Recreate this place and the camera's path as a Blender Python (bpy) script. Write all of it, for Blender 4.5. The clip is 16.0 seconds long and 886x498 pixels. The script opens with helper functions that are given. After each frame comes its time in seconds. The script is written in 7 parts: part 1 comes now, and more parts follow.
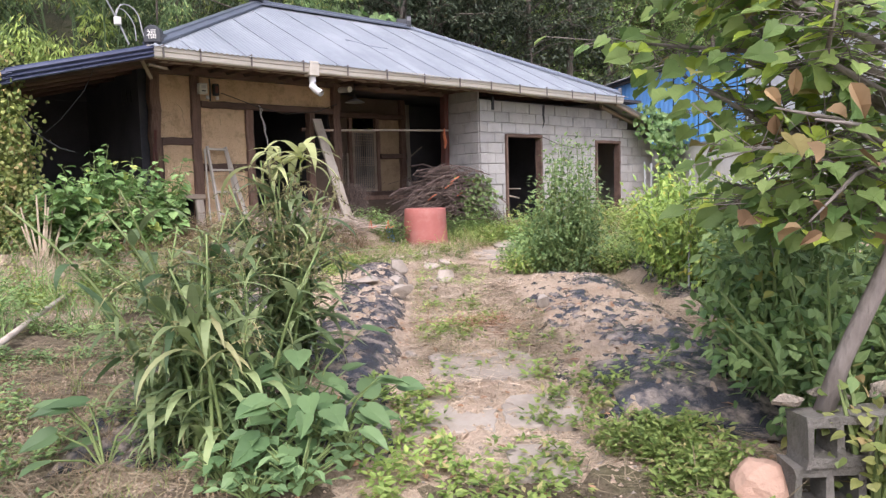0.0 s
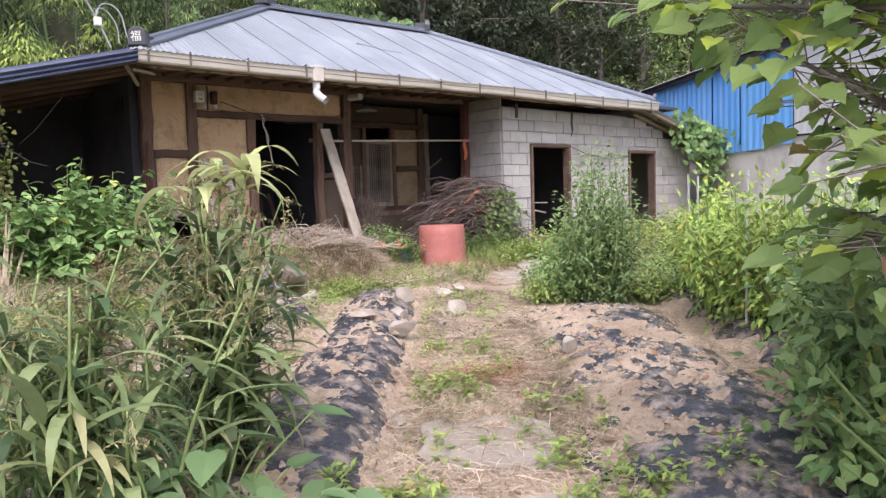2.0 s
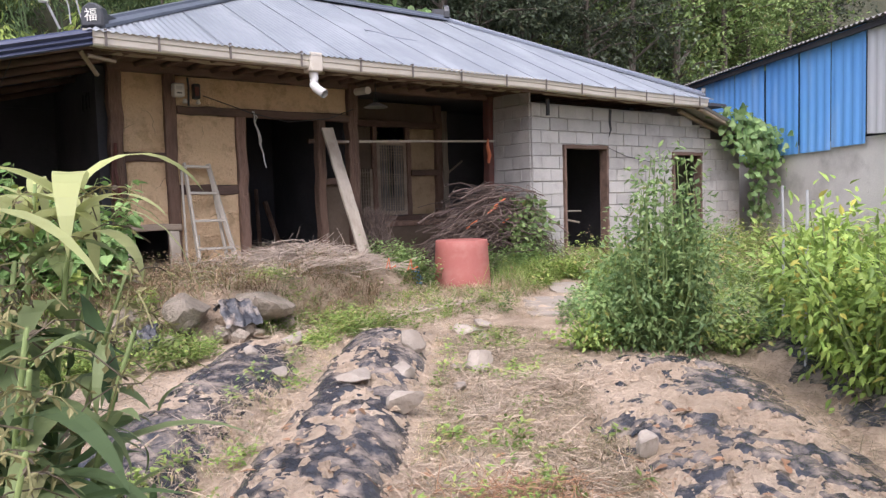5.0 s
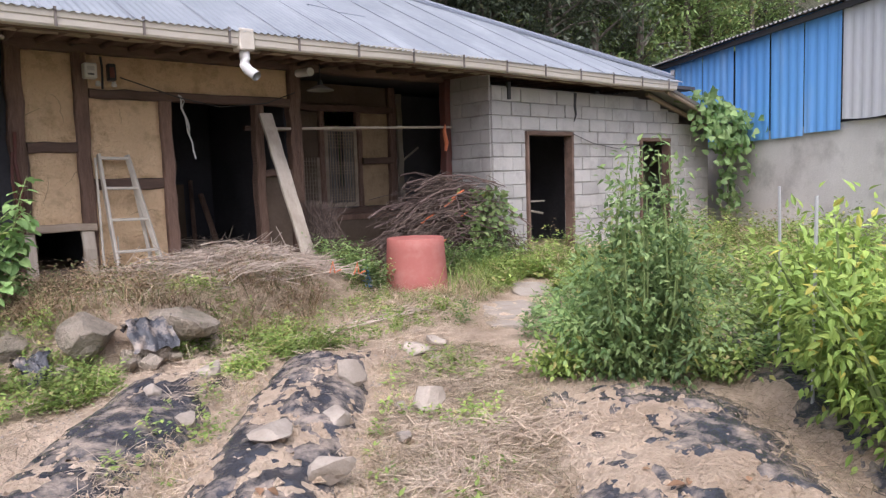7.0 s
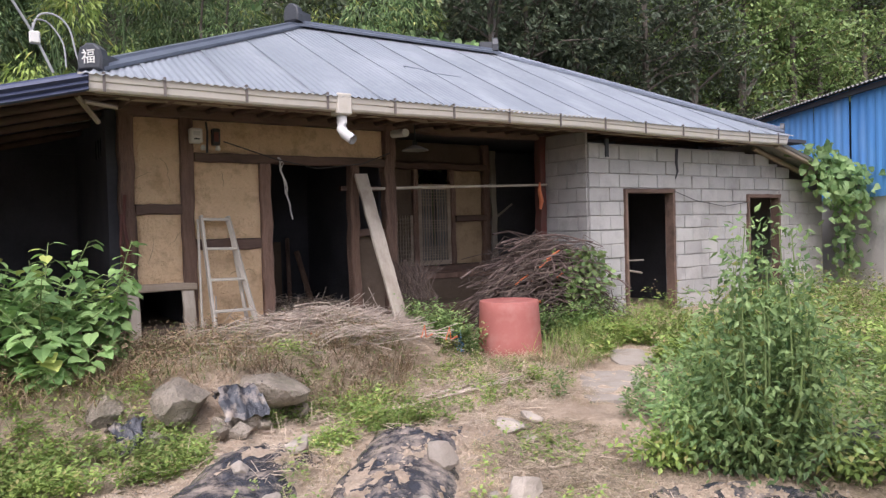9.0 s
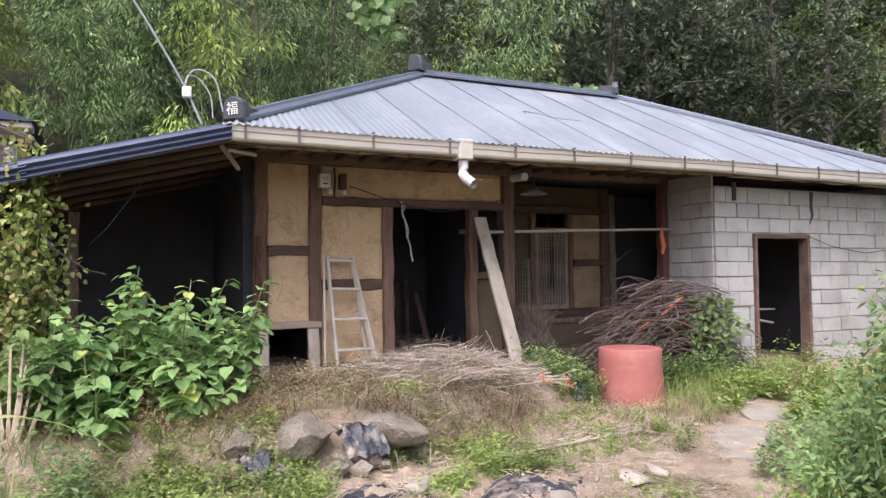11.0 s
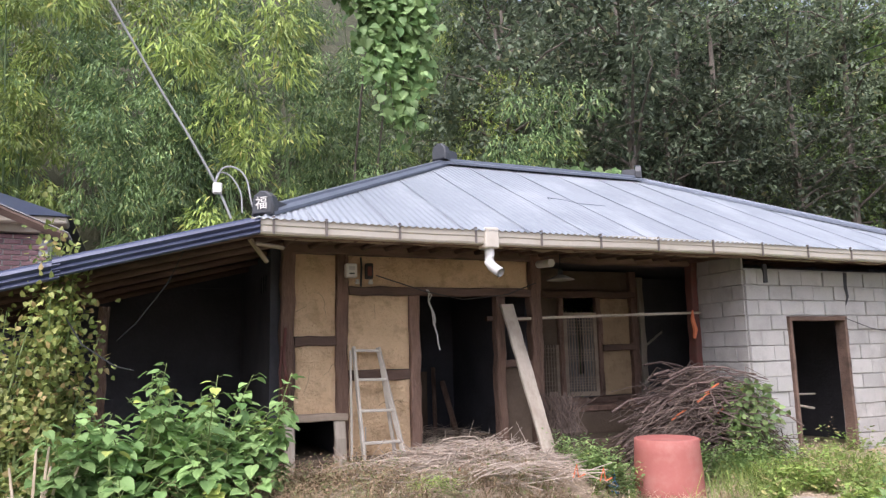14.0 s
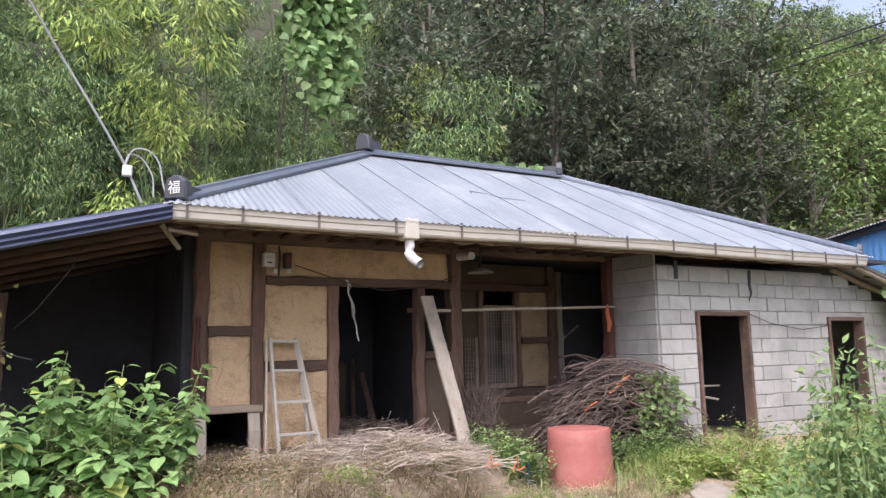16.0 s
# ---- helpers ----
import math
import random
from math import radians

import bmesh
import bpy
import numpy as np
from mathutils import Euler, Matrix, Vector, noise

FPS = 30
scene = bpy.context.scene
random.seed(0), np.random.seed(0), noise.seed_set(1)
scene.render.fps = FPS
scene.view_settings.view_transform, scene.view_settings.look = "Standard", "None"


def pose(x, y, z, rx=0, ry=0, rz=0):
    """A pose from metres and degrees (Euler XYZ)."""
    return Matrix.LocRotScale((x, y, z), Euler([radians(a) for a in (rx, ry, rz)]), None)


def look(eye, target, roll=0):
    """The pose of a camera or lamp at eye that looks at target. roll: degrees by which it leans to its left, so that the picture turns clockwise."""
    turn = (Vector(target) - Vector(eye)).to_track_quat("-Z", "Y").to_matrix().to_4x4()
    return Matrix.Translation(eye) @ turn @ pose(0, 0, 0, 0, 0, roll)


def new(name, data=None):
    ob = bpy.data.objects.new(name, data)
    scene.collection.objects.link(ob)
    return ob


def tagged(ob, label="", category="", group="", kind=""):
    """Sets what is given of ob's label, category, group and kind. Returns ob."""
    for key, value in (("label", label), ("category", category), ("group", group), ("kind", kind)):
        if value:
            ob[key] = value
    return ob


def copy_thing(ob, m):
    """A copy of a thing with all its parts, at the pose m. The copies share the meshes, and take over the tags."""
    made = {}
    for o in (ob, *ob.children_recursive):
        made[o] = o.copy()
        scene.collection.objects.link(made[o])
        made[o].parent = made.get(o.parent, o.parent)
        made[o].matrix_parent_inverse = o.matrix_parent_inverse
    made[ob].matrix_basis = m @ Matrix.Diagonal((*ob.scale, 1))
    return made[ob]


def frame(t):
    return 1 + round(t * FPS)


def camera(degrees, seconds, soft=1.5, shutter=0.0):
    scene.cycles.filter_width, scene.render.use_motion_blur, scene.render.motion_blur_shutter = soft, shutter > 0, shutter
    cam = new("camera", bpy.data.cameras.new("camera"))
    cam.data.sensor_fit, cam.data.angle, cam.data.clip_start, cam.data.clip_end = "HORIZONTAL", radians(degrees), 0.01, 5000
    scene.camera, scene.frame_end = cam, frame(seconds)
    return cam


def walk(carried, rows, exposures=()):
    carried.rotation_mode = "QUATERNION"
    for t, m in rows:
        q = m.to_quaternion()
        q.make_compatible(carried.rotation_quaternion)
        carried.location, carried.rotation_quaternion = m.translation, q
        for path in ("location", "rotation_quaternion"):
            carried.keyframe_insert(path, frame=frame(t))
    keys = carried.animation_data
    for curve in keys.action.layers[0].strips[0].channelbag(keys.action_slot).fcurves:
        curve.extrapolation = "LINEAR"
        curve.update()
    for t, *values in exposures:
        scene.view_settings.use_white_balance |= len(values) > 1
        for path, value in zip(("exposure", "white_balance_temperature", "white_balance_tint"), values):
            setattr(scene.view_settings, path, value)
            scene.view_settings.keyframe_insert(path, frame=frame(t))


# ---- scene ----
cam = camera(62.5, 16.0, soft=1.35)
PATH = [
    (0, (-0.144, 0.025, 1.523), (1.172, 1.522, 1.361), -1.5),
    (0.5, (0.018, 0.19, 1.512), (1.331, 1.693, 1.369), -1.2),
    (1, (0.201, 0.411, 1.552), (1.523, 1.905, 1.414), -1.5),
    (1.5, (0.427, 0.553, 1.539), (1.737, 2.059, 1.407), -1.8),
    (2, (0.682, 0.697, 1.577), (1.939, 2.248, 1.448), -1.7),
    (2.5, (0.869, 0.915, 1.575), (2.086, 2.497, 1.451), -1.6),
    (3, (1.027, 1.134, 1.617), (2.231, 2.725, 1.484), -1.9),
    (3.5, (1.242, 1.374, 1.615), (2.449, 2.964, 1.489), -1.8),
    (4, (1.417, 1.566, 1.675), (2.611, 3.166, 1.549), -1.5),
    (4.2, (1.468, 1.636, 1.677), (2.663, 3.235, 1.554), -1.5),
    (6.3, (2.121, 2.324, 1.85), (3.374, 3.874, 1.688), -1.7),
    (6.5, (2.184, 2.37, 1.865), (3.442, 3.914, 1.691), -1.6),
    (7, (2.327, 2.534, 1.872), (3.615, 4.053, 1.689), -1.8),
    (7.5, (2.427, 2.684, 1.943), (3.71, 4.207, 1.76), -2.1),
    (8, (2.514, 2.726, 1.976), (3.757, 4.285, 1.82), -2.0),
    (8.5, (2.491, 2.735, 1.996), (3.66, 4.355, 1.892), -1.8),
    (9, (2.446, 2.73, 2.021), (3.543, 4.402, 1.977), -1.5),
    (9.5, (2.424, 2.734, 2.019), (3.454, 4.449, 2.015), -1.3),
    (10, (2.408, 2.732, 2.023), (3.377, 4.482, 2.049), -1.2),
    (10.2, (2.4, 2.73, 2.023), (3.343, 4.494, 2.06), -1.0),
    (12.3, (2.353, 2.777, 2.048), (3.067, 4.638, 2.215), -0.7),
    (12.5, (2.352, 2.778, 2.062), (3.066, 4.637, 2.247), -0.7),
    (13, (2.36, 2.769, 2.082), (3.085, 4.618, 2.316), -0.9),
    (13.5, (2.366, 2.77, 2.098), (3.107, 4.608, 2.369), -1.1),
    (14, (2.369, 2.78, 2.11), (3.132, 4.604, 2.411), -1.3),
    (14.5, (2.386, 2.776, 2.111), (3.175, 4.587, 2.424), -1.4),
    (15, (2.401, 2.779, 2.1), (3.237, 4.569, 2.41), -1.4),
    (15.5, (2.418, 2.782, 2.102), (3.311, 4.546, 2.398), -1.3),
    (16, (2.429, 2.769, 2.088), (3.376, 4.509, 2.367), -1.0),
]
walk(cam, [(t, look(eye, target, roll)) for t, eye, target, roll in PATH], [(0.0, 0.95, 6100, 20), (2.5, 0.98, 6100, 20), (4.0, 0.92, 6100, 20), (7.5, 0.76, 6050, 19), (9.5, 0.74, 6080, 19), (10.0, 0.8, 6080, 19), (12.5, 1.06, 6060, 19), (16.0, 1.05, 6060, 19)])

# ---- world and sun: bright overcast ----
world = bpy.data.worlds.new("sky")
scene.world = world
world.use_nodes = True
_n = world.node_tree.nodes
_sky = _n.new("ShaderNodeTexSky")
_sky.sky_type = "NISHITA"
_sky.sun_disc = False
_sky.sun_elevation = radians(54)
_sky.sun_rotation = radians(223)
_sky.air_density, _sky.dust_density, _sky.ozone_density = 1.0, 4.0, 1.0
_hsv = _n.new("ShaderNodeHueSaturation")
_hsv.inputs["Saturation"].default_value = 0.55
world.node_tree.links.new(_sky.outputs[0], _hsv.inputs["Color"])
world.node_tree.links.new(_hsv.outputs[0], _n["Background"].inputs["Color"])
_n["Background"].inputs["Strength"].default_value = 0.15
_sl = bpy.data.lights.new("sun", "SUN")
_sl.energy, _sl.angle, _sl.color = 1.45, radians(60), (1.0, 0.975, 0.94)
sun = new("sun", _sl)
sun.matrix_world = look((0, 0, 30), Vector((0, 0, 30)) - Vector((-0.682 * math.cos(radians(54)), -0.731 * math.cos(radians(54)), math.sin(radians(54)))))


# ---- materials ----
def _nodes(name):
    m = bpy.data.materials.new(name)
    m.use_nodes = True
    nt = m.node_tree
    return m, nt, nt.nodes, nt.links, nt.nodes["Principled BSDF"]


def surface(name, c1, c2, rough=0.85, s1=2.0, s2=35.0, bump=0.25, metal=0.0, mixamt=0.5, stain=None, stain_amt=0.0,
            stain_scale=1.2, stretch=(1, 1, 1), piece=0.0, spec=0.3, island=0.0, stain_from=0.5):
    """Two-scale noise between two colours, with an optional third stain colour, piece-to-piece variation and bump."""
    m, nt, N, L, P = _nodes(name)
    geo = N.new("ShaderNodeNewGeometry")
    mp = N.new("ShaderNodeMapping")
    mp.inputs["Scale"].default_value = stretch
    L.new(geo.outputs["Position"], mp.inputs["Vector"])

    def noise_at(scale, detail=6.0, rough_n=0.6):
        t = N.new("ShaderNodeTexNoise")
        t.inputs["Scale"].default_value = scale
        t.inputs["Detail"].default_value = detail
        t.inputs["Roughness"].default_value = rough_n
        L.new(mp.outputs[0], t.inputs["Vector"])
        return t
    big, fine = noise_at(s1), noise_at(s2, 4.0)
    add = N.new("ShaderNodeMath")
    add.operation = "MULTIPLY_ADD"
    L.new(fine.outputs["Fac"], add.inputs[0])
    add.inputs[1].default_value = mixamt
    sub = N.new("ShaderNodeMath")
    sub.operation = "MULTIPLY_ADD"
    L.new(big.outputs["Fac"], sub.inputs[0])
    sub.inputs[1].default_value = 1.6
    sub.inputs[2].default_value = -0.3 - mixamt * 0.5
    L.new(sub.outputs[0], add.inputs[2])
    mix = N.new("ShaderNodeMix")
    mix.data_type = "RGBA"
    mix.clamp_factor = True
    L.new(add.outputs[0], mix.inputs[0])
    mix.inputs[6].default_value = (*c1, 1)
    mix.inputs[7].default_value = (*c2, 1)
    out = mix.outputs[2]
    if stain:
        st = noise_at(stain_scale, 5.0, 0.65)
        ramp = N.new("ShaderNodeMapRange")
        ramp.inputs[1].default_value, ramp.inputs[2].default_value = stain_from, stain_from + 0.18
        ramp.inputs[3].default_value, ramp.inputs[4].default_value = 0.0, stain_amt
        L.new(st.outputs["Fac"], ramp.inputs[0])
        m2 = N.new("ShaderNodeMix")
        m2.data_type = "RGBA"
        L.new(ramp.outputs[0], m2.inputs[0])
        L.new(out, m2.inputs[6])
        m2.inputs[7].default_value = (*stain, 1)
        out = m2.outputs[2]
    if piece or island:
        hs = N.new("ShaderNodeHueSaturation")
        mr = N.new("ShaderNodeMapRange")
        amt = piece or island
        mr.inputs[3].default_value, mr.inputs[4].default_value = 1 - amt, 1 + amt
        if piece:
            oi = N.new("ShaderNodeObjectInfo")
            L.new(oi.outputs["Random"], mr.inputs[0])
        else:
            L.new(geo.outputs["Random Per Island"], mr.inputs[0])
        L.new(mr.outputs[0], hs.inputs["Value"])
        L.new(out, hs.inputs["Color"])
        out = hs.outputs[0]
    L.new(out, P.inputs["Base Color"])
    P.inputs["Roughness"].default_value = rough
    P.inputs["Metallic"].default_value = metal
    P.inputs["Specular IOR Level"].default_value = spec
    if bump:
        b = N.new("ShaderNodeBump")
        b.inputs["Strength"].default_value = bump
        b.inputs["Distance"].default_value = 0.02 if bump < 0.8 else 0.05
        L.new(fine.outputs["Fac"], b.inputs["Height"])
        L.new(b.outputs[0], P.inputs["Normal"])
    return m


def leaf(name, c1, c2, odd=None, odd_share=0.06, rough=0.5, translucent=0.3, clump=0.0, patch=0.38):
    """Leaf: colour varies leaf by leaf, with a share of odd (yellow or brown) ones, and lets light through."""
    m, nt, N, L, P = _nodes(name)
    geo = N.new("ShaderNodeNewGeometry")
    ramp = N.new("ShaderNodeValToRGB")
    e = ramp.color_ramp.elements
    e[0].color, e[1].color = (*c1, 1), (*c2, 1)
    e[1].position = 1.0 - (odd_share if odd else 0.0) - 0.01
    if odd:
        k = e.new(1.0 - odd_share)
        k.color = (*odd, 1)
    L.new(geo.outputs["Random Per Island"], ramp.inputs[0])
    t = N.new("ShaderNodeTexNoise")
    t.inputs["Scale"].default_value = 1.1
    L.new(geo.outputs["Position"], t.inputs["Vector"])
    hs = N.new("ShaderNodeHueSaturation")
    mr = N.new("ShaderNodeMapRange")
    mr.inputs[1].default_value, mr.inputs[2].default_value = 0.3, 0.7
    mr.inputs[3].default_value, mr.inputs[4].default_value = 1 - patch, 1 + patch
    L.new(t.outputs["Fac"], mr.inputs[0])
    # tone differs per clump; the darker clumps stand in for shaded gaps
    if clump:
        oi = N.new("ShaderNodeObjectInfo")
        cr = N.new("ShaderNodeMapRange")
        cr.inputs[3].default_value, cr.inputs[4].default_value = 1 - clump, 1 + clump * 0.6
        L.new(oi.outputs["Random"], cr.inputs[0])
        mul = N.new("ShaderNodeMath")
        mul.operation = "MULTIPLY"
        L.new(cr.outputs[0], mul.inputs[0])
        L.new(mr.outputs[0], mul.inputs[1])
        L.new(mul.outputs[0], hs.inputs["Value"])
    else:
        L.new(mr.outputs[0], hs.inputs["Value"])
    L.new(ramp.outputs[0], hs.inputs["Color"])
    L.new(hs.outputs[0], P.inputs["Base Color"])
    P.inputs["Roughness"].default_value = rough
    P.inputs["Specular IOR Level"].default_value = 0.35
    tr = N.new("ShaderNodeBsdfTranslucent")
    L.new(hs.outputs[0], tr.inputs["Color"])
    mx = N.new("ShaderNodeMixShader")
    mx.inputs[0].default_value = translucent
    L.new(P.outputs[0], mx.inputs[1])
    L.new(tr.outputs[0], mx.inputs[2])
    L.new(mx.outputs[0], N["Material Output"].inputs["Surface"])
    return m


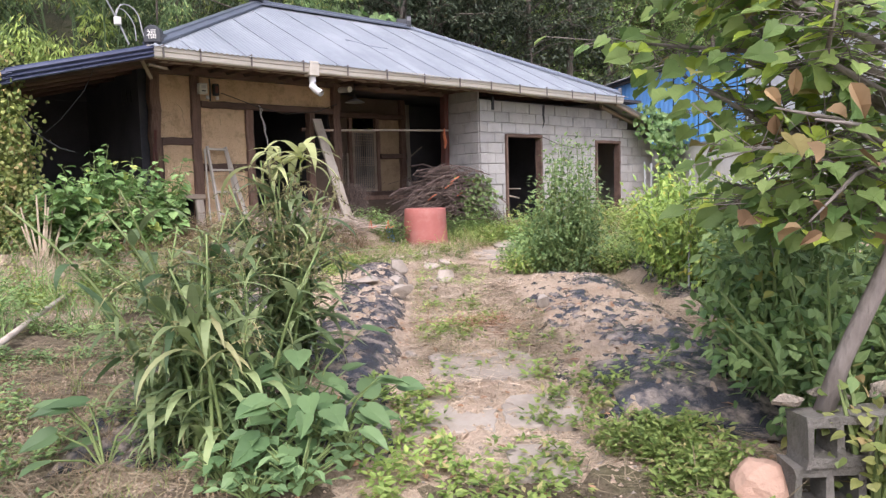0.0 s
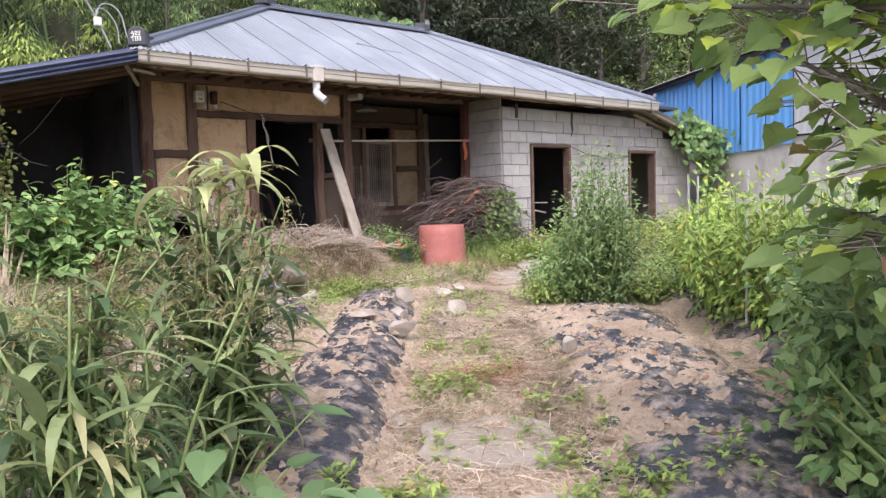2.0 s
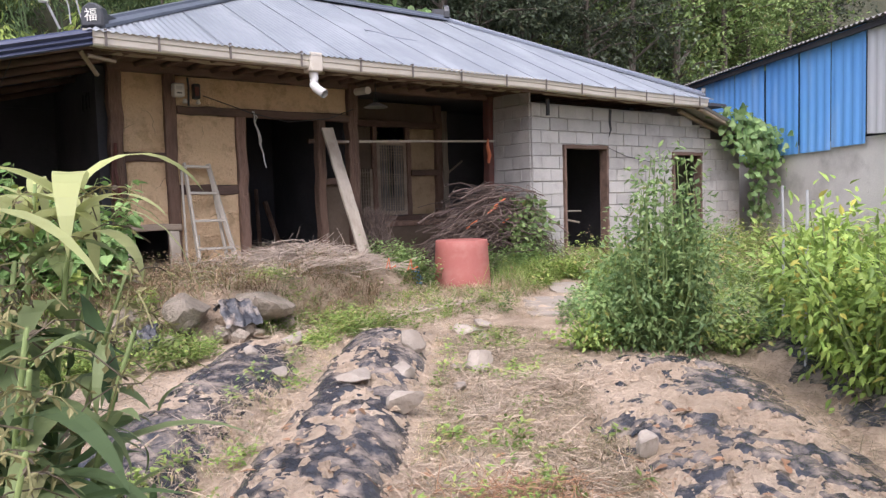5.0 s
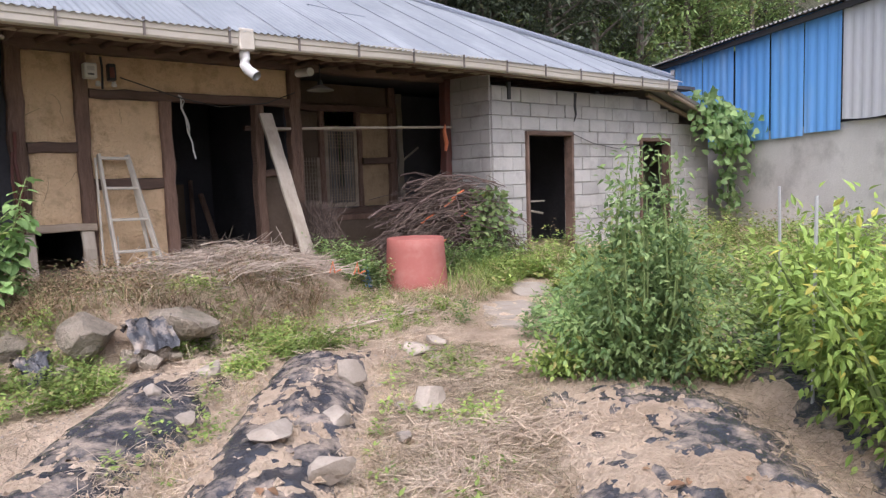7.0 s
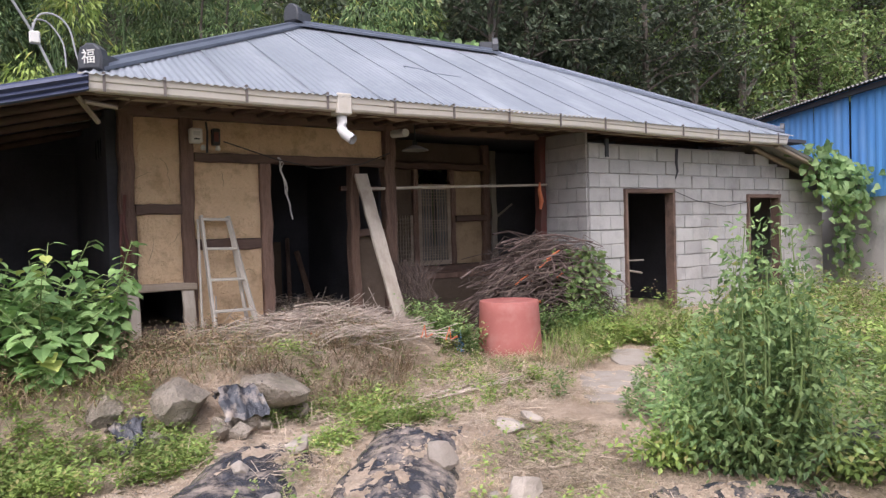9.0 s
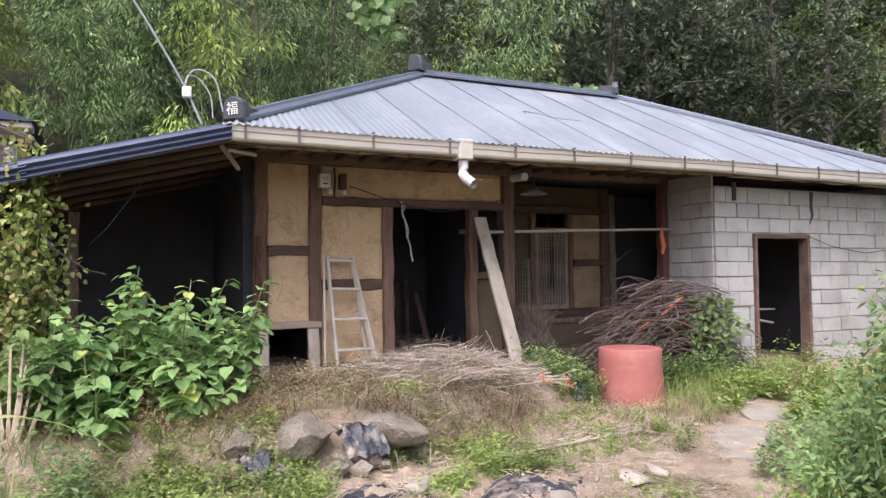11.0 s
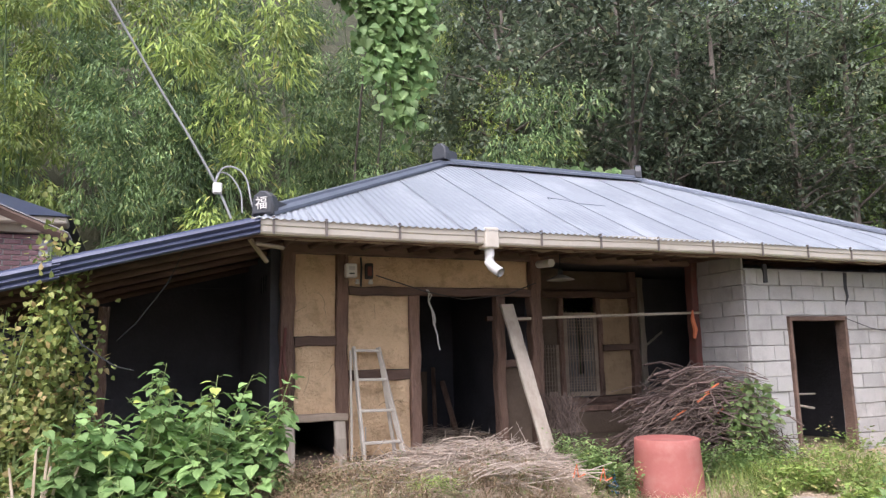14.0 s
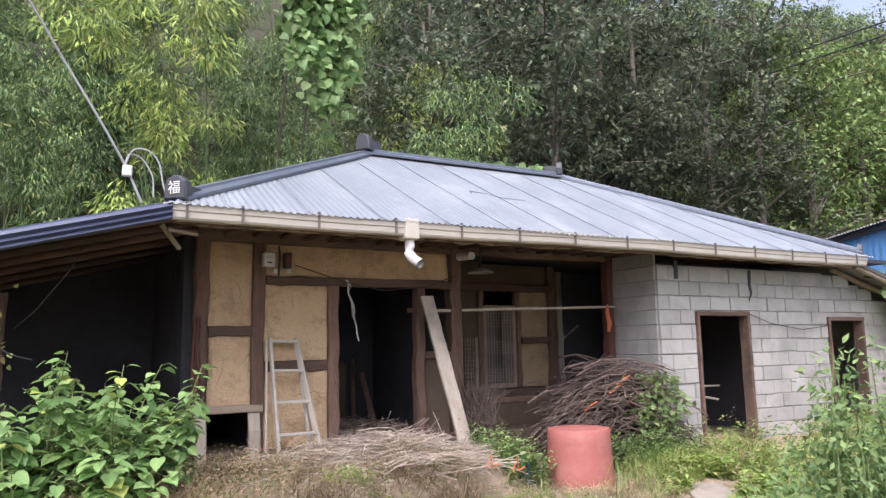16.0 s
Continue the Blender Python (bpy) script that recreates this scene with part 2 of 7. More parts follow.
MAT = dict(
    soil=surface("soil", (0.36, 0.265, 0.185), (0.64, 0.51, 0.38), 0.95, 1.4, 38, 1.0, mixamt=0.9, stain=(0.26, 0.19, 0.125), stain_amt=0.55, stain_scale=3.1),
    loam=surface("trodden_loam", (0.09, 0.07, 0.045), (0.22, 0.17, 0.115), 0.95, 2.2, 40, 0.9, mixamt=0.9, stain=(0.13, 0.13, 0.06), stain_amt=0.5, stain_scale=2.5),
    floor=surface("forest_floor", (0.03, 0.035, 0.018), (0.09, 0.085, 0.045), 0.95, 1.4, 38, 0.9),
    film=surface("black_film", (0.02, 0.021, 0.025), (0.075, 0.077, 0.088), 0.2, 6, 55, 0.5, stain=(0.4, 0.325, 0.26), stain_amt=0.85, stain_scale=7, spec=0.5, stain_from=0.46),
    slab=surface("old_concrete", (0.28, 0.238, 0.195), (0.41, 0.36, 0.3), 0.9, 2.5, 50, 0.3, stain=(0.25, 0.2, 0.15), stain_amt=0.6, stain_scale=4),
    rock=surface("stone", (0.27, 0.225, 0.18), (0.46, 0.4, 0.335), 0.9, 6, 60, 0.5, stain=(0.17, 0.15, 0.12), stain_amt=0.5, stain_scale=5, piece=0.2),
    rockdark=surface("mossy_stone", (0.2, 0.165, 0.125), (0.43, 0.365, 0.29), 0.92, 5, 40, 0.9, stain=(0.12, 0.12, 0.07), stain_amt=0.6, stain_scale=4, piece=0.15),
    redstone=surface("reddish_stone", (0.34, 0.2, 0.14), (0.5, 0.34, 0.25), 0.85, 5, 50, 0.4),
    straw=surface("straw", (0.36, 0.27, 0.19), (0.62, 0.51, 0.39), 0.9, 8, 40, 0.1, island=0.35),
    hay=surface("trampled_hay", (0.13, 0.1, 0.06), (0.33, 0.265, 0.17), 0.9, 8, 40, 0.1, island=0.4),
    brush=surface("dry_twigs", (0.3, 0.235, 0.19), (0.52, 0.44, 0.36), 0.9, 8, 40, 0.1, island=0.35, piece=0.0),
    twig=surface("old_twigs", (0.085, 0.062, 0.05), (0.22, 0.165, 0.138), 0.9, 8, 40, 0.2, island=0.4),
    stick=surface("firewood", (0.075, 0.052, 0.046), (0.21, 0.152, 0.132), 0.9, 6, 60, 0.3, piece=0.35),
    wood=surface("dark_timber", (0.13, 0.08, 0.058), (0.3, 0.19, 0.14), 0.85, 7, 60, 0.9, mixamt=0.9, stretch=(1, 1, 0.14), piece=0.2, stain=(0.05, 0.035, 0.028), stain_amt=0.7, stain_scale=3),
    beam=surface("dark_beam", (0.085, 0.054, 0.04), (0.2, 0.13, 0.1), 0.85, 4, 50, 0.5, stretch=(0.25, 1, 1), piece=0.2, stain=(0.05, 0.035, 0.028), stain_amt=0.7, stain_scale=3),
    greywood=surface("grey_weathered_wood", (0.34, 0.29, 0.23), (0.57, 0.5, 0.41), 0.9, 5, 50, 0.4, stretch=(1, 1, 0.2), stain=(0.2, 0.15, 0.11), stain_amt=0.6, stain_scale=3),
    greybeam=surface("grey_rafter", (0.22, 0.17, 0.12), (0.42, 0.34, 0.26), 0.9, 5, 50, 0.4, stretch=(0.3, 0.3, 1)),
    clay=surface("ochre_clay", (0.62, 0.43, 0.25), (0.78, 0.575, 0.365), 0.95, 2.2, 34, 0.8, mixamt=0.7, stain=(0.43, 0.285, 0.16), stain_amt=0.7, stain_scale=5.5),
    # duller, browner clay than the front panels
    claydull=surface("dull_clay", (0.3, 0.21, 0.125), (0.45, 0.33, 0.2), 0.95, 1.3, 28, 0.4, stain=(0.18, 0.12, 0.07), stain_amt=0.65, stain_scale=3),
    # clay darkened well below the front panels, with the porch's shade in its colour
    claydark=surface("shaded_clay", (0.075, 0.055, 0.04), (0.17, 0.125, 0.09), 0.95, 1.3, 28, 0.4, stain=(0.12, 0.09, 0.06), stain_amt=0.6, stain_scale=2),
    # near-black colour that holds the shade of rooms and recesses
    shaded=surface("shaded_wall", (0.045, 0.045, 0.052), (0.1, 0.099, 0.108), 0.95, 1.3, 20, 0.3),
    block=surface("concrete_block", (0.38, 0.362, 0.34), (0.52, 0.5, 0.472), 0.95, 1.6, 70, 0.7, piece=0.1, stain=(0.3, 0.28, 0.26), stain_amt=0.6, stain_scale=2.6),
    mortar=surface("mortar", (0.33, 0.315, 0.293), (0.47, 0.45, 0.42), 0.95, 3, 50, 0.5),
    roof=surface("weathered_sheet_roof", (0.222, 0.245, 0.268), (0.335, 0.357, 0.383), 0.48, 1.1, 16, 0.08, metal=0.25, stain=(0.42, 0.44, 0.46), stain_amt=0.6, stain_scale=1.5, stretch=(1, 0.3, 1), spec=0.5),
    cap=surface("blue_grey_metal_cap", (0.1, 0.115, 0.145), (0.17, 0.19, 0.225), 0.4, 3, 40, 0.05, metal=0.3, spec=0.5),
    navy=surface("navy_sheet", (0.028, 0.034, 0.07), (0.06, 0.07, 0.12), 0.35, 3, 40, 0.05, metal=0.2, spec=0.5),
    gutter=surface("cream_gutter", (0.5, 0.45, 0.38), (0.62, 0.57, 0.49), 0.4, 3, 40, 0.03, stain=(0.4, 0.34, 0.26), stain_amt=0.5, stain_scale=3, spec=0.4),
    endtile=surface("dark_glazed_tile", (0.03, 0.032, 0.036), (0.07, 0.072, 0.078), 0.35, 5, 40, 0.05, spec=0.5),
    oldblock=surface("mossy_block", (0.1, 0.092, 0.078), (0.25, 0.23, 0.2), 0.95, 4, 60, 0.6, stain=(0.08, 0.085, 0.05), stain_amt=0.7, stain_scale=6),
    strap=surface("dark_strap", (0.1, 0.085, 0.075), (0.2, 0.17, 0.15), 0.6, 3, 40, 0.05),
    pvc=surface("white_pvc", (0.46, 0.445, 0.42), (0.58, 0.565, 0.54), 0.4, 4, 40, 0.03),
    blue=surface("blue_sheet", (0.12, 0.36, 0.84), (0.2, 0.47, 0.9), 0.5, 1.0, 20, 0.04, stain=(0.36, 0.56, 0.86), stain_amt=0.6, stain_scale=1.3, stretch=(1, 1, 0.2)),
    greysheet=surface("grey_sheet", (0.6, 0.61, 0.64), (0.76, 0.77, 0.8), 0.5, 1.0, 20, 0.04, metal=0.2, stretch=(1, 1, 0.3)),
    plaster=surface("grey_render", (0.5, 0.48, 0.45), (0.7, 0.68, 0.64), 0.95, 0.9, 30, 0.3, stain=(0.2, 0.19, 0.17), stain_amt=0.6, stain_scale=0.8),
    slate=surface("grey_slate_sheet", (0.17, 0.16, 0.15), (0.3, 0.29, 0.27), 0.9, 3, 40, 0.2),
    barrel=surface("faded_red_plastic", (0.33, 0.1, 0.082), (0.41, 0.15, 0.125), 0.7, 2, 30, 0.06, stain=(0.42, 0.2, 0.165), stain_amt=0.6, stain_scale=4, spec=0.4),
    alu=surface("worn_aluminium", (0.42, 0.375, 0.31), (0.6, 0.545, 0.465), 0.6, 6, 60, 0.05, metal=0.08),
    white=surface("white_plastic", (0.62, 0.6, 0.55), (0.75, 0.73, 0.68), 0.5, 4, 40, 0.03),
    black=surface("black_plastic", (0.02, 0.02, 0.02), (0.05, 0.05, 0.05), 0.5, 4, 40, 0.05),
    oldpaper=surface("grey_door_paper", (0.09, 0.085, 0.08), (0.18, 0.17, 0.16), 0.95, 10, 80, 0.2),
    cloth=surface("pale_rag", (0.42, 0.4, 0.38), (0.6, 0.58, 0.55), 0.95, 10, 80, 0.2),
    orange=surface("orange_twine", (0.6, 0.14, 0.06), (0.72, 0.25, 0.12), 0.7, 10, 60, 0.1),
    redpaint=surface("red_flaking_paint", (0.15, 0.045, 0.035), (0.1, 0.06, 0.05), 0.8, 6, 40, 0.3),
    brick=surface("purple_brick", (0.28, 0.16, 0.17), (0.4, 0.25, 0.25), 0.85, 5, 60, 0.3, piece=0.2),
    brickjoint=surface("pale_joint", (0.6, 0.58, 0.55), (0.7, 0.68, 0.64), 0.95, 5, 60, 0.3),
    cream=surface("cream_fascia", (0.5, 0.43, 0.33), (0.62, 0.55, 0.44), 0.7, 5, 40, 0.05),
    bark=surface("bark", (0.09, 0.075, 0.06), (0.2, 0.17, 0.14), 0.95, 5, 40, 0.6, stretch=(1, 1, 0.3)),
    barkpale=surface("pale_bark", (0.15, 0.125, 0.105), (0.34, 0.3, 0.265), 0.95, 5, 40, 0.6, stretch=(1, 1, 0.3)),
    culm=surface("bamboo_culm", (0.05, 0.085, 0.03), (0.13, 0.18, 0.075), 0.5, 3, 30, 0.05, island=0.2),
    stem=surface("green_stem", (0.13, 0.19, 0.06), (0.25, 0.3, 0.12), 0.6, 5, 40, 0.05, island=0.25),
    cable=surface("pale_cable", (0.3, 0.3, 0.3), (0.45, 0.45, 0.45), 0.6, 5, 40, 0.0),
    steel=surface("galvanised_stake", (0.4, 0.41, 0.41), (0.58, 0.58, 0.57), 0.5, 8, 40, 0.05, metal=0.5),
    litter=surface("brown_leaf_litter", (0.22, 0.11, 0.06), (0.42, 0.26, 0.15), 0.9, 8, 40, 0.1, island=0.4),
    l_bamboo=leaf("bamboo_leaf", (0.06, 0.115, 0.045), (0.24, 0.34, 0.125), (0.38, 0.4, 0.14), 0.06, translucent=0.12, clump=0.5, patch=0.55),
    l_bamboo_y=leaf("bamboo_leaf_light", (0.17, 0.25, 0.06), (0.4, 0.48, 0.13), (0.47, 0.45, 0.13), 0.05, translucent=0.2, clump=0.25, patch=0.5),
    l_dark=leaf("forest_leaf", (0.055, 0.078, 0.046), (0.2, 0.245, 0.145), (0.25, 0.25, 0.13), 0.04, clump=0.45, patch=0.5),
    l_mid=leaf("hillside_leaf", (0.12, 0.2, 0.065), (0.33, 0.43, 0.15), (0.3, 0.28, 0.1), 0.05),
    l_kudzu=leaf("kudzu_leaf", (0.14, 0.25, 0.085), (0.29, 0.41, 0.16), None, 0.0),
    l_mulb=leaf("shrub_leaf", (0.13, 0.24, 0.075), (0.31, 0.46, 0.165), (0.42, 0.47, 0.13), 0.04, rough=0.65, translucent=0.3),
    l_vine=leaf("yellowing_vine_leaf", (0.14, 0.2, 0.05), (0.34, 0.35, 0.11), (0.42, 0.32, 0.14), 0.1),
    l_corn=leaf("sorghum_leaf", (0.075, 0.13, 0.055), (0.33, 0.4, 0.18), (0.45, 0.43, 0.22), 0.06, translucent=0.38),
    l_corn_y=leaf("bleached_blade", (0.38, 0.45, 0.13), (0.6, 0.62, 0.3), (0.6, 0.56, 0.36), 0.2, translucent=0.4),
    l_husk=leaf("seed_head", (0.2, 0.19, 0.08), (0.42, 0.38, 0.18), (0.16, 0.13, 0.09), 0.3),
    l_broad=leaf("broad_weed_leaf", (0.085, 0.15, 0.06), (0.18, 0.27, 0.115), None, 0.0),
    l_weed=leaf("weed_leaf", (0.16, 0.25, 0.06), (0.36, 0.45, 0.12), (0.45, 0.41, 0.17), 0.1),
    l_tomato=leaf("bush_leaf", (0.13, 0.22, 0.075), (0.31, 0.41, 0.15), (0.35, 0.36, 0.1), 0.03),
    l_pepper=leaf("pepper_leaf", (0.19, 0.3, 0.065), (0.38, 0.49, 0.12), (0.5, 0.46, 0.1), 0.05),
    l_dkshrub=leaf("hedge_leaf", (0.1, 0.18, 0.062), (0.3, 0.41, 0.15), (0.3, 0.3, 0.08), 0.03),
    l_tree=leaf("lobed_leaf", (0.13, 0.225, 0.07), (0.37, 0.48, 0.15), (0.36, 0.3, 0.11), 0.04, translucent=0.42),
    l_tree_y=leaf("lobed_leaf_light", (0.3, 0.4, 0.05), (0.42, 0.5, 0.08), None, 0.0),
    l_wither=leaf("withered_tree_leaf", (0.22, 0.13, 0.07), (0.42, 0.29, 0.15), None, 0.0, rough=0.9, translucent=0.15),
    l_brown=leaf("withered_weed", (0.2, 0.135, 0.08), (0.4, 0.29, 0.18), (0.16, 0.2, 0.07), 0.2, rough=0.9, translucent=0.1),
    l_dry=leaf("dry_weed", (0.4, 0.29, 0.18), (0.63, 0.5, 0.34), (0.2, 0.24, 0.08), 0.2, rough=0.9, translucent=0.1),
)


# ---- mesh helpers ----
class Geo:
    """Collects vertices and faces of one mesh."""

    def __init__(self):
        self.v, self.f = [], []

    def add(self, verts, faces):
        k = len(self.v)
        self.v.extend(verts)
        self.f.extend([tuple(i + k for i in face) for face in faces])
        return self

    def box(self, x0, x1, y0, y1, z0, z1, m=None, c=0.0):
        """A box with chamfered edges of width c."""
        if c <= 0:
            vs = [(x, y, z) for z in (z0, z1) for y in (y0, y1) for x in (x0, x1)]
            fs = [(0, 2, 3, 1), (4, 5, 7, 6), (0, 1, 5, 4), (2, 6, 7, 3), (0, 4, 6, 2), (1, 3, 7, 5)]
        else:
            b = bmesh.new()
            bmesh.ops.create_cube(b, size=1.0)
            for p in b.verts:
                p.co = ((x0 + x1) / 2 + p.co.x * (x1 - x0), (y0 + y1) / 2 + p.co.y * (y1 - y0), (z0 + z1) / 2 + p.co.z * (z1 - z0))
            bmesh.ops.bevel(b, geom=b.edges[:], offset=c, segments=1, affect="EDGES")
            b.verts.index_update()
            vs = [tuple(p.co) for p in b.verts]
            fs = [tuple(q.index for q in face.verts) for face in b.faces]
            b.free()
        if m is not None:
            vs = [tuple(m @ Vector(p)) for p in vs]
        return self.add(vs, fs)

    def tube(self, pts, radii, n=6, closed=True):
        pts = [Vector(p) for p in pts]
        rings = []
        for i, p in enumerate(pts):
            d = (pts[min(i + 1, len(pts) - 1)] - pts[max(i - 1, 0)]).normalized()
            a = d.cross(Vector((0.13, 0.31, 1.0) if abs(d.z) < 0.9 else (1.0, 0.2, 0.1))).normalized()
            b = d.cross(a)
            r = radii[i] if isinstance(radii, (list, tuple)) else radii
            rings.append([tuple(p + (a * math.cos(2 * math.pi * k / n) + b * math.sin(2 * math.pi * k / n)) * r) for k in range(n)])
        vs = [q for ring in rings for q in ring]
        fs = []
        for i in range(len(pts) - 1):
            for k in range(n):
                fs.append((i * n + k, i * n + (k + 1) % n, (i + 1) * n + (k + 1) % n, (i + 1) * n + k))
        if closed:
            fs.append(tuple(range(n - 1, -1, -1)))
            fs.append(tuple(range(len(vs) - n, len(vs))))
        return self.add(vs, fs)

    def lathe(self, profile, n=28, centre=(0, 0, 0)):
        vs = [(centre[0] + r * math.cos(2 * math.pi * k / n), centre[1] + r * math.sin(2 * math.pi * k / n), centre[2] + z) for r, z in profile for k in range(n)]
        fs = [(i * n + k, i * n + (k + 1) % n, (i + 1) * n + (k + 1) % n, (i + 1) * n + k) for i in range(len(profile) - 1) for k in range(n)]
        return self.add(vs, fs)

    def scatter(self, shape, P, Y, Z, size, width):
        """Copies of a leaf shape: at P, pointing along Y, with normals near Z."""
        T, F = shape
        P, Y, Z = (np.asarray(a, float) for a in (P, Y, Z))
        n = len(P)
        if n == 0:
            return self
        size, width = np.broadcast_to(np.asarray(size, float), (n,)), np.broadcast_to(np.asarray(width, float), (n,))
        Y = Y / np.maximum(np.linalg.norm(Y, axis=1, keepdims=True), 1e-6)
        X = np.cross(Y, Z)
        X = X / np.maximum(np.linalg.norm(X, axis=1, keepdims=True), 1e-6)
        Z = np.cross(X, Y)
        V = P[:, None, :] + T[None, :, 0:1] * (width[:, None, None] * X[:, None, :]) + T[None, :, 1:2] * (size[:, None, None] * Y[:, None, :]) + T[None, :, 2:3] * (size[:, None, None] * Z[:, None, :])
        k, m = len(self.v), len(T)
        self.v.extend(map(tuple, V.reshape(-1, 3).tolist()))
        for i in range(n):
            o = k + i * m
            self.f.extend([tuple(j + o for j in face) for face in F])
        return self

    def mesh(self, name, material, smooth=False):
        me = bpy.data.meshes.new(name)
        me.from_pydata(self.v, [], self.f)
        me.materials.append(material)
        if smooth:
            me.polygons.foreach_set("use_smooth", [True] * len(me.polygons))
        me.update()
        return me


def part(name, geo, material, parent=None, label="", smooth=False):
    ob = new(name, geo if isinstance(geo, bpy.types.Mesh) else geo.mesh(name, material, smooth))
    if parent is not None:
        ob.parent = parent
    if label:
        ob["label"] = label
    return ob


def thing(name, label, category, at=(0, 0, 0), group="", kind=""):
    ob = new(name)
    ob.empty_display_size = 0.1
    ob.location = at
    return tagged(ob, label, category, group, kind)


def placed(ob, m):
    ob.matrix_basis = m
    return ob


def A(*rows):
    return np.array(rows, float)


# leaf shapes: x across (-0.5 to 0.5), y along (0 to 1), z out
DIAMOND = (A((0, 0, 0), (0.5, 0.45, 0.05), (0, 1, -0.08), (-0.5, 0.45, 0.05)), [(0, 1, 2), (0, 2, 3)])
OVAL = (A((0, 0, 0), (0.42, 0.25, 0.05), (0.46, 0.5, 0.05), (0, 1, -0.12), (-0.46, 0.5, 0.05), (-0.42, 0.25, 0.05), (0, 0.45, -0.02)),
        [(0, 1, 6), (1, 2, 6), (2, 3, 6), (3, 4, 6), (4, 5, 6), (5, 0, 6)])
HEART = (A((0, 0.06, 0), (0.22, -0.04, 0.02), (0.46, 0.12, 0.05), (0.5, 0.36, 0.05), (0.3, 0.7, 0.0), (0, 1, -0.15), (-0.3, 0.7, 0.0), (-0.5, 0.36, 0.05), (-0.46, 0.12, 0.05), (-0.22, -0.04, 0.02), (0, 0.45, -0.04)),
         [(i, i + 1, 10) for i in range(9)] + [(9, 0, 10)])
LOBED = (A((0, 0.04, 0), (0.2, -0.07, 0.04), (0.42, 0.02, 0.07), (0.45, 0.17, 0.05), (0.55, 0.32, 0.09), (0.47, 0.46, 0.05), (0.38, 0.56, 0.02), (0.31, 0.72, 0.0), (0.15, 0.84, -0.06), (0, 1, -0.2),
           (-0.15, 0.84, -0.06), (-0.31, 0.72, 0.0), (-0.38, 0.56, 0.02), (-0.47, 0.46, 0.05), (-0.55, 0.32, 0.09), (-0.45, 0.17, 0.05), (-0.42, 0.02, 0.07), (-0.2, -0.07, 0.04), (0, 0.42, -0.07)),
         [(i, i + 1, 18) for i in range(17)] + [(17, 0, 18)])


CLOD = (A((-0.5, 0.1, -0.1), (0.1, -0.1, -0.1), (0.5, 0.3, -0.1), (0.4, 0.9, -0.1), (-0.2, 1.05, -0.1), (-0.55, 0.6, -0.1), (-0.25, 0.3, 0.4), (0.25, 0.35, 0.5), (0.05, 0.75, 0.42)),
        [(0, 1, 6), (1, 7, 6), (1, 2, 7), (2, 3, 7), (3, 8, 7), (3, 4, 8), (4, 5, 8), (5, 6, 8), (5, 0, 6), (6, 7, 8)])
CURLED = (A((0, 0, 0), (0.3, 0.2, 0.22), (0.42, 0.5, 0.3), (0.2, 0.85, 0.1), (0, 1, -0.25), (-0.25, 0.8, 0.16), (-0.38, 0.45, 0.26), (-0.28, 0.2, 0.2), (0, 0.3, -0.02), (0, 0.65, -0.08)),
          [(0, 1, 8), (1, 2, 8), (2, 9, 8), (2, 3, 9), (3, 4, 9), (4, 5, 9), (5, 6, 9), (6, 8, 9), (6, 7, 8), (7, 0, 8)])


def _blade(n, bend, fold=0.12):
    rows, faces = [], []
    for i in range(n + 1):
        t = i / n
        w = 0.5 * min(1.0, 0.35 + t * 4) * (1 - t ** 2.2)
        y, z = math.sin(bend * t) / bend, -(1 - math.cos(bend * t)) / bend
        rows += [(-w, y, z + fold * 0.12 * (1 - t)), (0, y, z), (w, y, z + fold * 0.12 * (1 - t))]
    for i in range(n):
        a = i * 3
        faces += [(a, a + 1, a + 4, a + 3), (a + 1, a + 2, a + 5, a + 4)]
    return np.array(rows), faces


BLADE_SOFT, BLADE_ARCH, BLADE_HANG = _blade(6, 0.8), _blade(8, 1.7), _blade(9, 2.5)


def _thin(bend):
    rows = []
    for t in (0.0, 0.4, 0.75):
        y, z = math.sin(bend * t) / bend, -(1 - math.cos(bend * t)) / bend
        rows += [(-0.5 * (1 - 0.6 * t), y, z), (0.5 * (1 - 0.6 * t), y, z)]
    rows.append((0, math.sin(bend) / bend, -(1 - math.cos(bend)) / bend))
    return np.array(rows), [(0, 1, 3, 2), (2, 3, 5, 4), (4, 5, 6)]


GRASS_SOFT, GRASS_ARCH, GRASS_HANG = _thin(0.8), _thin(1.7), _thin(2.5)
LEAFLET = (A((0, 0, 0), (0.42, 0.35, 0.05), (0, 0.5, -0.03), (0, 1, -0.12), (-0.42, 0.35, 0.05)), [(0, 1, 2), (1, 3, 2), (3, 4, 2), (4, 0, 2)])
STRAW = (A((-0.5, 0, 0), (0.5, 0, 0), (0.5, 0.5, 0.03), (-0.5, 0.5, 0.03), (0.4, 1, 0), (-0.4, 1, 0)), [(0, 1, 2, 3), (3, 2, 4, 5)])

R = np.random.RandomState(7)


def rdir(n, up=0.0, spread=1.0):
    d = R.normal(0, 1, (n, 3)) * spread
    d[:, 2] += up
    return d / np.maximum(np.linalg.norm(d, axis=1, keepdims=True), 1e-6)


# ---- the lie of the land: s runs up the garden path, l across it ----
UX, UY = 0.63, 0.777


def sl(x, y):
    return UX * x + UY * y, UY * x - UX * y


def xy(s, l):
    return UX * s + UY * l, UY * s - UX * l


def step(a, b, t):
    t = np.clip((t - a) / (b - a), 0, 1)
    return t * t * (3 - 2 * t)


# centre, half width, height, start, end, drift of the centre along the bed
BEDS = [(-1.48, 0.36, 0.15, 3.2, 8.5, 0.0), (-0.6, 0.36, 0.14, 3.2, 9.0, 0.01), (1.3, 0.6, 0.12, 3.2, 7.7, 0.05), (2.65, 0.5, 0.14, 3.3, 9.0, 0.0)]


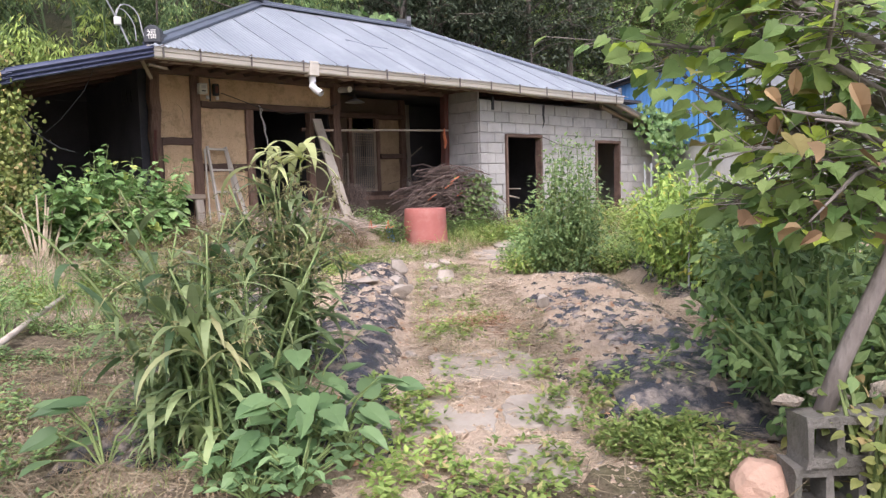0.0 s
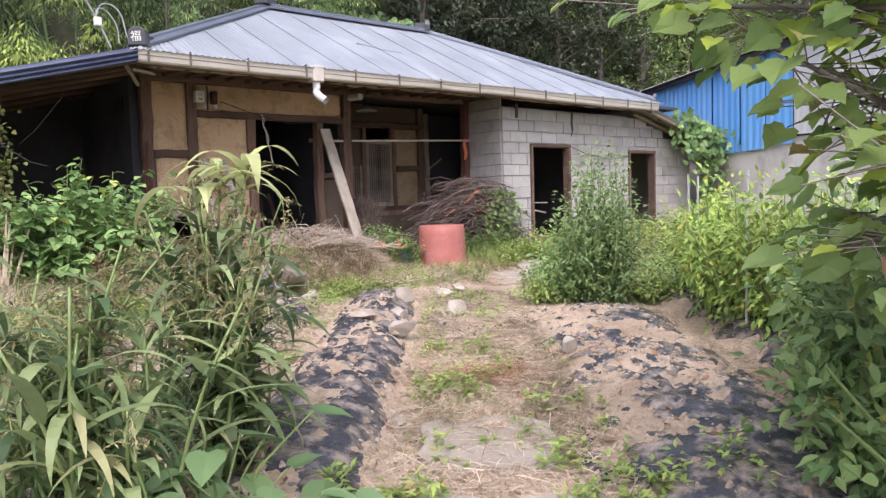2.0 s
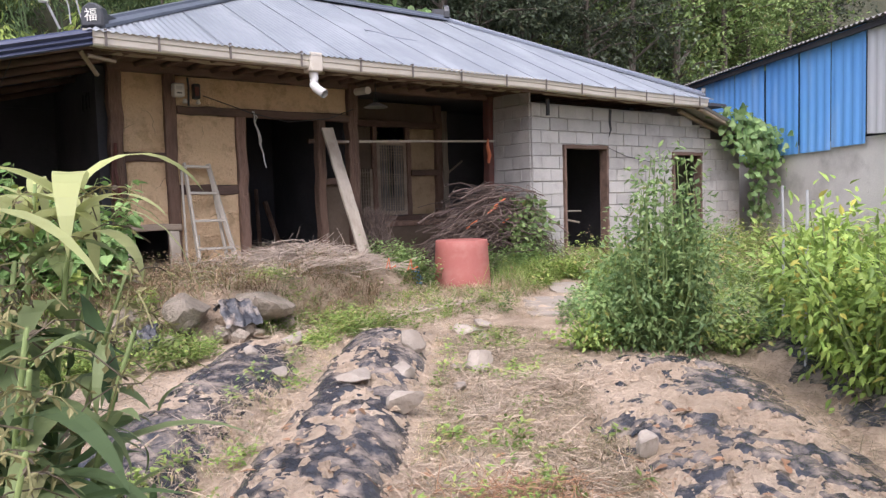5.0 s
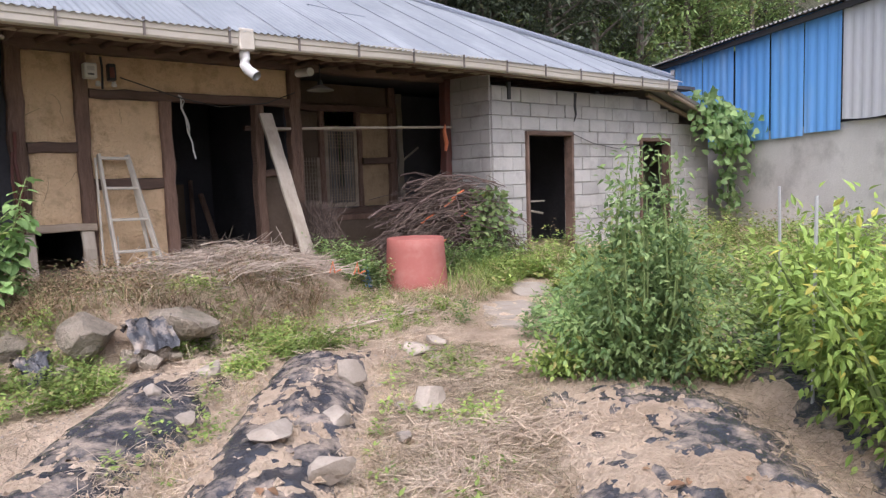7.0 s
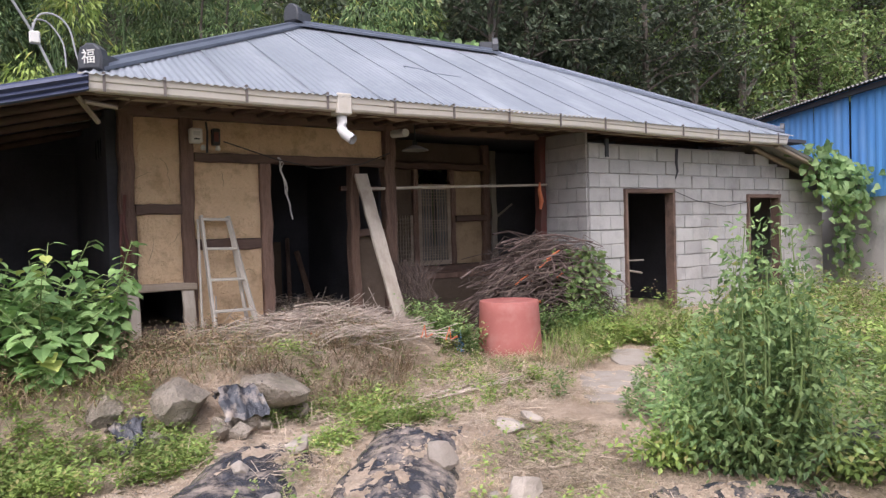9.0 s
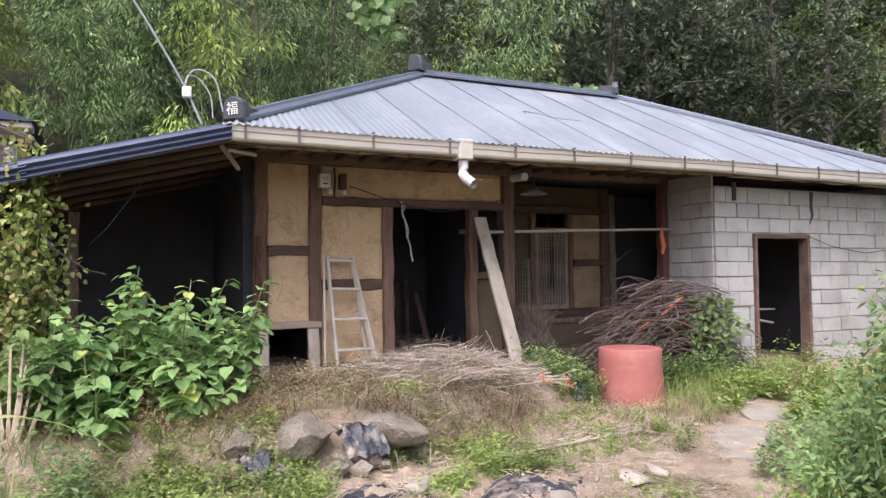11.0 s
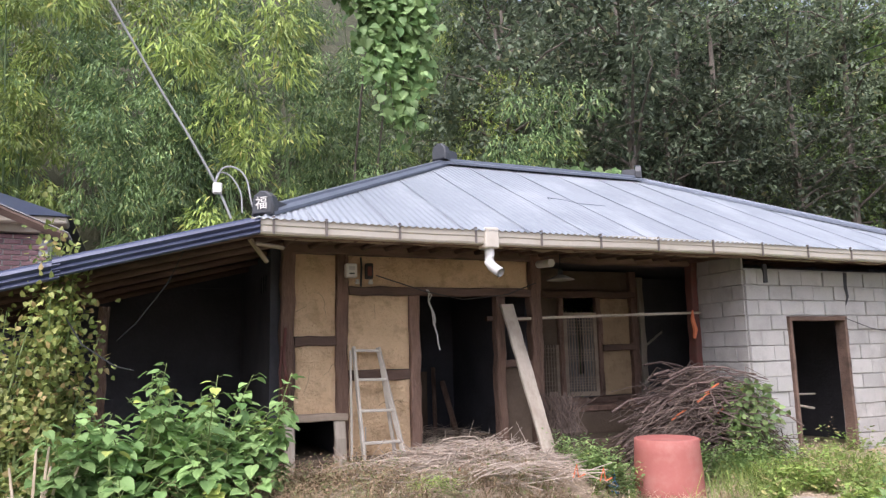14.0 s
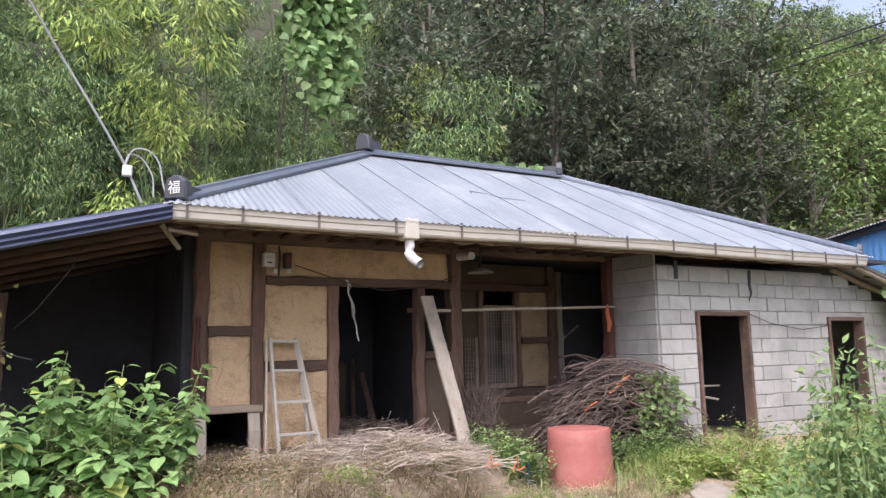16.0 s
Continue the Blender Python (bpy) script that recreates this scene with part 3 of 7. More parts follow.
def bed_height(s, l):
    h = np.zeros_like(s)
    for lc, w, top, s0, s1, drift in BEDS:
        q = np.clip(1 - ((l - lc - drift * (s - 4.5)) / w) ** 2, 0, 1)
        h = np.maximum(h, top * (q ** 0.75) * step(s0, s0 + 0.45, s) * (1 - step(s1 - 0.35, s1 + 0.1, s)))
    return h


def land(x, y):
    """Ground height, for arrays."""
    x, y = np.asarray(x, float), np.asarray(y, float)
    s, l = sl(x, y)
    z = np.interp(s, [-60, -4, 0, 2, 3.4, 4.1, 5, 6, 7, 8, 9.2, 10, 12.5, 14.5, 20], [-0.2, -0.05, 0.02, 0.2, 0.335, 0.405, 0.44, 0.46, 0.495, 0.52, 0.53, 0.53, 0.59, 0.76, 0.85])
    edge = 8.15 + 0.36 * np.maximum(0, x - 4.5)
    t = step(edge, edge + 0.55, y) * (1 - step(6.3, 7.6, x)) * (1 - step(11.5, 30, y) * 0.0)
    z = z + (np.maximum(z, 0.95) - z) * t
    z = z + bed_height(s, l)
    z = z + 0.72 * np.clip(y - 16.6, 0, 60) + 0.12 * np.clip(x - 19.5, 0, 60)
    return z


def ground_z(x, y):
    return float(land(x, y))


# ---- ground ----
def axis(lo, hi, dense0, dense1, fine_step):
    out = list(np.arange(dense0, dense1, fine_step))
    g, p = fine_step, dense0
    while p > lo:
        g *= 1.35
        p -= g
        out.insert(0, p)
    g, p = fine_step, out[-1]
    while p < hi:
        g *= 1.35
        p += g
        out.append(p)
    return np.array(out)


def clods(x, y):
    return 0.026 * noise.fractal(Vector((x * 1.7, y * 1.7, 0.3)), 1.0, 2.1, 5) + 0.03 * noise.fractal(Vector((x * 6, y * 6, 2.3)), 0.75, 2.1, 4)


def weedy(x, y):
    """True where the ground is dark trodden loam and not the pale sand of the beds."""
    s, l = sl(x, y)
    w = 0.5 * noise.fractal(Vector((x * 1.6, y * 1.6, 7.0)), 0.8, 2.0, 4) + 0.25 * noise.noise(Vector((x * 9, y * 9, 1.0)))
    return (l + 1.55 + 0.3 * max(0.0, s - 4.2) < w or s < 2.95 + w * 0.5 or l > 3.2 + w) and s < 6.4 + w


def build_ground():
    gx, gy = axis(-400, 400, 0.5, 8.0, 0.034), axis(-400, 400, 1.5, 9.5, 0.034)
    X, Y = np.meshgrid(gx, gy)
    Z = land(X, Y)
    near = np.exp(-((np.maximum(0, np.abs(X - 4) - 7)) ** 2 + (np.maximum(0, np.abs(Y - 5) - 8)) ** 2) / 20)
    flat = np.array([[clods(x, y) if k > 0.05 else 0.0 for x, y, k in zip(rx, ry, rk)] for rx, ry, rk in zip(X, Y, near)])
    Z = Z + flat * near
    g = Geo()
    g.v = list(zip(X.ravel().tolist(), Y.ravel().tolist(), Z.ravel().tolist()))
    nx = len(gx)
    g.f = [(j * nx + i, j * nx + i + 1, (j + 1) * nx + i + 1, (j + 1) * nx + i) for j in range(len(gy) - 1) for i in range(nx - 1)]
    ob = part("ground", g, MAT["soil"], smooth=True)
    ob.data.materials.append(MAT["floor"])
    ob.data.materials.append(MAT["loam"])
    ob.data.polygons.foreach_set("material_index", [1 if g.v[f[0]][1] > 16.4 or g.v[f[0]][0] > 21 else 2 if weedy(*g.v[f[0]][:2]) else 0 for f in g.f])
    tagged(ob, "sandy garden soil rising to a wooded hillside", "ground", kind="structure")


build_ground()


# ---- the farmhouse ----
house = thing("farmhouse", "derelict clay and timber farmhouse with a pale sheet-metal hip roof", "house", (7.0, 12.0, 0.9))
house_inv = Matrix.Translation((-7.0, -12.0, -0.9))


def hpart(name, geo, material, label="", smooth=False, parent=None):
    """A part of the house, given in world coordinates."""
    ob = part(name, geo, material, parent or house, label, smooth)
    if parent is None:
        ob.matrix_parent_inverse = house_inv
    return ob


def timber(x0, x1, y0, y1, z0, z1, wobble=0.008, c=0.012):
    """A hand-hewn timber: long box cut into short lengths, each ring shifted a little, edges chamfered."""
    g = Geo()
    dims = (x1 - x0, y1 - y0, z1 - z0)
    a = int(np.argmax(dims))
    n = max(3, int(dims[a] / 0.18))
    o = [k for k in range(3) if k != a]
    lo, hi = (x0, y0, z0), (x1, y1, z1)
    prof = []
    for sx, sy in ((-1, -1), (1, -1), (1, 1), (-1, 1)):
        prof += [(sx, sy, -1), (sx, sy, 1)]
    rings = []
    for i in range(n + 1):
        t = i / n
        du, dv, sc = R.normal(0, wobble), R.normal(0, wobble), 1 + R.normal(0, 0.02)
        hu, hv = dims[o[0]] / 2 * sc, dims[o[1]] / 2 * sc
        cu, cv = (lo[o[0]] + hi[o[0]]) / 2 + du, (lo[o[1]] + hi[o[1]]) / 2 + dv
        ring = [(-hu + c, -hv), (hu - c, -hv), (hu, -hv + c), (hu, hv - c), (hu - c, hv), (-hu + c, hv), (-hu, hv - c), (-hu, -hv + c)]
        pts = []
        for u, v in ring:
            p = [0, 0, 0]
            p[a], p[o[0]], p[o[1]] = lo[a] + t * dims[a], cu + u, cv + v
            pts.append(tuple(p))
        rings.append(pts)
    vs = [p for r in rings for p in r]
    fs = [(i * 8 + k, i * 8 + (k + 1) % 8, (i + 1) * 8 + (k + 1) % 8, (i + 1) * 8 + k) for i in range(n) for k in range(8)]
    fs += [tuple(range(7, -1, -1)), tuple(range(n * 8, n * 8 + 8))]
    return g.add(vs, fs)


# raised earth floor, walls behind, ceiling; the walls' dark colour holds the rooms' shade
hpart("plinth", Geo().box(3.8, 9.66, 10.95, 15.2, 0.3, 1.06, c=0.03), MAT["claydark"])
hpart("wall_back", Geo().box(3.7, 15.4, 15.0, 15.2, 0.4, 3.4), MAT["shaded"])
hpart("wall_west", Geo().box(3.74, 3.86, 11.16, 15.0, 0.4, 3.42), MAT["shaded"], "clay side wall coloured dark for the lean-to's shade")
hpart("wall_inner", Geo().box(7.02, 7.12, 11.2, 15.0, 0.9, 3.4), MAT["shaded"])
hpart("wall_room_back", Geo().box(3.86, 7.02, 13.6, 13.7, 0.9, 3.4), MAT["shaded"])
hpart("wall_store", Geo().box(4.53, 4.6, 11.1, 13.6, 0.9, 3.4), MAT["shaded"])
hpart("ceiling", Geo().box(3.8, 15.3, 10.2, 15.1, 3.47, 3.53), MAT["shaded"])

# timber front: posts, beams and clay panels
for x0, x1, z0, z1, y0 in ((3.83, 3.98, 0.75, 3.36, 10.93), (4.45, 4.59, 0.75, 3.4, 10.94), (5.34, 5.47, 0.98, 2.93, 10.94), (6.49, 6.61, 1.0, 2.93, 10.94), (6.97, 7.13, 0.9, 3.4, 10.92)):
    hpart("post", timber(x0, x1, y0, y0 + 0.15, z0, z1), MAT["wood"])
for x0, x1, z0, z1, y0 in ((4.6, 6.97, 2.88, 2.98, 10.92), (3.98, 4.45, 2.3, 2.41, 10.95), (4.59, 5.34, 1.9, 2.02, 10.95), (6.6, 6.98, 2.0, 2.09, 10.95), (3.83, 9.7, 3.34, 3.46, 10.93), (7.12, 9.55, 3.0, 3.1, 12.2), (8.93, 9.52, 2.2, 2.3, 12.2), (7.12, 9.6, 1.42, 1.53, 12.1)):
    hpart("beam", timber(x0, x1, y0, y0 + 0.13, z0, z1), MAT["beam"])
hpart("ledge", timber(3.9, 4.56, 10.84, 11.05, 1.47, 1.55), MAT["greybeam"])
hpart("ledge_post", timber(3.86, 3.97, 10.86, 11.0, 0.7, 1.47), MAT["greywood"])
hpart("ledge_post", timber(4.42, 4.55, 10.86, 10.93, 0.7, 1.47), MAT["greywood"])


def clay_panel(x0, x1, z0, z1, y, mat, rough=0.018):
    """A hand-smeared panel with an uneven face and ragged edge."""
    g = Geo()
    nx, nz = max(4, int((x1 - x0) / 0.05)), max(4, int((z1 - z0) / 0.05))
    vs = []
    for j in range(nz + 1):
        for i in range(nx + 1):
            x, z = x0 + (x1 - x0) * i / nx, z0 + (z1 - z0) * j / nz
            d = noise.fractal(Vector((x * 3, z * 3, y)), 1.0, 2.0, 4) * rough
            rim = 0.012 if i in (0, nx) or j in (0, nz) else 0.0
            vs.append((x, y + d + rim, z))
    k = len(vs)
    fs = [(j * (nx + 1) + i, j * (nx + 1) + i + 1, (j + 1) * (nx + 1) + i + 1, (j + 1) * (nx + 1) + i) for j in range(nz) for i in range(nx)]
    g.add(vs, fs)
    return g.box(x0, x1, y + 0.02, y + 0.1, z0, z1)


for x0, x1, z0, z1 in ((3.98, 4.45, 2.41, 3.34), (3.98, 4.45, 1.55, 2.3), (4.59, 5.34, 2.02, 2.88), (4.59, 5.34, 1.06, 1.9), (4.6, 6.97, 2.98, 3.34)):
    hpart("clay_panel", clay_panel(x0, x1, z0, z1, 10.985, MAT["clay"]), MAT["clay"], "cracked ochre clay infill", smooth=False)
# cracks where the clay has opened, as thin dark slivers along wandering lines
for cx, cz, ln, ang in ((4.2, 2.9, 0.4, 0.4), (4.15, 2.75, 0.3, 2.5), (4.3, 1.95, 0.35, 0.9), (4.1, 1.75, 0.3, 2.6), (4.95, 1.6, 0.4, 0.7), (5.15, 1.45, 0.35, 2.2), (4.9, 2.6, 0.2, 1.2)):
    pts, a, x, z = [], ang, cx, cz
    for i in range(9):
        pts.append((x, 10.978, z))
        a += R.normal(0, 0.45)
        x, z = x + math.cos(a) * ln / 8, z + math.sin(a) * ln / 8
    hpart("crack", Geo().tube(pts, [0.001 + 0.0025 * math.sin(math.pi * i / 8) for i in range(9)], 4), MAT["claydull"])
hpart("side_panel", Geo().box(6.61, 6.97, 11.02, 11.06, 1.0, 2.0), MAT["claydark"], "old plywood scrap behind the posts")
hpart("rail", timber(6.4, 7.0, 11.04, 11.1, 2.58, 2.64), MAT["beam"])

# the open porch: back wall with lattice door, clay and a dark doorway; the darkest clay has the recess's shade in its
# colour
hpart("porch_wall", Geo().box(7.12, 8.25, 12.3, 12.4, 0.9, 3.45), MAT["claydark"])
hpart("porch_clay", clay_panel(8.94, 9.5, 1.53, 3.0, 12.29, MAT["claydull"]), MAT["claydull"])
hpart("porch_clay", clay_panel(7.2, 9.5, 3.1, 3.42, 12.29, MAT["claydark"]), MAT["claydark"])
hpart("post", timber(9.48, 9.62, 12.22, 12.36, 0.9, 3.42), MAT["wood"])
hpart("post", timber(8.86, 8.95, 12.24, 12.34, 1.5, 3.05), MAT["wood"])
hpart("post", timber(8.18, 8.27, 12.24, 12.34, 1.5, 3.05), MAT["wood"])
hpart("porch_wall", Geo().box(10.85, 11.6, 12.3, 12.4, 0.8, 3.45), MAT["shaded"])
hpart("porch_floor", Geo().box(7.13, 9.6, 11.6, 12.28, 1.36, 1.44, c=0.008), MAT["wood"], "bare wooden porch floor")
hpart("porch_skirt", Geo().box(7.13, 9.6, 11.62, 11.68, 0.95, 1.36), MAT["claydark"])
door = hpart("lattice_door", Geo().box(8.27, 8.33, 12.26, 12.3, 1.53, 2.78).box(8.8, 8.86, 12.26, 12.3, 1.53, 2.78).box(8.33, 8.8, 12.26, 12.3, 1.53, 1.6).box(8.33, 8.8, 12.26, 12.3, 2.7, 2.78), MAT["greybeam"], "grey wooden door with torn paper lattice")
for i in range(9):
    x = 8.36 + i * 0.05
    part("slat", Geo().box(x, x + 0.012, 12.268, 12.284, 1.6, 2.7), MAT["greybeam"], door)
for z in (1.64, 1.68, 1.72, 1.76, 1.8, 2.05, 2.09, 2.13, 2.17, 2.21, 2.45, 2.5, 2.55, 2.6, 2.65):
    part("slat", Geo().box(8.33, 8.8, 12.262, 12.276, z, z + 0.011), MAT["greybeam"], door)
part("paper", Geo().box(8.33, 8.5, 12.286, 12.29, 1.6, 2.7).box(8.62, 8.8, 12.286, 12.29, 1.6, 2.7).box(8.5, 8.62, 12.286, 12.29, 1.6, 1.85), MAT["oldpaper"], door, "torn grey door paper")
grille = hpart("lattice_screen", Geo().box(7.75, 7.79, 12.26, 12.3, 1.53, 2.3).box(8.12, 8.17, 12.26, 12.3, 1.53, 2.3), MAT["greybeam"])
for i in range(7):
    part("slat", Geo().box(7.8 + i * 0.047, 7.812 + i * 0.047, 12.268, 12.284, 1.55, 2.3), MAT["greybeam"], grille)
for i in range(12):
    part("slat", Geo().box(7.79, 8.12, 12.262, 12.276, 1.58 + i * 0.06, 1.59 + i * 0.06), MAT["greybeam"], grille)
hpart("porch_post", timber(9.56, 9.67, 10.9, 11.05, 0.8, 3.42), MAT["redpaint"], "timber post with flaking red paint")
hpart("rod", Geo().tube([(6.7, 10.97, 2.6), (7.9, 10.94, 2.64), (9.66, 10.9, 2.69)], 0.019, 8), MAT["greywood"], "bamboo drying pole")
hpart("diagonal_stick", Geo().tube([(9.0, 12.6, 1.6), (10.6, 12.9, 2.5)], 0.02, 6), MAT["greywood"])
hpart("inner_post", timber(10.0, 10.12, 12.7, 12.82, 0.8, 3.4), MAT["greywood"])


# ---- block rooms: core, then every block as a piece ----
YB = 10.06
blockwall = hpart("block_wall", Geo().box(9.7, 10.38, YB + 0.012, YB + 0.16, 0.4, 3.22).box(10.38, 11.45, YB + 0.012, YB + 0.16, 2.56, 3.22).box(11.45, 13.26, YB + 0.012, YB + 0.16, 0.4, 3.22), MAT["mortar"], "grey concrete block wall")
# the cross wall behind is coloured dark too, for the unlit rooms
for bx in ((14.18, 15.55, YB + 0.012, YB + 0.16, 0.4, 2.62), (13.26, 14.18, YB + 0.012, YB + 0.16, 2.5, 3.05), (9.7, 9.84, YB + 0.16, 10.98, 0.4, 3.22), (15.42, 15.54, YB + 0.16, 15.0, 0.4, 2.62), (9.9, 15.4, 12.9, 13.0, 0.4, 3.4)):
    hpart("wall_core", Geo().box(*bx), MAT["shaded" if bx[2] > 12 else "mortar"])
BLOCK = [Geo().box(-0.195, 0.195, 0, 0.04, 0, 0.19, c=0.006).mesh("block", MAT["block"]), Geo().box(-0.0975, 0.0975, 0, 0.04, 0, 0.19, c=0.006).mesh("block", MAT["block"])]
BLOCK_SIDE = [Geo().box(0, 0.04, -0.195, 0.195, 0, 0.19, c=0.006).mesh("block", MAT["block"]), Geo().box(0, 0.04, -0.0975, 0.0975, 0, 0.19, c=0.006).mesh("block", MAT["block"])]


def wall_top(x):
    return 3.27 if x < 13.3 else 3.27 - (x - 13.3) * 0.28


def lay_blocks():
    for row in range(15):
        z = 0.405 + row * 0.2
        x = 9.69 + (0.2 if row % 2 else 0.0)
        starts = [(9.69, 1)] if row % 2 else []
        while x < 15.5:
            starts.append((x, 0))
            x += 0.4
        for x0, half in starts:
            w = 0.195 if half else 0.39
            if x0 + w > 15.6 or z + 0.19 > wall_top(x0 + w / 2) + 0.06:
                continue
            spans = [(x0, x0 + w)]
            for d0, d1, top in ((10.36, 11.47, 2.57), (13.25, 14.2, 2.5)):
                if z < top - 0.05:
                    cut = []
                    for a, b in spans:
                        if b <= d0 or a >= d1:
                            cut.append((a, b))
                        else:
                            if a < d0:
                                cut.append((a, d0))
                            if b > d1:
                                cut.append((d1, b))
                    spans = cut
            for a, b in spans:
                if b - a < 0.05:
                    continue
                h = b - a < 0.3
                ob = part("block", BLOCK[1] if h else BLOCK[0], None, blockwall)
                ob.scale = ((b - a) / (0.195 if h else 0.39), 1, 1)
                ob.location = ((a + b) / 2 + R.normal(0, 0.002), YB - 0.012 + R.normal(0, 0.006), z + R.normal(0, 0.003))
                ob.rotation_euler = (R.normal(0, 0.006), R.normal(0, 0.006), R.normal(0, 0.004))
        y = YB + 0.03 + (0.0 if row % 2 else 0.2)
        starts = [] if row % 2 else [(YB + 0.03, 1)]
        while y < 10.9:
            starts.append((y, 0))
            y += 0.4
        for y0, half in starts:
            w = min(0.195 if half else 0.39, 10.97 - y0)
            if w < 0.06:
                continue
            ob = part("block", BLOCK_SIDE[1] if w < 0.3 else BLOCK_SIDE[0], None, blockwall)
            ob.scale = (1, w / (0.195 if w < 0.3 else 0.39), 1)
            ob.location = (9.676 + R.normal(0, 0.004), y0 + w / 2, z + R.normal(0, 0.002))


def wooden_frame(x0, x1, z0, z1, w=0.05):
    return (timber(x0, x0 + w, YB - 0.04, YB + 0.12, z0, z1, 0.003, 0.006), timber(x1 - w, x1, YB - 0.04, YB + 0.12, z0, z1, 0.003, 0.006), timber(x0, x1, YB - 0.045, YB + 0.12, z1, z1 + 0.06, 0.003, 0.006))


for x0, x1, z1 in ((10.38, 11.45, 2.53), (13.27, 14.18, 2.47)):
    fr = wooden_frame(x0, x1, 0.7, z1)
    hpart("door_jamb", fr[0], MAT["beam"], "weathered dark door jamb")
    hpart("door_jamb", fr[1], MAT["beam"], "dark red-brown door jamb")
    hpart("door_lintel", fr[2], MAT["beam"])
hpart("room_wall", Geo().box(12.3, 12.42, 10.25, 12.9, 0.4, 3.3), MAT["shaded"])
hpart("room_floor", Geo().box(9.85, 15.4, 10.1, 15.0, 0.3, 0.74), MAT["shaded"])
hpart("junk_rail", Geo().tube([(10.45, 10.5, 1.45), (11.5, 10.75, 1.3)], 0.018, 6).tube([(10.5, 10.7, 1.52), (11.6, 10.8, 1.5)], 0.015, 6), MAT["alu"], "pale metal pipes inside the doorway")
hpart("junk_board", Geo().box(10.5, 11.3, 11.0, 11.03, 0.74, 1.42), MAT["greysheet"])
hpart("room_board", Geo().box(5.62, 6.3, 12.9, 12.93, 1.06, 1.95), MAT["claydark"], "grey board leaning in the dark room")
hpart("room_stick", Geo().tube([(6.3, 12.6, 1.06), (6.4, 12.9, 2.0)], 0.03, 6).tube([(6.55, 12.4, 1.06), (6.5, 12.8, 1.8)], 0.04, 6), MAT["wood"])
hpart("wall_crack", Geo().tube([(11.52, YB - 0.02, 3.2), (11.5, YB - 0.02, 3.0), (11.53, YB - 0.02, 2.86), (11.48, YB - 0.02, 2.74)], [0.03, 0.028, 0.02, 0.004], 4), MAT["shaded"])
hpart("wall_slot", Geo().box(10.0, 10.06, YB - 0.035, YB, 3.03, 3.28), MAT["shaded"])
hpart("wire", Geo().tube([(11.4, YB - 0.06, 2.56), (11.9, YB - 0.05, 2.42), (12.6, YB - 0.05, 2.33), (13.3, YB - 0.05, 2.4)], 0.006, 5), MAT["black"])

# ---- roof ----
EAVE_Y, EAVE_Z, RIDGE_Y, RIDGE_Z = 9.47, 3.45, 12.66, 5.04
XL, XR, RL, RR = 3.3, 13.62, 6.5, 10.1


def roof_height(y):
    return EAVE_Z + (y - EAVE_Y) * (RIDGE_Z - EAVE_Z) / (RIDGE_Y - EAVE_Y)


def front_slope():
    g = Geo()
    pitch, amp = 0.076, 0.009
    xs = np.arange(XL, XR + 0.001, pitch / 4)
    vs, fs = [], []
    rows = 5
    for i, x in enumerate(xs):
        top = min(1.0, (x - XL) / (RL - XL), (XR - x) / (XR - RR))
        for r in range(rows + 1):
            y = EAVE_Y - 0.06 + (RIDGE_Y - EAVE_Y + 0.06) * max(top, 0.0) * r / rows
            sag = 0.012 * noise.noise(Vector((x * 0.6, y * 0.9, 1.0)))
            vs.append((x, y, roof_height(y) + amp * math.cos(2 * math.pi * x / pitch) + sag))
    n = rows + 1
    for i in range(len(xs) - 1):
        for r in range(rows):
            fs.append((i * n + r, (i + 1) * n + r, (i + 1) * n + r + 1, i * n + r + 1))
    return g.add(vs, fs)


hpart("roof_front", front_slope(), MAT["roof"], "pale corrugated sheet with chalky streaks", smooth=True)
hpart("roof_back", Geo().add([(XL, 15.85, EAVE_Z), (XR, 15.85, EAVE_Z), (RR, RIDGE_Y, RIDGE_Z), (RL, RIDGE_Y, RIDGE_Z)], [(0, 1, 2, 3)]), MAT["roof"])
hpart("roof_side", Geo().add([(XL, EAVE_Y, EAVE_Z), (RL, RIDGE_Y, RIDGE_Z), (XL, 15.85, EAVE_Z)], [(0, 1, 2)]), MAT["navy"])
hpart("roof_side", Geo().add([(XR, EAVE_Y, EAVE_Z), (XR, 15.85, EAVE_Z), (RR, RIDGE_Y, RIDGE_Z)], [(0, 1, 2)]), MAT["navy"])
# sheet laps: slightly raised seams down the slope
lap = 0
x = XL + 0.55
while x < XR - 0.3:
    top = min(1.0, (x - XL) / (RL - XL), (XR - x) / (XR - RR))
    y1 = EAVE_Y + (RIDGE_Y - EAVE_Y) * top - 0.05
    if y1 > EAVE_Y + 0.2:
        hpart("sheet_lap", Geo().tube([(x, EAVE_Y - 0.06, roof_height(EAVE_Y - 0.06) + 0.008), (x, y1, roof_height(y1) + 0.006)], 0.005, 6), MAT["roof"], smooth=True)
    x += 0.76
hpart("roof_tear", Geo().tube([(7.25, 10.8, roof_height(10.8) + 0.014), (7.3, 10.95, roof_height(10.95) + 0.014), (7.5, 10.9, roof_height(10.9) + 0.014), (7.65, 10.75, roof_height(10.75) + 0.014), (8.05, 10.72, roof_height(10.72) + 0.014)], [0.002, 0.006, 0.003, 0.004, 0.002], 4), MAT["cap"])


